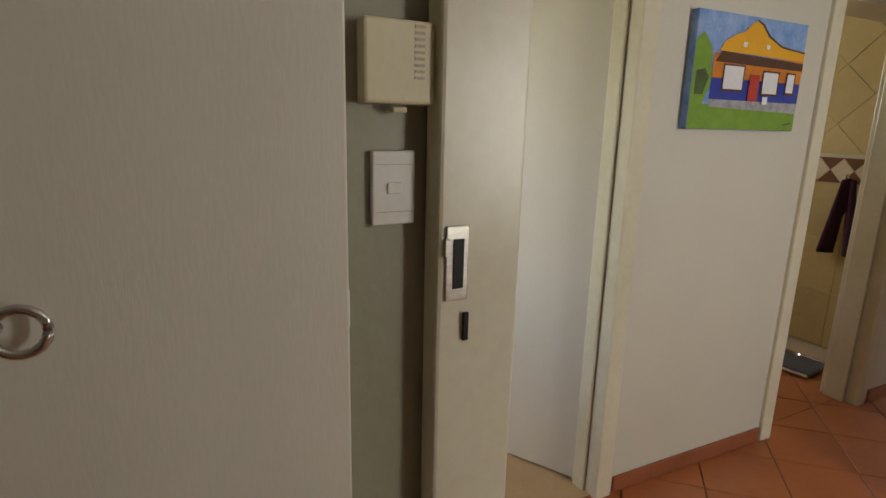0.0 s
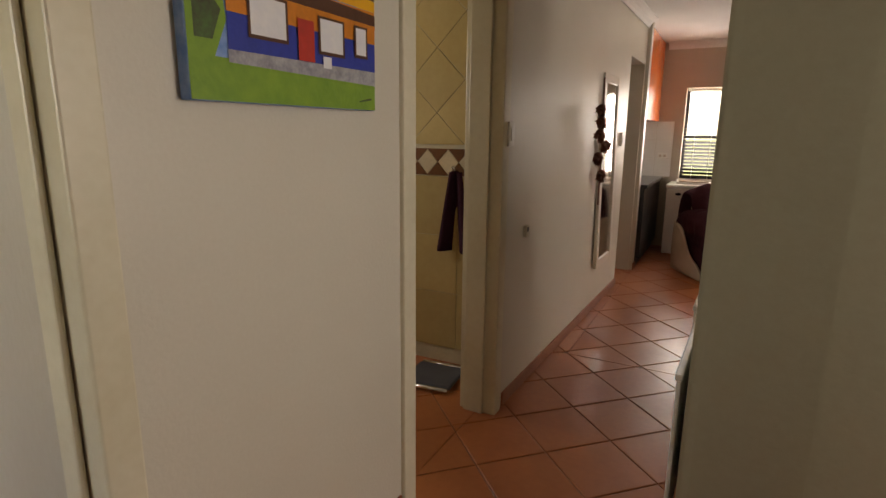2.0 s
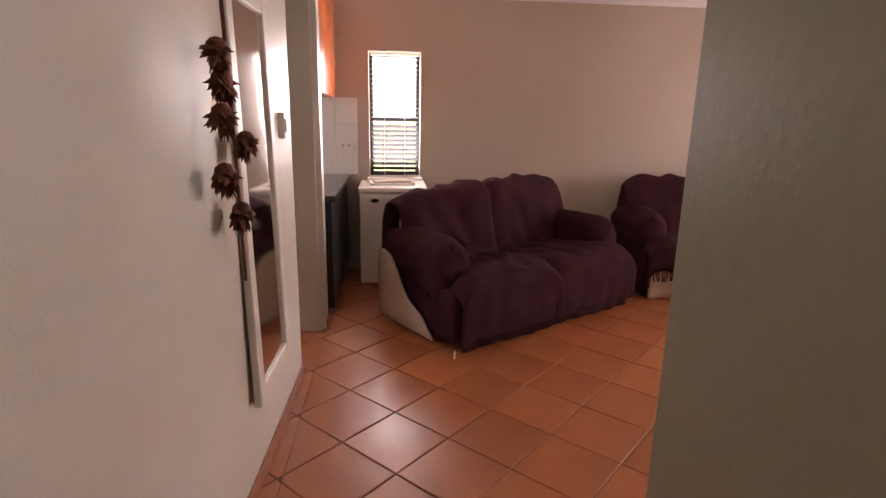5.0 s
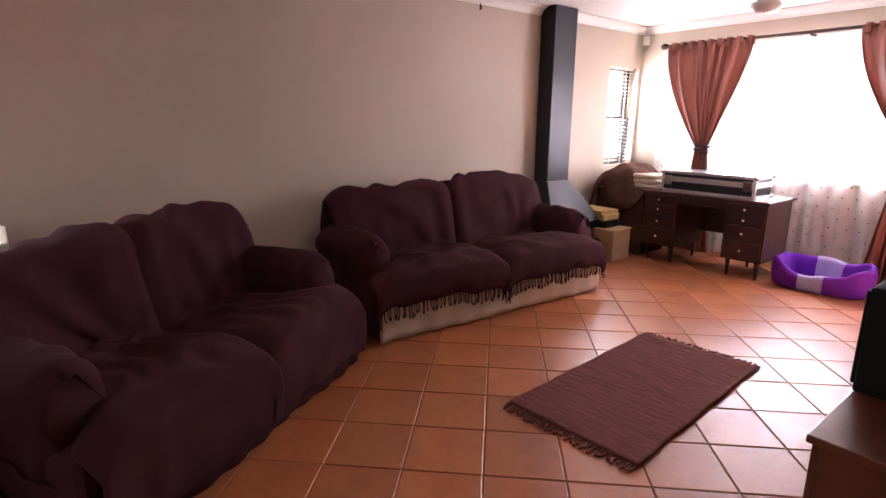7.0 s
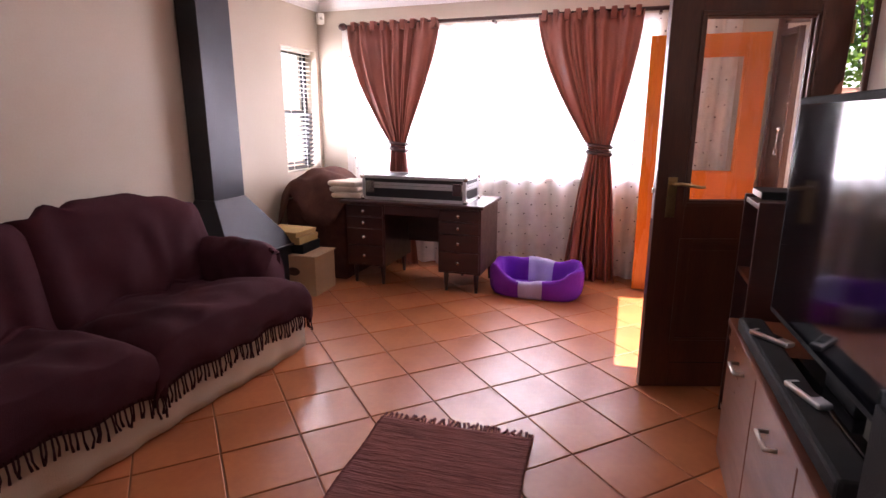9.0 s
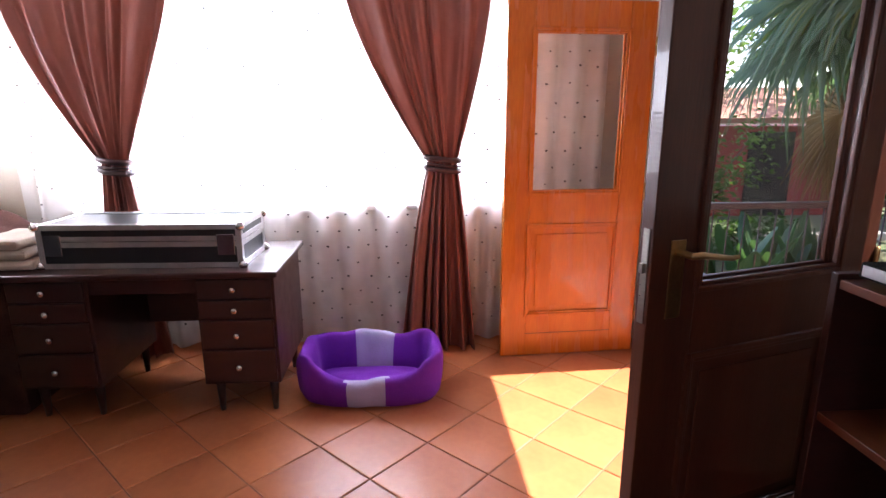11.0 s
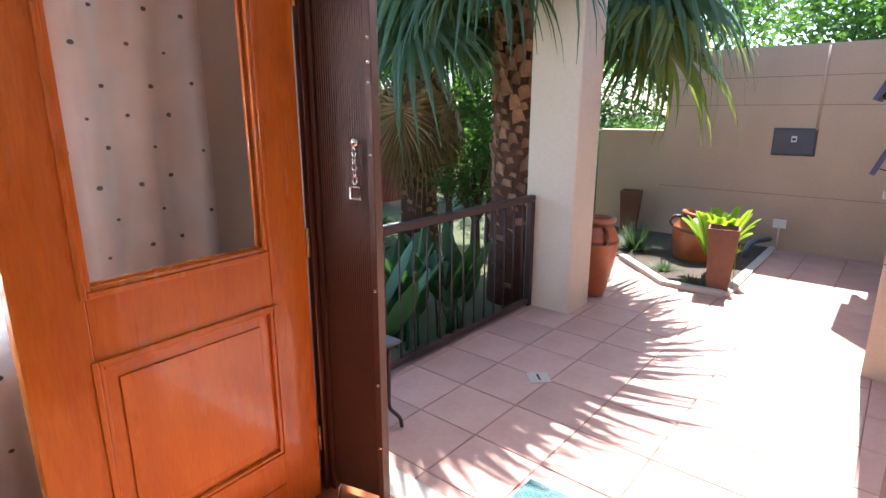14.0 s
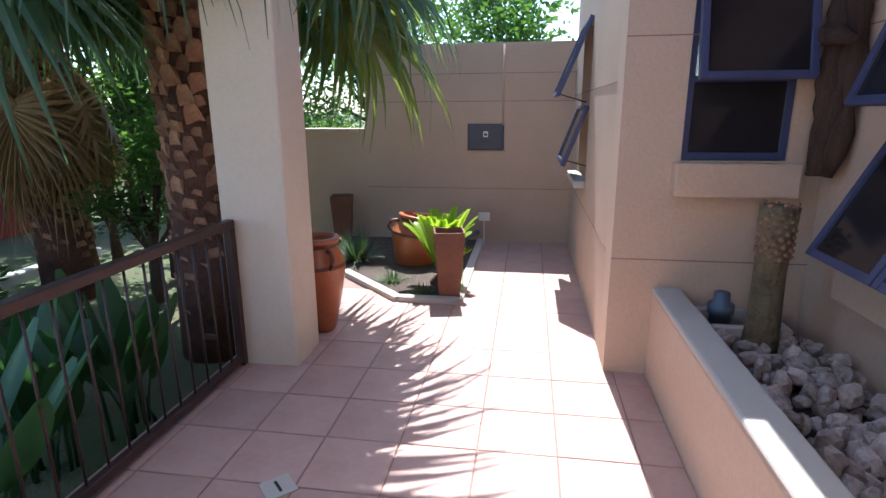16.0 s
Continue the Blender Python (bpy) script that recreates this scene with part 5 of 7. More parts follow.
# folded security screen beside the doorway
gate = thing("security_gate", 4.232, -5.452, 0, "brown ribbed steel security gate folded beside the doorway", "security gate", rz=15)
bm = bmesh.new()
cuboid(bm, -0.02, 0.02, -0.118, -0.1, 0.005, 2.03), cuboid(bm, -0.022, 0.022, 0.1, 0.122, 0.005, 2.03)
cuboid(bm, -0.02, 0.02, -0.1, 0.1, 1.99, 2.03)
put("frame", bm, M_GATE, gate, bevel=0.002)
block("panel", (-0.006, 0.006, -0.099, 0.099, 0.03, 1.989), M_GATE, gate, 0)
bm = bmesh.new()
for k in range(22):
    y = -0.093 + k * 0.0088
    cuboid(bm, 0.006, 0.008, y - 0.0022, y + 0.0022, 0.03, 1.988)
tagged(put("rib", bm, M_GATE, gate), "fine pressed ribs", kind="stuff")
for z in (0.25, 0.5, 0.85, 1.3, 1.52, 1.58, 1.65, 1.9):
    bm = bmesh.new()
    bmesh.ops.create_icosphere(bm, subdivisions=2, radius=0.008, matrix=Matrix.Translation((0.022, 0.111, z)))
    put("stud", bm, M_CHROME, gate, True)
bm = bmesh.new()
bmesh.ops.create_icosphere(bm, subdivisions=2, radius=0.017, matrix=Matrix.Translation((0.035, 0.06, 1.34)))
tube(bm, [(0.02, 0.06, 1.34), (0.036, 0.06, 1.34)], 0.008, 8)
put("lock_knob", bm, M_CHROME, gate, True)
for k in range(5):
    bm = bmesh.new()
    zc = 1.31 - k * 0.022
    tube(bm, [(0.04 + (0.006 if k % 2 else 0) * math.cos(t / 10 * math.tau), 0.06 + 0.008 * math.cos(t / 10 * math.tau), zc + 0.014 * math.sin(t / 10 * math.tau)) for t in range(11)], 0.003, 6)
    put("chain_link", bm, M_CHROME, gate, True)
bm = bmesh.new()
tube(bm, [(0.04, 0.04, 1.2), (0.04, 0.04, 1.16), (0.04, 0.08, 1.16), (0.04, 0.08, 1.2), (0.04, 0.04, 1.2)], 0.005, 8)
put("shackle", bm, M_CHROME, gate, True)

# ---- media unit ----
tv = thing("media_cabinet", 4.26, -3.12, 0, "red-brown veneer media cabinet with steel bar handles", "cabinet")
Lc, Dc, Hc = 1.92, 0.56, 0.64
block("carcass", (0.0, Dc - 0.02, 0.02, Lc - 0.02, 0.0, Hc - 0.025), M_UNIT, tv, 0.003)
block("top", (0.0, Dc + 0.01, 0.0, Lc, Hc - 0.024, Hc), M_UNIT, tv, 0.004)
for k in range(4):
    y0 = 0.025 + k * 0.469
    p = block("door", (Dc - 0.019, Dc, y0, y0 + 0.462, 0.06, Hc - 0.035), M_UNIT, tv, 0.003)
    bm = bmesh.new()
    tube(bm, [(Dc, y0 + 0.2, Hc - 0.1), (Dc + 0.03, y0 + 0.2, Hc - 0.1), (Dc + 0.03, y0 + 0.3, Hc - 0.1), (Dc, y0 + 0.3, Hc - 0.1)], 0.007, 8)
    put("handle", bm, M_STEEL, p, True)
shelf = thing("side_shelf", 4.26, -3.6, 0, "dark narrow open shelf unit beside the media cabinet", "shelf")
for b in ((0, 0.48, 0, 0.02, 0, 1.08), (0, 0.48, 0.29, 0.31, 0, 1.08)):
    block("side", b, M_DESK, shelf, 0.002)
for z in (0.02, 0.38, 0.72, 1.045):
    block("board", (0.0, 0.475, 0.021, 0.289, z, z + 0.022), M_UNIT, shelf, 0.002)
block("back", (0.0, 0.01, 0.021, 0.289, 0.043, 1.044), M_DESK, shelf, 0)
rc = thing("decoder_box", 4.54, -3.55, 1.081, "small black decoder on the shelf unit", "decoder")
block("case", (0, 0.18, 0, 0.19, 0, 0.035), M_SPK, rc, 0.004)
block("fascia", (0.18, 0.183, 0.01, 0.18, 0.006, 0.03), M_ALU, rc, 0.001)
scr = thing("television", 4.66, -2.45, Hc, "large black flat television on the media cabinet", "television", rz=3)
block("panel", (-0.03, 0.012, -0.62, 0.62, 0.06, 0.84), M_SPK, scr, 0.008)
block("screen", (0.0125, 0.015, -0.597, 0.597, 0.085, 0.815), M_TV, scr, 0.001)
block("stand_neck", (-0.03, 0.0, -0.1, 0.1, 0.015, 0.06), M_SPK, scr, 0.004)
block("stand_foot", (-0.12, 0.05, -0.28, 0.28, 0.0, 0.016), M_TV, scr, 0.005)
bar = thing("soundbar", 4.77, -2.48, Hc, "long black soundbar on the media cabinet", "soundbar", rz=1)
block("body", (-0.04, 0.045, -0.5, 0.5, 0.0, 0.055), M_SPK, bar, 0.012)
for i, yy in enumerate((-0.25, 0.15)):
    rm = thing("remote_control", 4.765, -2.5 + yy, Hc + 0.057, "grey remote control lying on the soundbar", "remote control", rz=40 - 20 * i, group="remote controls")
    block("case", (-0.02, 0.02, -0.07, 0.07, 0, 0.018), M_ALU, rm, 0.006)
    block("keys", (-0.013, 0.013, -0.05, 0.03, 0.0182, 0.0205), M_SPK, rm, 0.002)
sub = thing("subwoofer", 4.43, -1.825, Hc, "black box subwoofer on the media cabinet", "speaker")
block("box", (0, 0.4, 0, 0.25, 0.0, 0.33), M_SPK, sub, 0.008)
block("grille", (0.4, 0.412, 0.015, 0.235, 0.02, 0.315), M_SPK, sub, 0.006)

# ---- ceiling fan and sensor ----
fan = thing("ceiling_fan", 6.32, -4.3, H - 0.003, "ceiling fan with a frosted lamp and two pull cords", "ceiling fan")
bm = bmesh.new()
lathe(bm, [(0.0, 0.0), (0.07, 0.0), (0.06, -0.04), (0.015, -0.05), (0.015, -0.09), (0.1, -0.1), (0.11, -0.15), (0.06, -0.19), (0.0, -0.19)], 28)
put("motor", bm, M_FLUE, fan, True)
bm = bmesh.new()
lathe(bm, [(0.06, -0.19), (0.1, -0.205), (0.11, -0.235), (0.08, -0.275), (0.0, -0.29)], 24)
put("lamp_bowl", bm, M_FIX, fan, True)
for k in range(4):
    bm = bmesh.new()
    cuboid(bm, 0.16, 0.62, -0.06, 0.06, -0.004, 0.004)
    cuboid(bm, 0.09, 0.2, -0.015, 0.015, -0.002, 0.006)
    put("blade", bm, M_DOORW, fan, m=pose(0, 0, -0.125, 0, 0, 20 + 90 * k) @ pose(0, 0, 0, 10, 0, 0), bevel=0.003)
for yy in (-2.3, -2.85):
    pc = thing("pull_cord", 7.9, yy, H - 0.003, "thin ceiling pull cord with a small wooden bob", "pull cord", group="pull cords by the wall")
    bm = bmesh.new()
    tube(bm, [(0, 0, 0), (0, 0, -0.17)], 0.0018, 5)
    put("cord", bm, M_WHITE, pc)
    bm = bmesh.new()
    tube(bm, [(0, 0, -0.17), (0, 0, -0.18), (0, 0, -0.215), (0, 0, -0.22)], [0.003, 0.007, 0.01, 0.005], 10)
    put("bob", bm, M_BARK, pc, True)
pir = thing("alarm_sensor", 8.2, -5.8, 2.36, "white alarm sensor in the ceiling corner", "sensor", rz=45)
block("body", (-0.035, 0.035, -0.03, 0.03, -0.05, 0.05), M_WHITE, pir, 0.012)
block("bracket", (-0.012, 0.012, 0.028, 0.08, -0.012, 0.012), M_WHITE, pir, 0.003)

# ==== outside ====
G = -0.22
bm = bmesh.new()
grid_sheet(bm, 40, 40, lambda u, v: (-400 + 800 * u, -400 + 800 * v, G - 0.05))
tagged(put("ground", bm, M_LAWN), kind="structure")
# far wall with its lower shoulder, string lines scored in it
def scored(name, L, thick, z0, z1, mats, m, joints, openings=()):
    w = wall(name, L, thick, z0, z1, mats, m, openings)
    for z in joints:
        tagged(block("scored_line", (0.0, L, -0.0015, 0.001, z - 0.003, z + 0.003), M_PGROUT, w, 0), "")
    return w


scored("wall_garden_end", 2.3, 0.2, G - 0.05, 2.08, M_PLASTER, pose(-1.28, -6.28, 0, 0, 0, 90), (0.58, 1.5, 1.78))
wall("wall_garden_low", 0.8, 0.2, G - 0.05, 1.18, M_PLASTER, pose(-1.29, -7.08, 0, 0, 0, 90))
block("wall_coping", (-1.5, -1.27, -7.1, -6.281, 1.181, 1.22), M_PLASTER, bevel=0.006)
tagged(bpy.data.objects["wall_coping"], kind="structure")
# side of the house along the path, its corner and the recess with the planter
scored("wall_house_side", 3.04, 0.2, -0.05, 2.75, M_PLASTER, pose(-1.28, -4.05, 0), (0.64, 1.55), [(0.75, 1.45, 0.86, 2.1)])
scored("wall_house_corner", 1.15, 0.2, -0.05, 2.75, M_PLASTER, pose(1.762, -4.052, 0, 0, 0, 90), (0.645, 1.75), [(0.3, 0.79, 1.16, 2.2)])
scored("wall_house_recess", 2.3, 0.2, -0.05, 2.75, M_PLASTER, pose(1.77, -3.1, 0), (1.75,), [(0.5, 1.4, 0.8, 2.0)])
for nm, b in (("window_sill_side", (-0.6, 0.22, -4.14, -4.05, 0.8, 0.86)), ("window_sill_corner", (1.762, 1.85, -3.79, -3.22, 0.99, 1.155)), ("window_sill_recess", (2.2, 3.2, -3.2, -3.1, 0.62, 0.795))):
    tagged(block(nm, b, M_PLASTER if nm != "window_sill_side" else M_CONC, bevel=0.008), kind="structure")
# the building's rooms behind those walls are closed off; near-black slabs paint their shade
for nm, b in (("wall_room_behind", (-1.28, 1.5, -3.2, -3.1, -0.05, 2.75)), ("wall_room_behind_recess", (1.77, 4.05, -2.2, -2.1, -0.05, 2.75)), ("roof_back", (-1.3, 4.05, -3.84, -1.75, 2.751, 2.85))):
    tagged(block(nm, b, M_DARKGL_SHADE if "room" in nm else M_ROOF, bevel=0), kind="structure")


def sash(name, w, h, m, label):
    s = thing(name, 0, 0, 0, label, "window", group="open window sashes")
    s.matrix_world = m
    f = 0.034
    bm = bmesh.new()
    cuboid(bm, 0, f, -0.018, 0.018, -h, 0), cuboid(bm, w - f, w, -0.018, 0.018, -h, 0)
    cuboid(bm, f, w - f, -0.017, 0.017, -f, 0), cuboid(bm, f, w - f, -0.017, 0.017, -h, -h + f)
    put("frame", bm, M_BLUE, s, bevel=0.003)
    block("pane", (f, w - f, -0.004, 0.004, -h + f, -f), M_DARKGL_SHADE, s, 0)
    bm = bmesh.new()
    tube(bm, [(w / 2, 0.02, -h + 0.03), (w / 2, 0.25, -h + 0.05)], 0.006, 6)
    put("stay", bm, M_RAIL, s)
    return s


sash("window_sash", 0.7, 0.62, pose(-0.52, -4.06, 2.09, -22), "blue steel window sash propped open")
sash("window_sash", 0.7, 0.5, pose(-0.52, -4.06, 1.44, -20), "blue steel window sash propped open")
sash("window_sash", 0.49, 0.68, pose(1.775, -3.75, 2.2, -13, 0, 90), "blue steel window sash propped open")
bm = bmesh.new()
cuboid(bm, 0, 0.035, 0, 0.03, 0, 1.03), cuboid(bm, 0.455, 0.49, 0, 0.03, 0, 1.03), cuboid(bm, 0.035, 0.455, 0, 0.03, 0, 0.035), cuboid(bm, 0.035, 0.455, 0, 0.03, 0.37, 0.4)
wf = tagged(put("window_frame_corner", bm, M_BLUE, m=pose(1.745, -3.753, 1.165, 0, 0, 90), bevel=0.002), kind="structure")
block("pane", (0.035, 0.455, 0.012, 0.016, 0.035, 0.37), M_DARKGL_SHADE, wf, 0)
sash("window_sash", 0.44, 0.55, pose(2.28, -3.11, 1.32, -26), "blue steel window sash propped open")
sash("window_sash", 0.44, 0.55, pose(2.73, -3.11, 1.32, -26), "blue steel window sash propped open")
sash("window_sash", 0.9, 0.6, pose(2.27, -3.11, 1.99, -18), "blue steel window sash propped open")

# raised planter
pl = tagged(new("planter_wall"), "plastered planter wall with a pale coping", kind="structure")
bm = bmesh.new()
cuboid(bm, 1.765, 4.03, -3.83, -3.7, -0.05, 0.47)
put("wall", bm, M_PLASTER, pl, bevel=0.012)
block("coping", (1.766, 4.03, -3.835, -3.69, 0.471, 0.5), M_CONC, pl, 0.012)
tagged(block("planter_soil", (1.765, 4.03, -3.69, -3.105, -0.05, 0.27), M_SOIL, bevel=0), kind="structure")
rs = random.Random(21)


def rock_mesh(seed):
    bm = bmesh.new()
    bmesh.ops.create_icosphere(bm, subdivisions=2, radius=1)
    for v in bm.verts:
        n = noise.noise(v.co * 1.3 + Vector((seed * 5, 0, 0)))
        v.co *= 1 + 0.45 * n
        v.co.z *= 0.75
        v.co = Vector([round(c * 3.2) / 3.2 * 0.45 + c * 0.55 for c in v.co])
    me = bpy.data.meshes.new("rock")
    bm.to_mesh(me)
    bm.free()
    me.materials.append(M_STONE)
    return me


rocks = [rock_mesh(k) for k in range(6)]
for k in range(280):
    x, y = rs.uniform(2.05, 3.95), rs.uniform(-3.64, -3.17)
    r = rs.uniform(0.022, 0.05) * (1.25 if x > 2.9 else 1)
    ob = new("rock", rs.choice(rocks))
    ob.matrix_world = pose(x, y, 0.3 + r * 0.5 + 0.025 * (k % 3), rs.uniform(0, 360), rs.uniform(0, 360), rs.uniform(0, 360)) @ Matrix.Diagonal((r, r * rs.uniform(0.7, 1.1), r * 0.9, 1))
    tagged(ob, "pale quartz stone in the planter", "rock", "stones in the planter")
bm = bmesh.new()
for k in range(420):
    r = rs.uniform(0.018, 0.036)
    bmesh.ops.create_icosphere(bm, subdivisions=1, radius=1, matrix=pose(rs.uniform(2.0, 3.98), rs.uniform(-3.66, -3.14), 0.275 + r * 0.5, rs.uniform(0, 360), rs.uniform(0, 360), 0) @ Matrix.Diagonal((r, r * rs.uniform(0.6, 1.1), r * 0.8, 1)))
tagged(put("gravel_bed", bm, M_STONE), "small pale stones filling the planter", "gravel", kind="stuff")
sump = thing("drain_box", 1.78, -3.66, 0.27, "concrete drain box with a blue-grey pipe stub", "drain")
bm = bmesh.new()
for b in ((0, 0.3, 0, 0.05), (0, 0.3, 0.35, 0.4), (0, 0.05, 0.05, 0.35), (0.25, 0.3, 0.05, 0.35)):
    cuboid(bm, *b, 0, 0.14)
put("kerb", bm, M_CONC, sump, bevel=0.006)
bm = bmesh.new()
lathe(bm, [(0.05, 0.0), (0.05, 0.15), (0.062, 0.155), (0.062, 0.2), (0.04, 0.205), (0.036, 0.26), (0.0, 0.262)], 20)
put("pipe", bm, M_PVC, sump, True, m=pose(0.13, 0.13, 0))
tk = thing("dry_plant_trunk", 2.12, -3.42, 0.26, "dry scaly plant trunk standing in the stones", "plant trunk")
bm = bmesh.new()
tube(bm, [(0, 0, 0), (0.01, 0, 0.2), (0.0, 0, 0.45), (0.01, 0, 0.74)], [0.085, 0.07, 0.065, 0.08], 16)
put("stem", bm, M_CACTUS, tk, True)
bm = bmesh.new()
for k in range(90):
    a, z = k * 2.4, 0.5 + 0.24 * (k / 90)
    d = Vector((math.cos(a), math.sin(a), 0.25))
    c = Vector((0.01, 0, z)) + d * 0.068
    bmesh.ops.create_icosphere(bm, subdivisions=1, radius=0.013, matrix=Matrix.Translation(c))
tagged(put("scales", bm, M_STUB, tk), kind="stuff")
dw = thing("driftwood_hanging", 1.92, -3.14, 1.66, "weathered dark driftwood log hung on the wall", "wall decoration")
for k in range(4):
    bm = bmesh.new()
    ox = -0.05 + 0.032 * k
    pts = [(ox + 0.025 * math.sin(z * 5 + k * 2), -0.03 - 0.03 * math.sin(z * 4 + k), -0.55 + z) for z in [i * 0.1 for i in range(13)]]
    tube(bm, pts, [0.02 + 0.03 * abs(math.sin(i * 1.1 + k)) for i in range(13)], 10)
    put("log", bm, M_BARK, dw, True)
bm = bmesh.new()
tube(bm, [(-0.1, -0.07, 0.05), (0.02, -0.1, 0.06), (0.16, -0.08, 0.02)], [0.03, 0.05, 0.02], 10)
put("branch", bm, M_BARK, dw, True)

# column and railing
col = tagged(new("column"), "pale plastered square column", kind="structure")
bm = bmesh.new()
cuboid(bm, 1.62, 1.955, -6.15, -5.765, G, 2.75)
put("shaft", bm, M_COLUMN, col, bevel=0.014)
rl = thing("railing", 1.96, -6.09, 0, "dark brown steel railing with slim balusters", "railing")
L = 2.06
block("top_rail", (0, L, -0.025, 0.025, 0.8, 0.845), M_RAIL, rl, 0.006)
block("bottom_rail", (0, L, -0.02, 0.02, 0.02, 0.06), M_RAIL, rl, 0.005)
for x in (0.0, L - 0.045):
    block("post", (x, x + 0.045, -0.024, 0.024, 0.0, 0.799), M_RAIL, rl, 0.005)
for k in range(16):
    x = 0.13 + k * 0.115
    bm = bmesh.new()
    tube(bm, [(x, 0, 0.061), (x, 0, 0.3), (x, 0, 0.799)], 0.006, 6)
    put("baluster", bm, M_RAIL, rl, True)

ch = thing("patio_table", 3.9, -5.83, 0, "low grey patio side table with bent tube legs", "table")
block("top", (-0.13, 0.16, -0.18, 0.16, 0.41, 0.43), M_METER, ch, 0.008)
for sx in (-1, 1):
    for sy in (-1, 1):
        bm = bmesh.new()
        tube(bm, smooth_path([(sx * 0.09, sy * 0.12, 0.41), (sx * 0.09, sy * 0.11, 0.2), (sx * 0.09, sy * 0.11, 0.09), (sx * 0.1, sy * 0.14, 0.06), (sx * 0.1, sy * 0.17, 0.045), (sx * 0.1, sy * 0.18, 0.006)], 4), 0.009, 8)
        put("leg", bm, M_RAIL, ch, True)
dm = thing("door_mat", 3.75, -4.68, 0.004, "worn grey-teal door mat outside the entrance", "door mat", rz=0)
block("pile", (-0.01, 0.26, -0.31, 0.31, 0, 0.014), M_MAT, dm, 0.005)
dc = thing("floor_drain", 2.95, -5.42, -0.006, "square grey floor drain cover in the patio", "drain cover", rz=45)
block("cover", (-0.06, 0.06, -0.06, 0.06, 0, 0.006), M_CONC, dc, 0.002)
block("slot", (-0.035, 0.035, -0.006, 0.006, 0.0062, 0.0075), M_BLACK, dc, 0)


# ---- pots ----
def urn(x, y, z, k, tilt=0, name="clay_urn", label="tall glazed terracotta urn with a dark band and lug handles", plump=1.0):
    u = new(name)
    u.matrix_world = pose(x, y, z, tilt, 0, 25) @ Matrix.Diagonal((k, k, k, 1))
    tagged(u, label, "urn")
    prof = [(0.0, 0.004), (0.1, 0.0), (0.11, 0.015), (0.15, 0.16), (0.195, 0.36), (0.205, 0.43), (0.207, 0.45, 1), (0.208, 0.47, 1), (0.203, 0.475), (0.19, 0.52), (0.155, 0.575), (0.15, 0.585, 1), (0.152, 0.6, 1), (0.165, 0.615), (0.172, 0.632), (0.165, 0.648), (0.14, 0.65), (0.13, 0.62), (0.14, 0.5), (0.0, 0.45)]
    bm = bmesh.new()
    lathe(bm, [(p[0] * plump, p[1], *p[2:]) for p in prof], 36)
    put("body", bm, [M_CLAY, M_CLAYD], u, True)
    for a in (0.4, 2.5, 4.6):
        bm = bmesh.new()
        d = Vector((math.cos(a), math.sin(a), 0))
        tube(bm, smooth_path([d * 0.16 * plump + Vector((0, 0, 0.575)), d * 0.215 * plump + Vector((0, 0, 0.56)), d * 0.235 * plump + Vector((0, 0, 0.5)), d * 0.2 * plump + Vector((0, 0, 0.46))], 4), 0.016, 8)
        put("lug", bm, M_CLAYD, u, True)
    return u


urn(1.4, -5.83, 0, 0.97, plump=0.86)
urn(-0.3, -5.58, -0.16, 0.95, -9, label="round terracotta urn with dark bands in the plant bed", plump=1.3)


def tapered(x, y, z, h, label):
    p = thing("steel_planter", x, y, z, label, "planter", rz=12, group="rusty square planters")
    bm = bmesh.new()
    lo, hi = 0.075, 0.115
    a = [bm.verts.new((sx * lo, sy * lo, 0)) for sx, sy in ((-1, -1), (1, -1), (1, 1), (-1, 1))]
    b = [bm.verts.new((sx * hi, sy * hi, h)) for sx, sy in ((-1, -1), (1, -1), (1, 1), (-1, 1))]
    c = [bm.verts.new((sx * (hi - 0.012), sy * (hi - 0.012), h)) for sx, sy in ((-1, -1), (1, -1), (1, 1), (-1, 1))]
    e = [bm.verts.new((sx * (hi - 0.016), sy * (hi - 0.016), h - 0.05)) for sx, sy in ((-1, -1), (1, -1), (1, 1), (-1, 1))]
    for i in range(4):
        j = (i + 1) % 4
        bm.faces.new((a[i], a[j], b[j], b[i])), bm.faces.new((b[i], b[j], c[j], c[i])), bm.faces.new((c[i], c[j], e[j], e[i]))
    bm.faces.new(a)
    bm.faces.new(e)
    put("shell", bm, M_RUST, p, bevel=0.003)
    block("soil", (-0.09, 0.09, -0.09, 0.09, h - 0.06, h - 0.045), M_SOIL, p, 0)
    return p


tapered(0.66, -5.08, -0.05, 0.58, "tall rusty tapered steel planter in the bed")
tapered(-1.0, -6.5, -0.1, 0.62, "tall rusty tapered steel planter by the wall")

# plant bed
bm = bmesh.new()
edge = [(-1.275, -5.03), (-1.275, -7.0), (0.02, -7.0), (0.12, -6.09), (0.745, -5.47), (0.745, -5.03)]
f = bm.faces.new([bm.verts.new((*p, -0.2)) for p in edge])
for v in bmesh.ops.extrude_face_region(bm, geom=[f])["geom"]:
    if isinstance(v, bmesh.types.BMVert):
        v.co.z = 0.002
bmesh.ops.recalc_face_normals(bm, faces=bm.faces)
tagged(put("plant_bed_soil", bm, M_SOIL), kind="structure")
for nm, a, b in (("kerb_bed_front", (0.78, -5.0), (0.78, -5.45)), ("kerb_bed_slant", (0.8, -5.45), (0.15, -6.1)), ("kerb_bed_side", (0.76, -5.0), (-1.27, -5.0))):
    a, b = Vector(a), Vector(b)
    d = b - a
    tagged(block(nm, (0, d.length, -0.04, 0.04, -0.1, 0.02 if "side" in nm else 0.035), M_CONC, bevel=0.01, m=pose(a.x, a.y, 0, 0, 0, math.degrees(math.atan2(d.y, d.x)))), kind="structure")


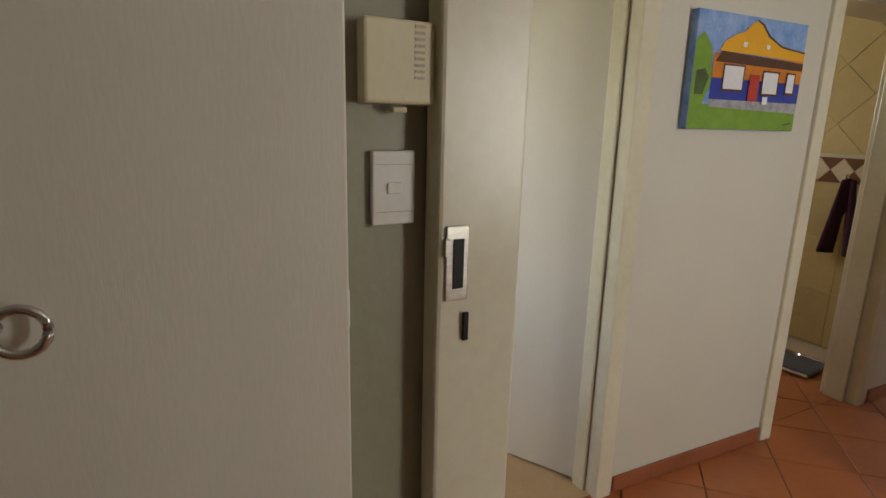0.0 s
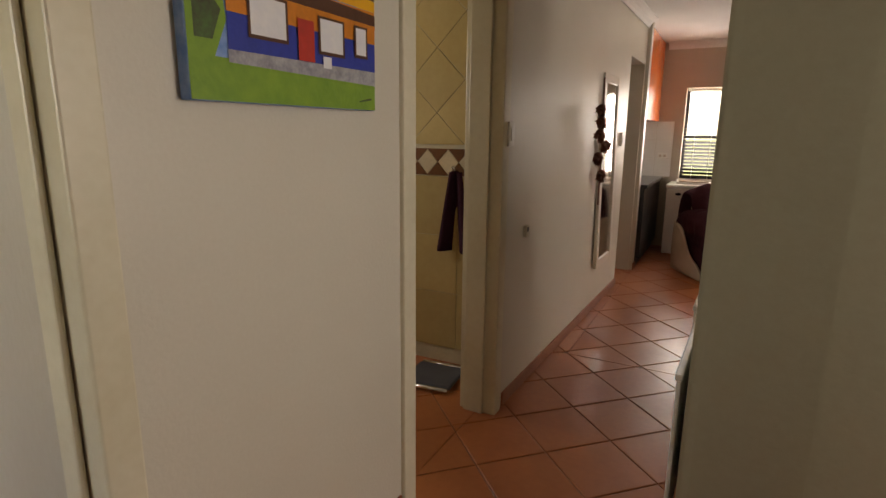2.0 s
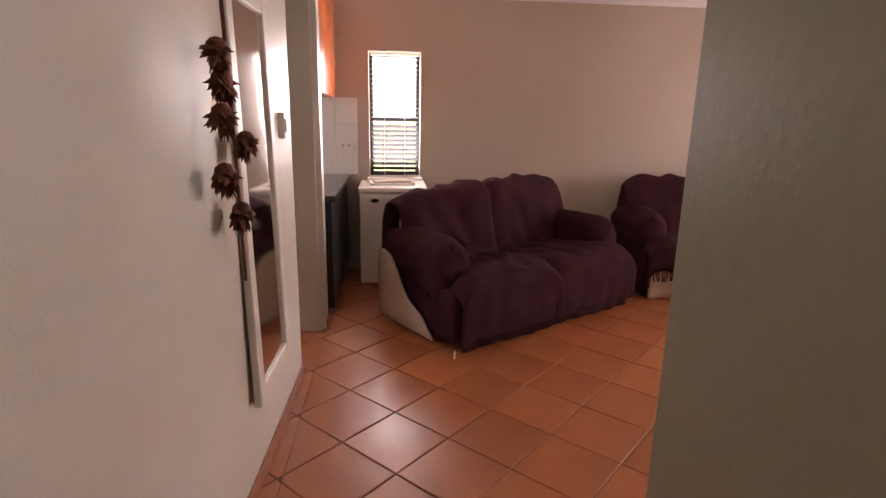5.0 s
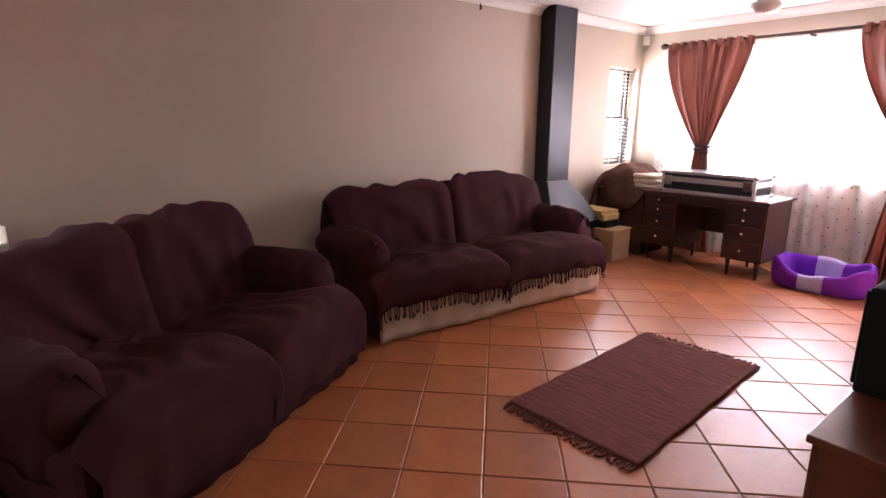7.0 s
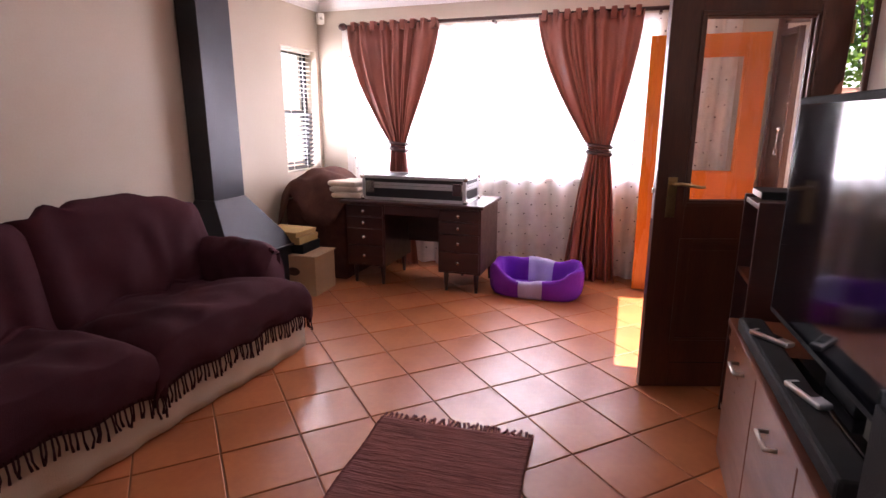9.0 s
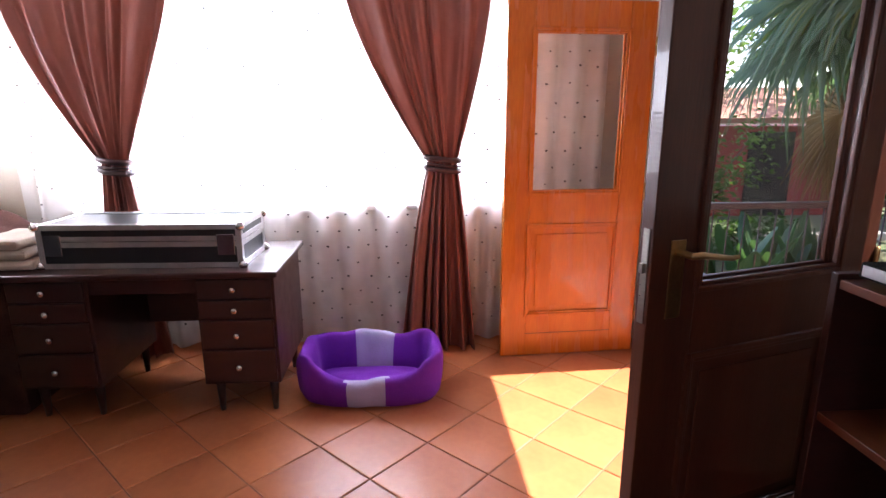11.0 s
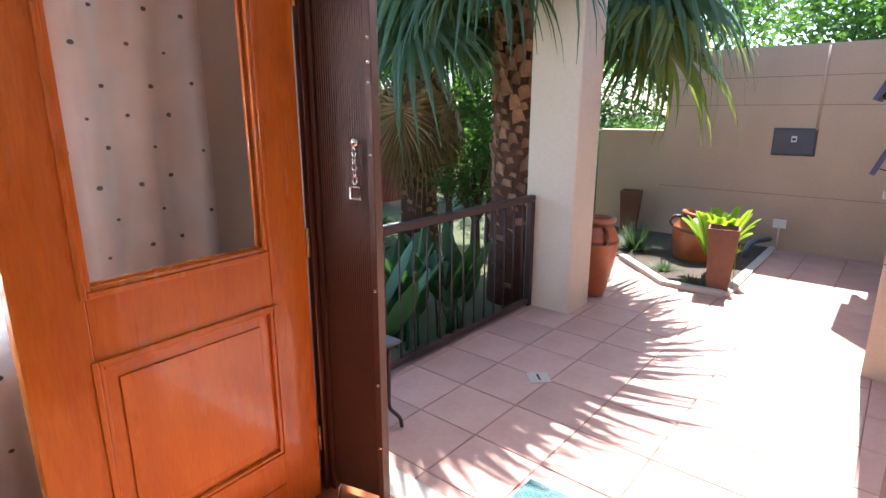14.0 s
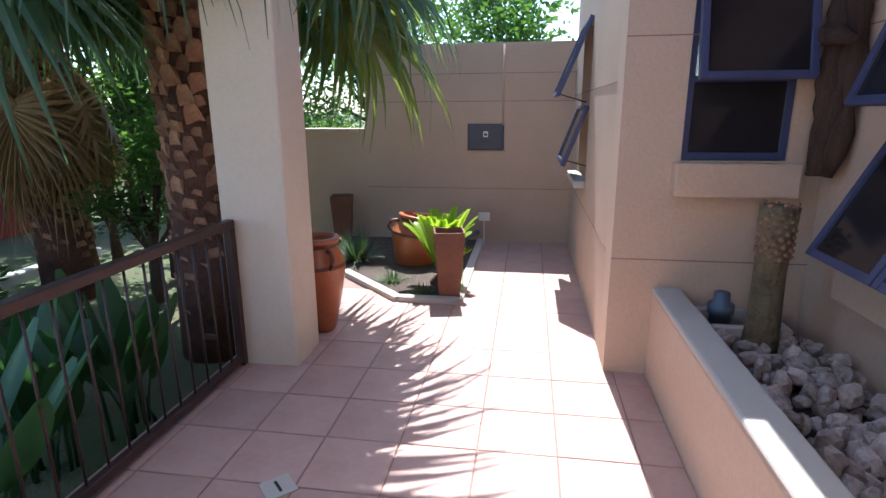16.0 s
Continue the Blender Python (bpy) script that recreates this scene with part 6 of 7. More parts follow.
def blades(name, x, y, z, n, length, spread, width, m, label, cat, seed, droop=0.5, seg=5):
    """A tuft of arching narrow leaves."""
    t = thing(name, x, y, z, label, cat)
    r = random.Random(seed)
    bm = bmesh.new()
    for k in range(n):
        a, L = r.uniform(0, math.tau), length * r.uniform(0.6, 1.1)
        lean = spread * r.uniform(0.2, 1.0)
        d = Vector((math.cos(a), math.sin(a), 0))
        side = Vector((-d.y, d.x, 0)) * width
        prev = None
        for i in range(seg + 1):
            q = i / seg
            p = d * (L * lean * q + 0.03) + Vector((0, 0, L * (1 - lean * 0.4) * q - droop * L * lean * q * q))
            wq = (1 - q) ** 0.7 if q > 0.3 else 0.75 + q
            cur = (bm.verts.new(p - side * wq), bm.verts.new(p + side * wq)) if i < seg else (bm.verts.new(p),)
            if prev:
                bm.faces.new((*prev, *cur[::-1]))
            prev = cur
    tagged(put("leaves", bm, m, t), kind="stuff")
    return t


blades("grass_tuft", -0.25, -6.12, -0.04, 280, 0.5, 0.9, 0.006, M_GRASS, "grey-green grass tuft in the plant bed", "plant", 1)
blades("grass_tuft", 0.35, -5.62, -0.04, 160, 0.2, 0.9, 0.005, M_GRASS, "low pale grass tuft by the kerb", "plant", 2)
blades("grass_tuft", 0.6, -5.3, -0.04, 110, 0.16, 0.9, 0.005, M_GRASS, "low pale grass tuft by the kerb", "plant", 3)


def pinnate(bm, base, az, L, rise, droop, leaf, n=26, wid=0.006):
    """A feather leaf: a curved rib with narrow leaflets on both sides."""
    d = Vector((math.cos(az), math.sin(az), 0))
    side = Vector((-d.y, d.x, 0))
    P = lambda q: base + d * L * q * math.cos(rise) + Vector((0, 0, L * q * math.sin(rise) - droop * L * q * q))
    tube(bm, [P(i / 6) for i in range(7)], [0.007 * (1 - i / 8) for i in range(7)], 5)
    for k in range(n):
        q = 0.15 + 0.85 * k / n
        o = P(q)
        t = (P(min(1, q + 0.05)) - P(q - 0.05)).normalized()
        ll = leaf * math.sin(math.pi * min(0.95, 0.2 + 0.75 * q)) ** 0.6
        for s in (-1, 1):
            tip = o + (side * s * 0.8 + t * 0.62 + Vector((0, 0, 0.22))).normalized() * ll
            w_ = t * wid
            bm.faces.new((bm.verts.new(o - w_), bm.verts.new(o + w_), bm.verts.new(tip)))


cy = thing("cycad", 0.34, -5.2, -0.03, "lime-green sunlit cycad in the plant bed", "plant")
rc_ = random.Random(5)
for k in range(30):
    bm = bmesh.new()
    pinnate(bm, Vector((0, 0, 0.1)), k * 2.4 + rc_.uniform(-0.2, 0.2), rc_.uniform(0.62, 0.78), radians(rc_.uniform(66, 86)), rc_.uniform(0.18, 0.4), 0.1, 58, 0.011)
    put("frond", bm, M_CYCAD, cy)
bm = bmesh.new()
lathe(bm, [(0.0, 0), (0.08, 0.0), (0.09, 0.05), (0.05, 0.1), (0.0, 0.11)], 14)
put("stem", bm, M_TRUNK, cy, True)
pp = thing("papyrus_shoot", 0.6, -4.98, -0.03, "thin green shoot with a small leaf fan", "plant")
bm = bmesh.new()
tube(bm, [(0, 0, 0), (0.01, 0, 0.2), (0, 0, 0.36)], 0.004, 5)
for k in range(7):
    a = -0.9 + k * 0.3
    bm.faces.new([bm.verts.new(p) for p in ((0, -0.006, 0.35), (0, 0.006, 0.35), (0.01, math.sin(a) * 0.1, 0.35 + math.cos(a) * 0.1))])
put("stem", bm, M_CYCAD, pp)
sg = thing("white_garden_sign", -1.08, -4.95, -0.02, "small white rectangular garden sign on a stake", "sign")
block("stake", (-0.008, 0.008, -0.008, 0.008, 0, 0.3), M_ALU, sg, 0.001)
block("plate", (-0.008, 0.006, -0.06, 0.06, 0.28, 0.37), M_WHITE, sg, 0.003)
pipe = thing("irrigation_pipe", -1.0, -5.1, -0.02, "dark irrigation pipe with a bent elbow", "pipe")
bm = bmesh.new()
tube(bm, smooth_path([(0.35, -0.05, 0), (0.33, -0.04, 0.12), (0.2, 0.0, 0.17), (0.05, 0.04, 0.16), (-0.1, 0.08, 0.15)], 4), 0.028, 10)
put("bend", bm, M_PVC, pipe, True)
mb = thing("meter_box", -1.28, -4.96, 1.13, "dark grey meter box on the garden wall", "meter box", rz=90)
block("door", (-0.18, 0.18, -0.03, 0, -0.125, 0.125), M_METER, mb, 0.006)
block("rim", (-0.195, 0.195, -0.012, 0, -0.14, 0.14), M_METER, mb, 0.004)
block("notice", (-0.025, 0.025, -0.0325, -0.0302, 0.0, 0.06), M_WHITE, mb, 0.001)
block("notice_bar", (-0.015, 0.015, -0.0335, -0.0327, 0.015, 0.04), M_CASE, mb, 0)
bm = bmesh.new()
tube(bm, [(-1.27, -4.78, 1.25), (-1.27, -4.78, 2.06)], 0.012, 8)
tagged(put("trim_conduit", bm, M_PLASTER, smooth=True), kind="structure")


# ---- palms ----
def fan_leaf(seed, n=38, R=0.86, dry=False):
    """A fan leaf on its stalk: folded strips joined to half their length, then split into hanging fingers; stalk from the origin along +x."""
    r = random.Random(seed)
    bm = bmesh.new()
    L = 0.7
    tube(bm, [(0, 0, 0), (L * 0.5, 0, 0.02), (L, 0, 0)], [0.022, 0.014, 0.01], 6)
    for k in range(n):
        a = radians(-122 + 244 * k / (n - 1)) + r.uniform(-0.015, 0.015)
        len_ = R * (0.72 + 0.28 * math.cos(a * 0.6)) * r.uniform(0.85, 1.1)
        dr = r.uniform(0.02, 0.2) if dry else r.uniform(0.45, 0.95)
        d, s = Vector((math.cos(a), math.sin(a), 0)), Vector((-math.sin(a), math.cos(a), 0))
        prev = None
        for i in range(8):
            q = i / 7
            g = max(0, q - 0.3)
            c = Vector((L, 0, 0)) + d * len_ * (q - 0.62 * dr * g ** 2) + Vector((0, 0, 0.05 * math.sin(abs(a)) - 0.1 * q * q - len_ * dr * 1.1 * g ** 1.7))
            c += s * 0.03 * g * math.sin(k * 1.9 + seed)
            wd = 0.024 * min(q, 0.42) / 0.42 + 0.002 if q < 0.45 else 0.026 * (1 - (q - 0.45) / 0.55) ** 1.25 + 0.0015
            cur = [bm.verts.new(c - s * wd + Vector((0, 0, -wd * 0.5))), bm.verts.new(c + Vector((0, 0, wd * 0.4))), bm.verts.new(c + s * wd + Vector((0, 0, -wd * 0.5)))]
            if prev:
                bm.faces.new((prev[0], prev[1], cur[1], cur[0])), bm.faces.new((prev[1], prev[2], cur[2], cur[1]))
            prev = cur
    bmesh.ops.recalc_face_normals(bm, faces=bm.faces)
    me = bpy.data.meshes.new("frond")
    bm.to_mesh(me)
    bm.free()
    return me


fans = []
for k in range(5):
    me = fan_leaf(k)
    me.materials.append(M_FROND)
    fans.append(me)
fan_y = fan_leaf(9)
fan_y.materials.append(M_FRONDY)
fan_d = [fan_leaf(20 + k, 30, 0.95, True) for k in range(2)]
for me in fan_d:
    me.materials.append(M_DRY)


def palm(x, y, trunk_h, r0, label, seed, n_green, n_dry, spread=1.0, lowest=-48, low_fronds=()):
    p = thing("fan_palm", x, y, G - 0.05, label, "palm tree")
    r = random.Random(seed)
    bm = bmesh.new()
    tube(bm, [(0, 0, 0), (0.02, 0, trunk_h * 0.3), (0.0, 0.02, trunk_h * 0.7), (0, 0, trunk_h)], [r0 * 1.15, r0, r0 * 0.9, r0 * 0.8], 20)
    put("trunk", bm, M_TRUNK, p, True)
    stub = bmesh.new()
    v = [stub.verts.new(q) for q in ((0, -0.06, -0.06), (0, 0.06, -0.06), (0, 0.045, 0.05), (0, -0.045, 0.05), (0.05, -0.05, 0.025), (0.055, 0.046, 0.018), (0.062, 0.03, 0.062), (0.06, -0.026, 0.07))]
    for q in ((0, 1, 5, 4), (1, 2, 6, 5), (2, 3, 7, 6), (3, 0, 4, 7), (4, 5, 6, 7)):
        stub.faces.new([v[i] for i in q])
    bmesh.ops.recalc_face_normals(stub, faces=stub.faces)
    me = bpy.data.meshes.new("leaf_base")
    stub.to_mesh(me)
    stub.free()
    me.materials.append(M_STUB)
    nst = int(trunk_h / 0.0094)
    for k in range(nst):
        a, z = k * 2.39996 + r.uniform(-0.15, 0.15), 0.1 + (trunk_h - 0.12) * k / nst
        ob = new("leaf_base", me)
        ob.parent = p
        s = r.uniform(0.6, 1.05)
        ob.matrix_local = pose(math.cos(a) * r0 * 0.88, math.sin(a) * r0 * 0.88, z, r.uniform(-18, 18), r.uniform(-25, 20), math.degrees(a)) @ Matrix.Diagonal((s, s, s, 1))
    for k in range(n_green + n_dry):
        dry = k >= n_green
        el = r.uniform(-88, -62) if dry else 78 - (78 - lowest) * (k / n_green) ** 0.8 + r.uniform(-8, 8)
        az = math.degrees(k * 2.39996) + r.uniform(-12, 12)
        if not dry and abs((az - 53 + 180) % 360 - 180) < 30 and el < 30:
            el += 50
        ob = new("dry_frond" if dry else "frond", r.choice(fan_d) if dry else (fan_y if k % 7 == 6 else r.choice(fans)))
        ob.parent = p
        s = r.uniform(0.85, 1.15) * spread
        ob.matrix_local = pose(0, 0, trunk_h - (0.12 if dry else 0.02), 0, 0, az) @ pose(r0 * 0.4, 0, 0, r.uniform(-25, 25), -el, 0) @ Matrix.Diagonal((s, s * (0.5 if dry else 1), s, 1))
    for az, el, s, me in low_fronds:
        ob = new("frond", me)
        ob.parent = p
        ob.matrix_local = pose(0, 0, trunk_h - 0.05, 0, 0, az) @ pose(r0 * 0.4, 0, 0, r.uniform(-20, 20), -el, 0) @ Matrix.Diagonal((s, s, s, 1))
    return p


palm(1.26, -6.68, 2.62, 0.22, "fan palm with a shaggy scaled trunk and green fronds", 3, 50, 0, 1.25, -16,
     ((112, 16, 1.4, fans[0]), (135, 2, 1.35, fan_y), (92, 26, 1.4, fans[2]), (72, 32, 1.3, fans[3]), (-25, 4, 1.3, fans[1]), (28, 6, 1.2, fans[4]), (55, 40, 1.35, fans[0])))
palm(0.35, -8.7, 2.55, 0.22, "fan palm with a hanging skirt of dry fronds", 8, 30, 34, 1.05, -20)


def broad_leaf(bm, base, az, L, lean, wid, stalk=0.4):
    """A paddle leaf on a stalk, folded along its rib."""
    d = Vector((math.cos(az), math.sin(az), 0))
    s = Vector((-d.y, d.x, 0))
    P = lambda q: base + d * (lean * L * q ** 1.5) + Vector((0, 0, L * q * (1 - 0.25 * lean * q)))
    tube(bm, [P(0), P(stalk * 0.5), P(stalk)], [0.012, 0.009, 0.007], 5)
    prev = None
    for i in range(8):
        q = stalk + (1 - stalk) * i / 7
        w_ = wid * math.sin(math.pi * (0.06 + 0.9 * i / 7)) ** 0.7
        up = (P(min(1, q + 0.02)) - P(q - 0.02)).normalized().cross(s) * -1
        cur = [bm.verts.new(P(q) - s * w_ + up * w_ * 0.35), bm.verts.new(P(q)), bm.verts.new(P(q) + s * w_ + up * w_ * 0.35)]
        if prev:
            bm.faces.new((prev[0], prev[1], cur[1], cur[0])), bm.faces.new((prev[1], prev[2], cur[2], cur[1]))
        prev = cur


rb = random.Random(13)
for cx, cy_ in ((2.3, -6.6), (2.75, -6.75), (3.2, -6.55), (3.7, -6.8), (2.5, -7.2), (4.2, -6.7)):
    c = thing("strelitzia_clump", cx, cy_, G - 0.05, "clump of broad dark green paddle leaves behind the railing", "plant", group="paddle-leaved plants by the railing")
    for k in range(13):
        bm = bmesh.new()
        broad_leaf(bm, Vector((rb.uniform(-0.12, 0.12), rb.uniform(-0.12, 0.12), 0)), rb.uniform(0, math.tau), rb.uniform(0.55, 1.0), rb.uniform(0.15, 0.65), rb.uniform(0.06, 0.095))
        put("leaf", bm, M_STREL, c, True)


def leafy(name, x, y, z, rx_, rz_, n, size, m, label, cat, seed, trunk=0.0, group=""):
    """A shrub or tree: tapered stem with limbs and a crown of many small leaves in uneven clumps."""
    t = thing(name, x, y, z, label, cat, group=group)
    r = random.Random(seed)
    bm = bmesh.new()
    if trunk:
        tube(bm, [(0, 0, 0), (0.03, 0.02, trunk * 0.6), (0, 0, trunk + rz_ * 0.5)], [0.05 + 0.03 * trunk, 0.04 + 0.02 * trunk, 0.02], 8)
    cl = [Vector((r.gauss(0, 0.45) * rx_, r.gauss(0, 0.45) * rx_, trunk + rz_ * (1 + r.uniform(-0.75, 0.75)))) for _ in range(max(8, n // 160))]
    for c in cl:
        tube(bm, [(0, 0, max(0.02, trunk * 0.7)), c * 0.6 + Vector((0, 0, trunk * 0.35)), c], [0.02 + 0.01 * trunk, 0.014, 0.005], 5)
    put("stem", bm, M_BARK, t, True)
    bm = bmesh.new()
    for k in range(n):
        c = r.choice(cl)
        p = c + Vector((r.gauss(0, 1), r.gauss(0, 1), r.gauss(0, 0.8))) * rx_ * 0.2
        d = Vector((r.uniform(-1, 1), r.uniform(-1, 1), r.uniform(-0.5, 0.8))).normalized()
        s = d.orthogonal().normalized()
        L = size * r.uniform(0.6, 1.3)
        bm.faces.new([bm.verts.new(q) for q in (p, p + d * L * 0.5 + s * L * 0.24, p + d * L, p + d * L * 0.5 - s * L * 0.24)])
    tagged(put("leaves", bm, m, t), kind="stuff")
    return t


leafy("shrub", -0.2, -8.0, G, 0.5, 0.45, 1800, 0.07, M_BUSH, "fine-leaved green shrub in the garden", "shrub", 1, 0.75)
leafy("shrub", 1.5, -8.6, G, 0.4, 0.3, 900, 0.08, M_BUSH, "low leafy shrub in the garden", "shrub", 2)
leafy("shrub", 2.6, -8.8, G, 0.45, 0.3, 900, 0.09, M_CYCAD, "low yellow-green shrub in the garden", "shrub", 3)
leafy("shrub", -0.6, -9.0, G, 0.7, 0.9, 2400, 0.08, M_TREE, "tall leafy shrub in the garden", "shrub", 4, 0.5)
leafy("shrub", 0.5, -7.7, G, 0.5, 0.5, 2400, 0.06, M_BUSH, "fine-leaved green shrub in the garden", "shrub", 31, 0.6)
leafy("shrub", 1.9, -9.6, G, 0.8, 0.7, 3500, 0.09, M_TREE, "tall leafy shrub in the garden", "shrub", 32, 0.3)
leafy("shrub", -3.2, -10.4, G, 1.0, 1.1, 4500, 0.1, M_TREE, "tall leafy shrub in the garden", "shrub", 33, 0.4)
leafy("hedge", -3.2, -7.2, G, 0.8, 0.8, 9000, 0.08, M_TREE, "clipped green hedge behind the low wall", "hedge", 5, 0, "hedges")
leafy("hedge", -4.6, -8.9, G, 1.3, 1.0, 9000, 0.1, M_TREE, "clipped green hedge behind the low wall", "hedge", 15, 0, "hedges")
leafy("tree", -6.5, -7.6, G, 2.2, 1.8, 6000, 0.16, M_TREE, "broad green tree beyond the garden wall", "tree", 6, 1.9, "trees beyond the wall")
leafy("tree", -10.0, -5.2, G, 2.0, 1.5, 4500, 0.18, M_TREE, "broad green tree beyond the garden wall", "tree", 7, 2.5, "trees beyond the wall")
leafy("tree", -3.5, -11.0, G, 2.4, 2.0, 6000, 0.16, M_TREE, "broad green tree beyond the garden wall", "tree", 8, 1.8, "trees beyond the wall")
leafy("tree", 1.0, -13.5, G, 2.4, 1.9, 5000, 0.17, M_TREE, "broad green tree behind the shed", "tree", 9, 2.0, "trees beyond the wall")

# red shed and boundary across the garden
shed = tagged(new("garden_shed"), "red painted shed with a low clay roof", "shed")
shed.matrix_world = pose(-1.8, -11.6, G - 0.05)
block("wall", (-0.6, 3.6, -1.6, 0, 0, 1.55), M_REDW, shed, 0.01)
block("door", (0.9, 1.7, 0.001, 0.04, 0, 1.45), M_DARKGL_SHADE, shed, 0.005)
bm = bmesh.new()
v = [bm.verts.new(p) for p in ((-0.9, 0.5, 1.6), (3.9, 0.5, 1.6), (3.9, -1.0, 2.15), (-0.9, -1.0, 2.15), (-0.9, 0.5, 1.68), (3.9, 0.5, 1.68), (3.9, -1.0, 2.23), (-0.9, -1.0, 2.23))]
for q in ((0, 1, 2, 3), (4, 7, 6, 5), (0, 4, 5, 1), (1, 5, 6, 2), (2, 6, 7, 3), (3, 7, 4, 0)):
    bm.faces.new([v[i] for i in q])
put("roof", bm, M_ROOF, shed)
for x in (-0.8, 3.75):
    block("post", (x, x + 0.1, 0.3, 0.4, 0, 1.6), M_CONC, shed, 0.01)
wall("wall_boundary", 26, 0.2, G - 0.05, 1.6, M_PLASTER, pose(-8, -14.5, 0, 0, 0, 0))
wall("wall_boundary_side", 14, 0.2, G - 0.05, 1.7, M_PLASTER, pose(14, -0.5, 0, 0, 0, -90))
tagged(block("garden_kerb", (-1.0, 4.0, -9.7, -9.55, G - 0.08, G + 0.06), M_CONC, bevel=0.02), kind="structure")

# blue car beyond the gate gap
car = thing("parked_car", -4.9, -9.1, G - 0.04, "bright blue hatchback parked beyond the garden", "car", rz=62)
bm = bmesh.new()
sec = [(-1.9, 0.3), (-1.95, 0.62), (-1.75, 0.82), (-1.5, 0.95), (-1.05, 1.38), (0.35, 1.42), (0.95, 0.98), (1.75, 0.84), (1.95, 0.6), (1.92, 0.3)]
vs = []
for yy, k in ((-0.8, 0.0), (0.8, 0.0)):
    vs.append([bm.verts.new((px_, yy * (0.82 if z > 1.1 else 1.0), z)) for px_, z in sec])
for i in range(len(sec)):
    j = (i + 1) % len(sec)
    bm.faces.new((vs[0][i], vs[0][j], vs[1][j], vs[1][i]))
bm.faces.new(vs[0]), bm.faces.new(vs[1])
put("body", bm, M_CAR, car, bevel=0.05)
for s in (-1, 1):
    bm = bmesh.new()
    bm.faces.new([bm.verts.new(p) for p in ((-1.3, s * 0.8, 1.0), (0.75, s * 0.8, 1.0), (0.3, s * 0.668, 1.36), (-1.0, s * 0.668, 1.34))])
    put("side_window", bm, M_DARKGL_SHADE, car)
    for x in (-1.2, 1.2):
        w_ = new("wheel")
        w_.parent = car
        w_.matrix_local = pose(x, s * 0.72, 0.32, 90, 0, 0)
        bm = bmesh.new()
        lathe(bm, [(0.19, -0.1), (0.31, -0.1), (0.32, 0.0), (0.31, 0.1), (0.19, 0.1), (0.19, -0.1)], 24)
        put("tyre", bm, M_RUBBER, w_, True)
        bm = bmesh.new()
        lathe(bm, [(0.0, -0.09), (0.19, -0.08), (0.19, 0.08), (0.0, 0.09)], 20)
        put("rim", bm, M_ALU, w_, True)


# ==== floors and paving, piece by piece ====
def clip_rect(poly, x0, x1, y0, y1):
    """The part of a flat polygon that lies in a rectangle."""
    for ax, lim, sgn in ((0, x0, 1), (0, x1, -1), (1, y0, 1), (1, y1, -1)):
        out = []
        for i, p in enumerate(poly):
            q = poly[(i + 1) % len(poly)]
            dp_, dq = (p[ax] - lim) * sgn, (q[ax] - lim) * sgn
            if dp_ >= 0:
                out.append(p)
            if dp_ * dq < 0:
                t = dp_ / (dp_ - dq)
                out.append((p[0] + (q[0] - p[0]) * t, p[1] + (q[1] - p[1]) * t))
        poly = out
        if len(poly) < 3:
            return []
    return poly


def tile_mesh(bm, poly, z, h=0.006, inset=0.004):
    """A tile with softened upper edges on the polygon."""
    c = (sum(p[0] for p in poly) / len(poly), sum(p[1] for p in poly) / len(poly))
    lo = [bm.verts.new((*p, z - 0.004)) for p in poly]
    mid = [bm.verts.new((*p, z + h - 0.0025)) for p in poly]
    top = [bm.verts.new((p[0] + (c[0] - p[0]) * inset / 0.17, p[1] + (c[1] - p[1]) * inset / 0.17, z + h)) for p in poly]
    for a, b in ((lo, mid), (mid, top)):
        for i in range(len(poly)):
            j = (i + 1) % len(poly)
            bm.faces.new((a[i], a[j], b[j], b[i]))
    bm.faces.new(top)


def area(p):
    return abs(sum(p[i][0] * p[(i + 1) % len(p)][1] - p[(i + 1) % len(p)][0] * p[i][1] for i in range(len(p)))) / 2


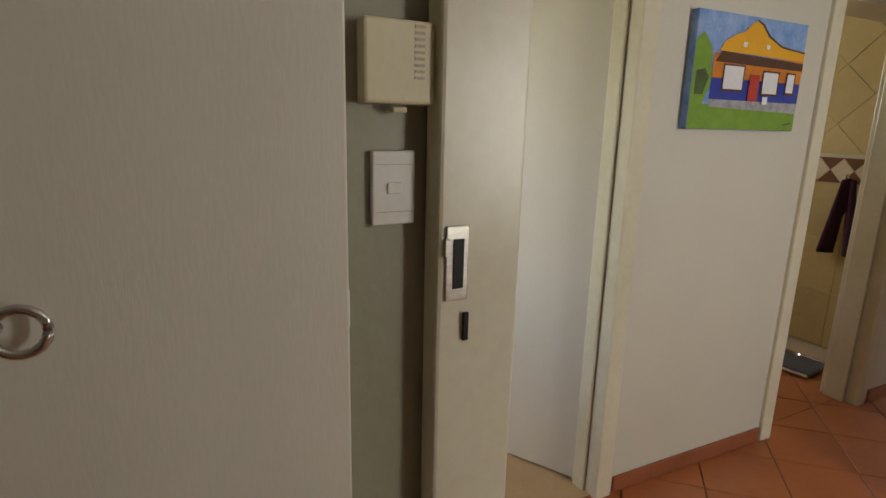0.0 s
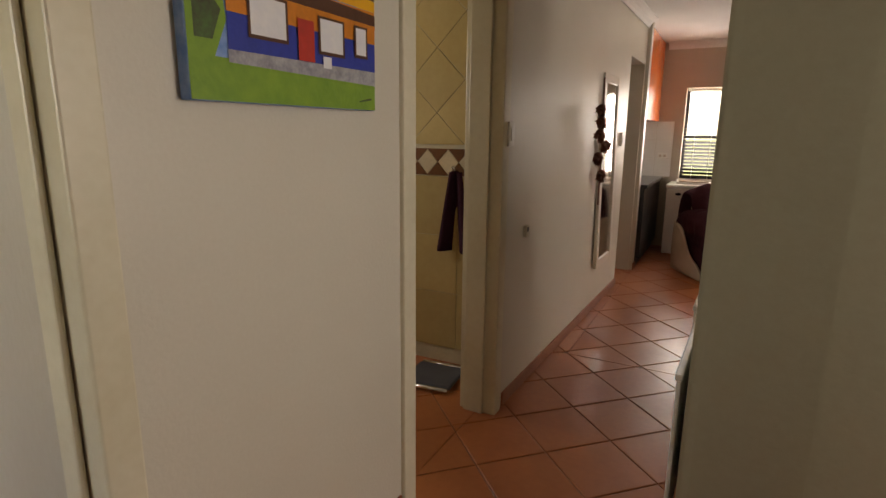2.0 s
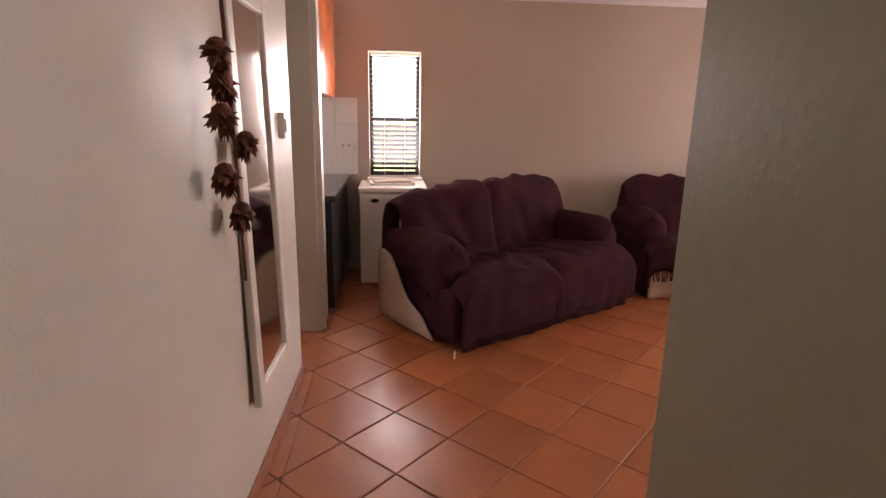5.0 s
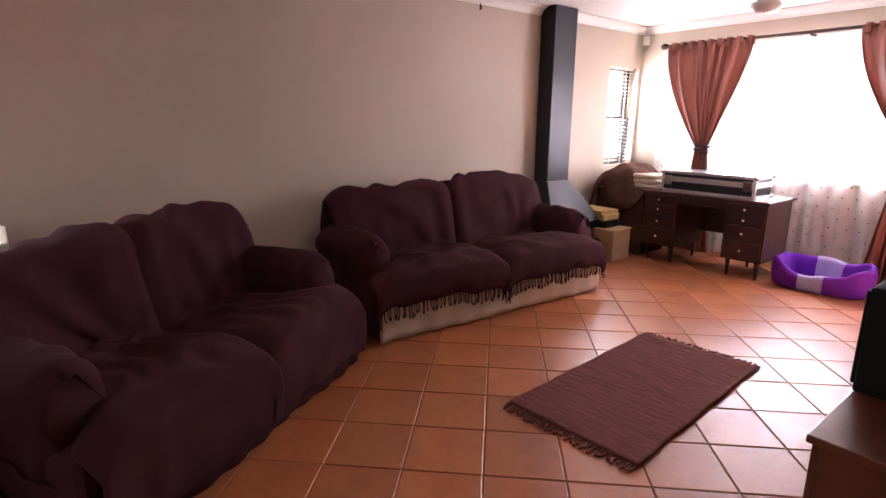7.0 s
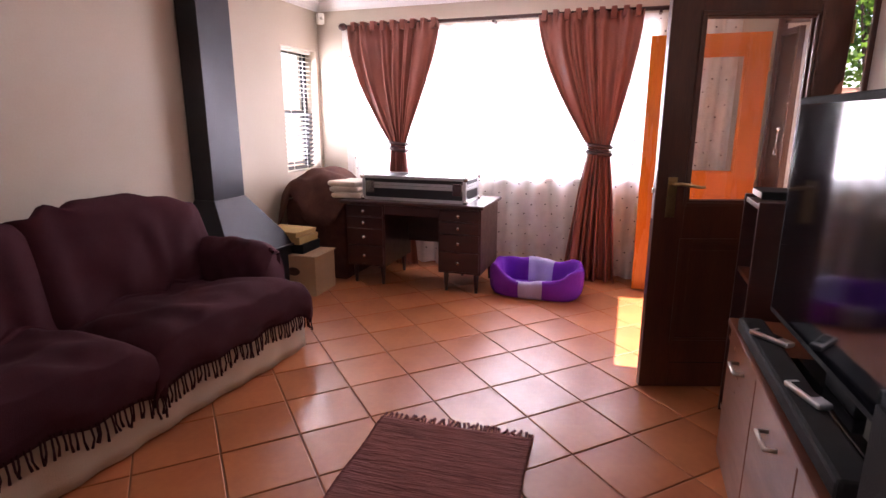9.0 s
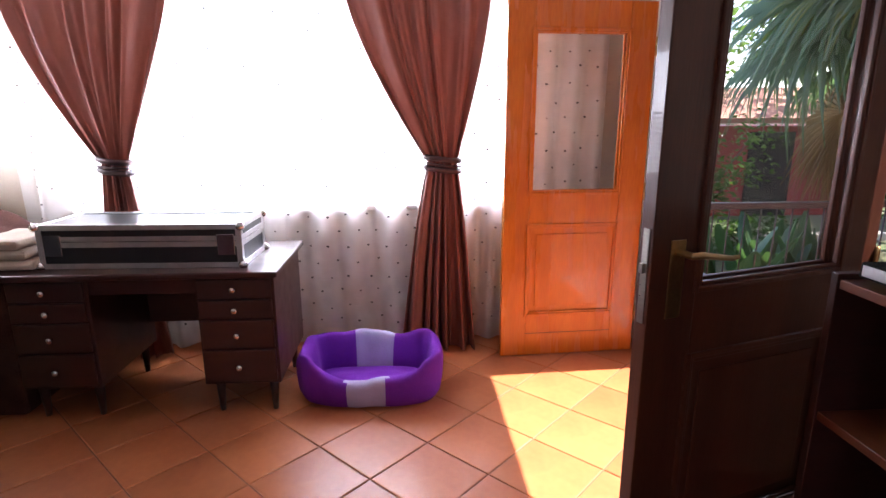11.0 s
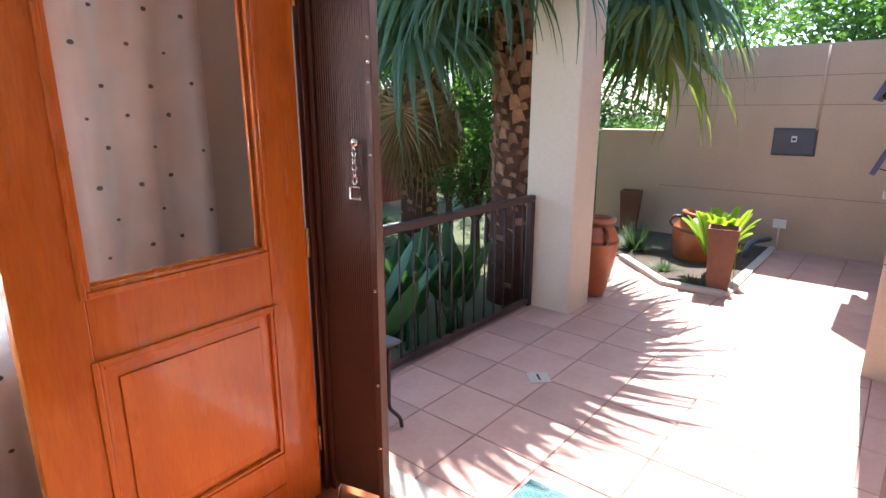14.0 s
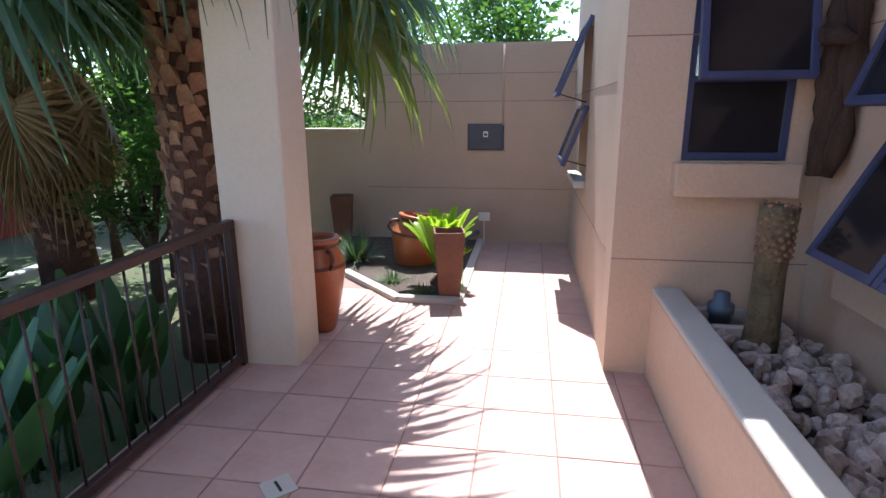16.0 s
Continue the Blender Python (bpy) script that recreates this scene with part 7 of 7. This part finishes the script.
def lay(floor_ob, rect, pitch, origin, turn, joint, m_tile, m_cut, z, keep=None, rest="cut_tiles", holes=()):
    """Tiles on a turned grid over a rectangle: whole ones as pieces where keep says so, the rest in one part."""
    a = radians(turn)
    ux, uy = Vector((math.cos(a), math.sin(a))), Vector((-math.sin(a), math.cos(a)))
    hlf = (pitch - joint) / 2
    base = [tuple(ux * i * hlf + uy * k * hlf) for i, k in ((-1, -1), (1, -1), (1, 1), (-1, 1))]
    one = bmesh.new()
    tile_mesh(one, base, 0)
    me = bpy.data.meshes.new("tile")
    bmesh.ops.recalc_face_normals(one, faces=one.faces)
    one.to_mesh(me)
    one.free()
    me.materials.append(m_tile)
    cut = bmesh.new()
    n = int(14 / pitch)
    rr = random.Random(7)
    for i in range(-n, n):
        for k in range(-n, n):
            c = Vector(origin) + ux * (i + 0.5) * pitch + uy * (k + 0.5) * pitch
            if not (rect[0] - 0.3 < c.x < rect[1] + 0.3 and rect[2] - 0.3 < c.y < rect[3] + 0.3):
                continue
            if any(h[0] < c.x < h[1] and h[2] < c.y < h[3] for h in holes):
                continue
            poly = [(c.x + p[0], c.y + p[1]) for p in base]
            got = clip_rect(poly, *rect)
            if not got or area(got) < 0.0008:
                continue
            if keep and len(got) == 4 and area(got) > 0.999 * area(poly) and keep(c.x, c.y):
                ob = new("tile", me)
                ob.parent = floor_ob
                ob.matrix_local = pose(c.x, c.y, z + rr.uniform(-0.0006, 0.0006), rr.uniform(-0.12, 0.12), rr.uniform(-0.12, 0.12), 0)
            else:
                tile_mesh(cut, got, z)
    if len(cut.faces):
        tagged(put(rest, cut, m_cut, floor_ob), "terracotta floor tiles", kind="stuff")
    else:
        cut.free()


def slab(name, rect, z, m):
    bm = bmesh.new()
    cuboid(bm, *rect, z - 0.15, z)
    return tagged(put(name, bm, m), kind="structure")


floor_l = slab("floor_sitting_room", (4.05, 8.5, -6.1, 1.1), -0.004, M_GROUT)
lay(floor_l, (4.16, 8.28, -5.87, 1.1), 0.34, (5.87, -1.04), 45, 0.0055, M_TILE, M_TILE_W, -0.005, keep=lambda x, y: True)
floor_h = slab("floor_hall", (-1.9, 4.05, -1.75, 1.26), -0.004, M_GROUT)
lay(floor_h, (-1.75, 4.157, -1.7, 1.32), 0.34, (5.87, -1.04), 45, 0.0055, M_TILE, M_TILE_W, -0.005)
floor_b = slab("floor_back_rooms", (-1.9, 8.5, 1.101, 4.2), -0.0045, M_GROUT)
lay(floor_b, (1.5, 8.28, 1.322, 4.1), 0.34, (5.87, -1.04), 45, 0.0055, M_TILE, M_TILE_W, -0.005)
lay(floor_b, (4.157, 8.28, 1.102, 1.32), 0.34, (5.87, -1.04), 45, 0.0055, M_TILE, M_TILE_W, -0.005, rest="cut_tiles_edge")
carpet = slab("floor_bedroom", (-0.9, 1.49, 1.3, 3.4), 0.004, M_CARD)
patio = slab("patio", (-1.28, 4.04, -6.2, -3.7), -0.012, M_PGROUT)
patio.data.materials[0] = M_PGROUT
lay(patio, (-1.278, 4.03, -6.2, -3.832), 0.34, (2.935, -5.02), 0, 0.006, M_PTILE, M_PTILE, -0.012, keep=lambda x, y: True, rest="cut_paving", holes=((-1.28, 0.62, -6.3, -5.0),))
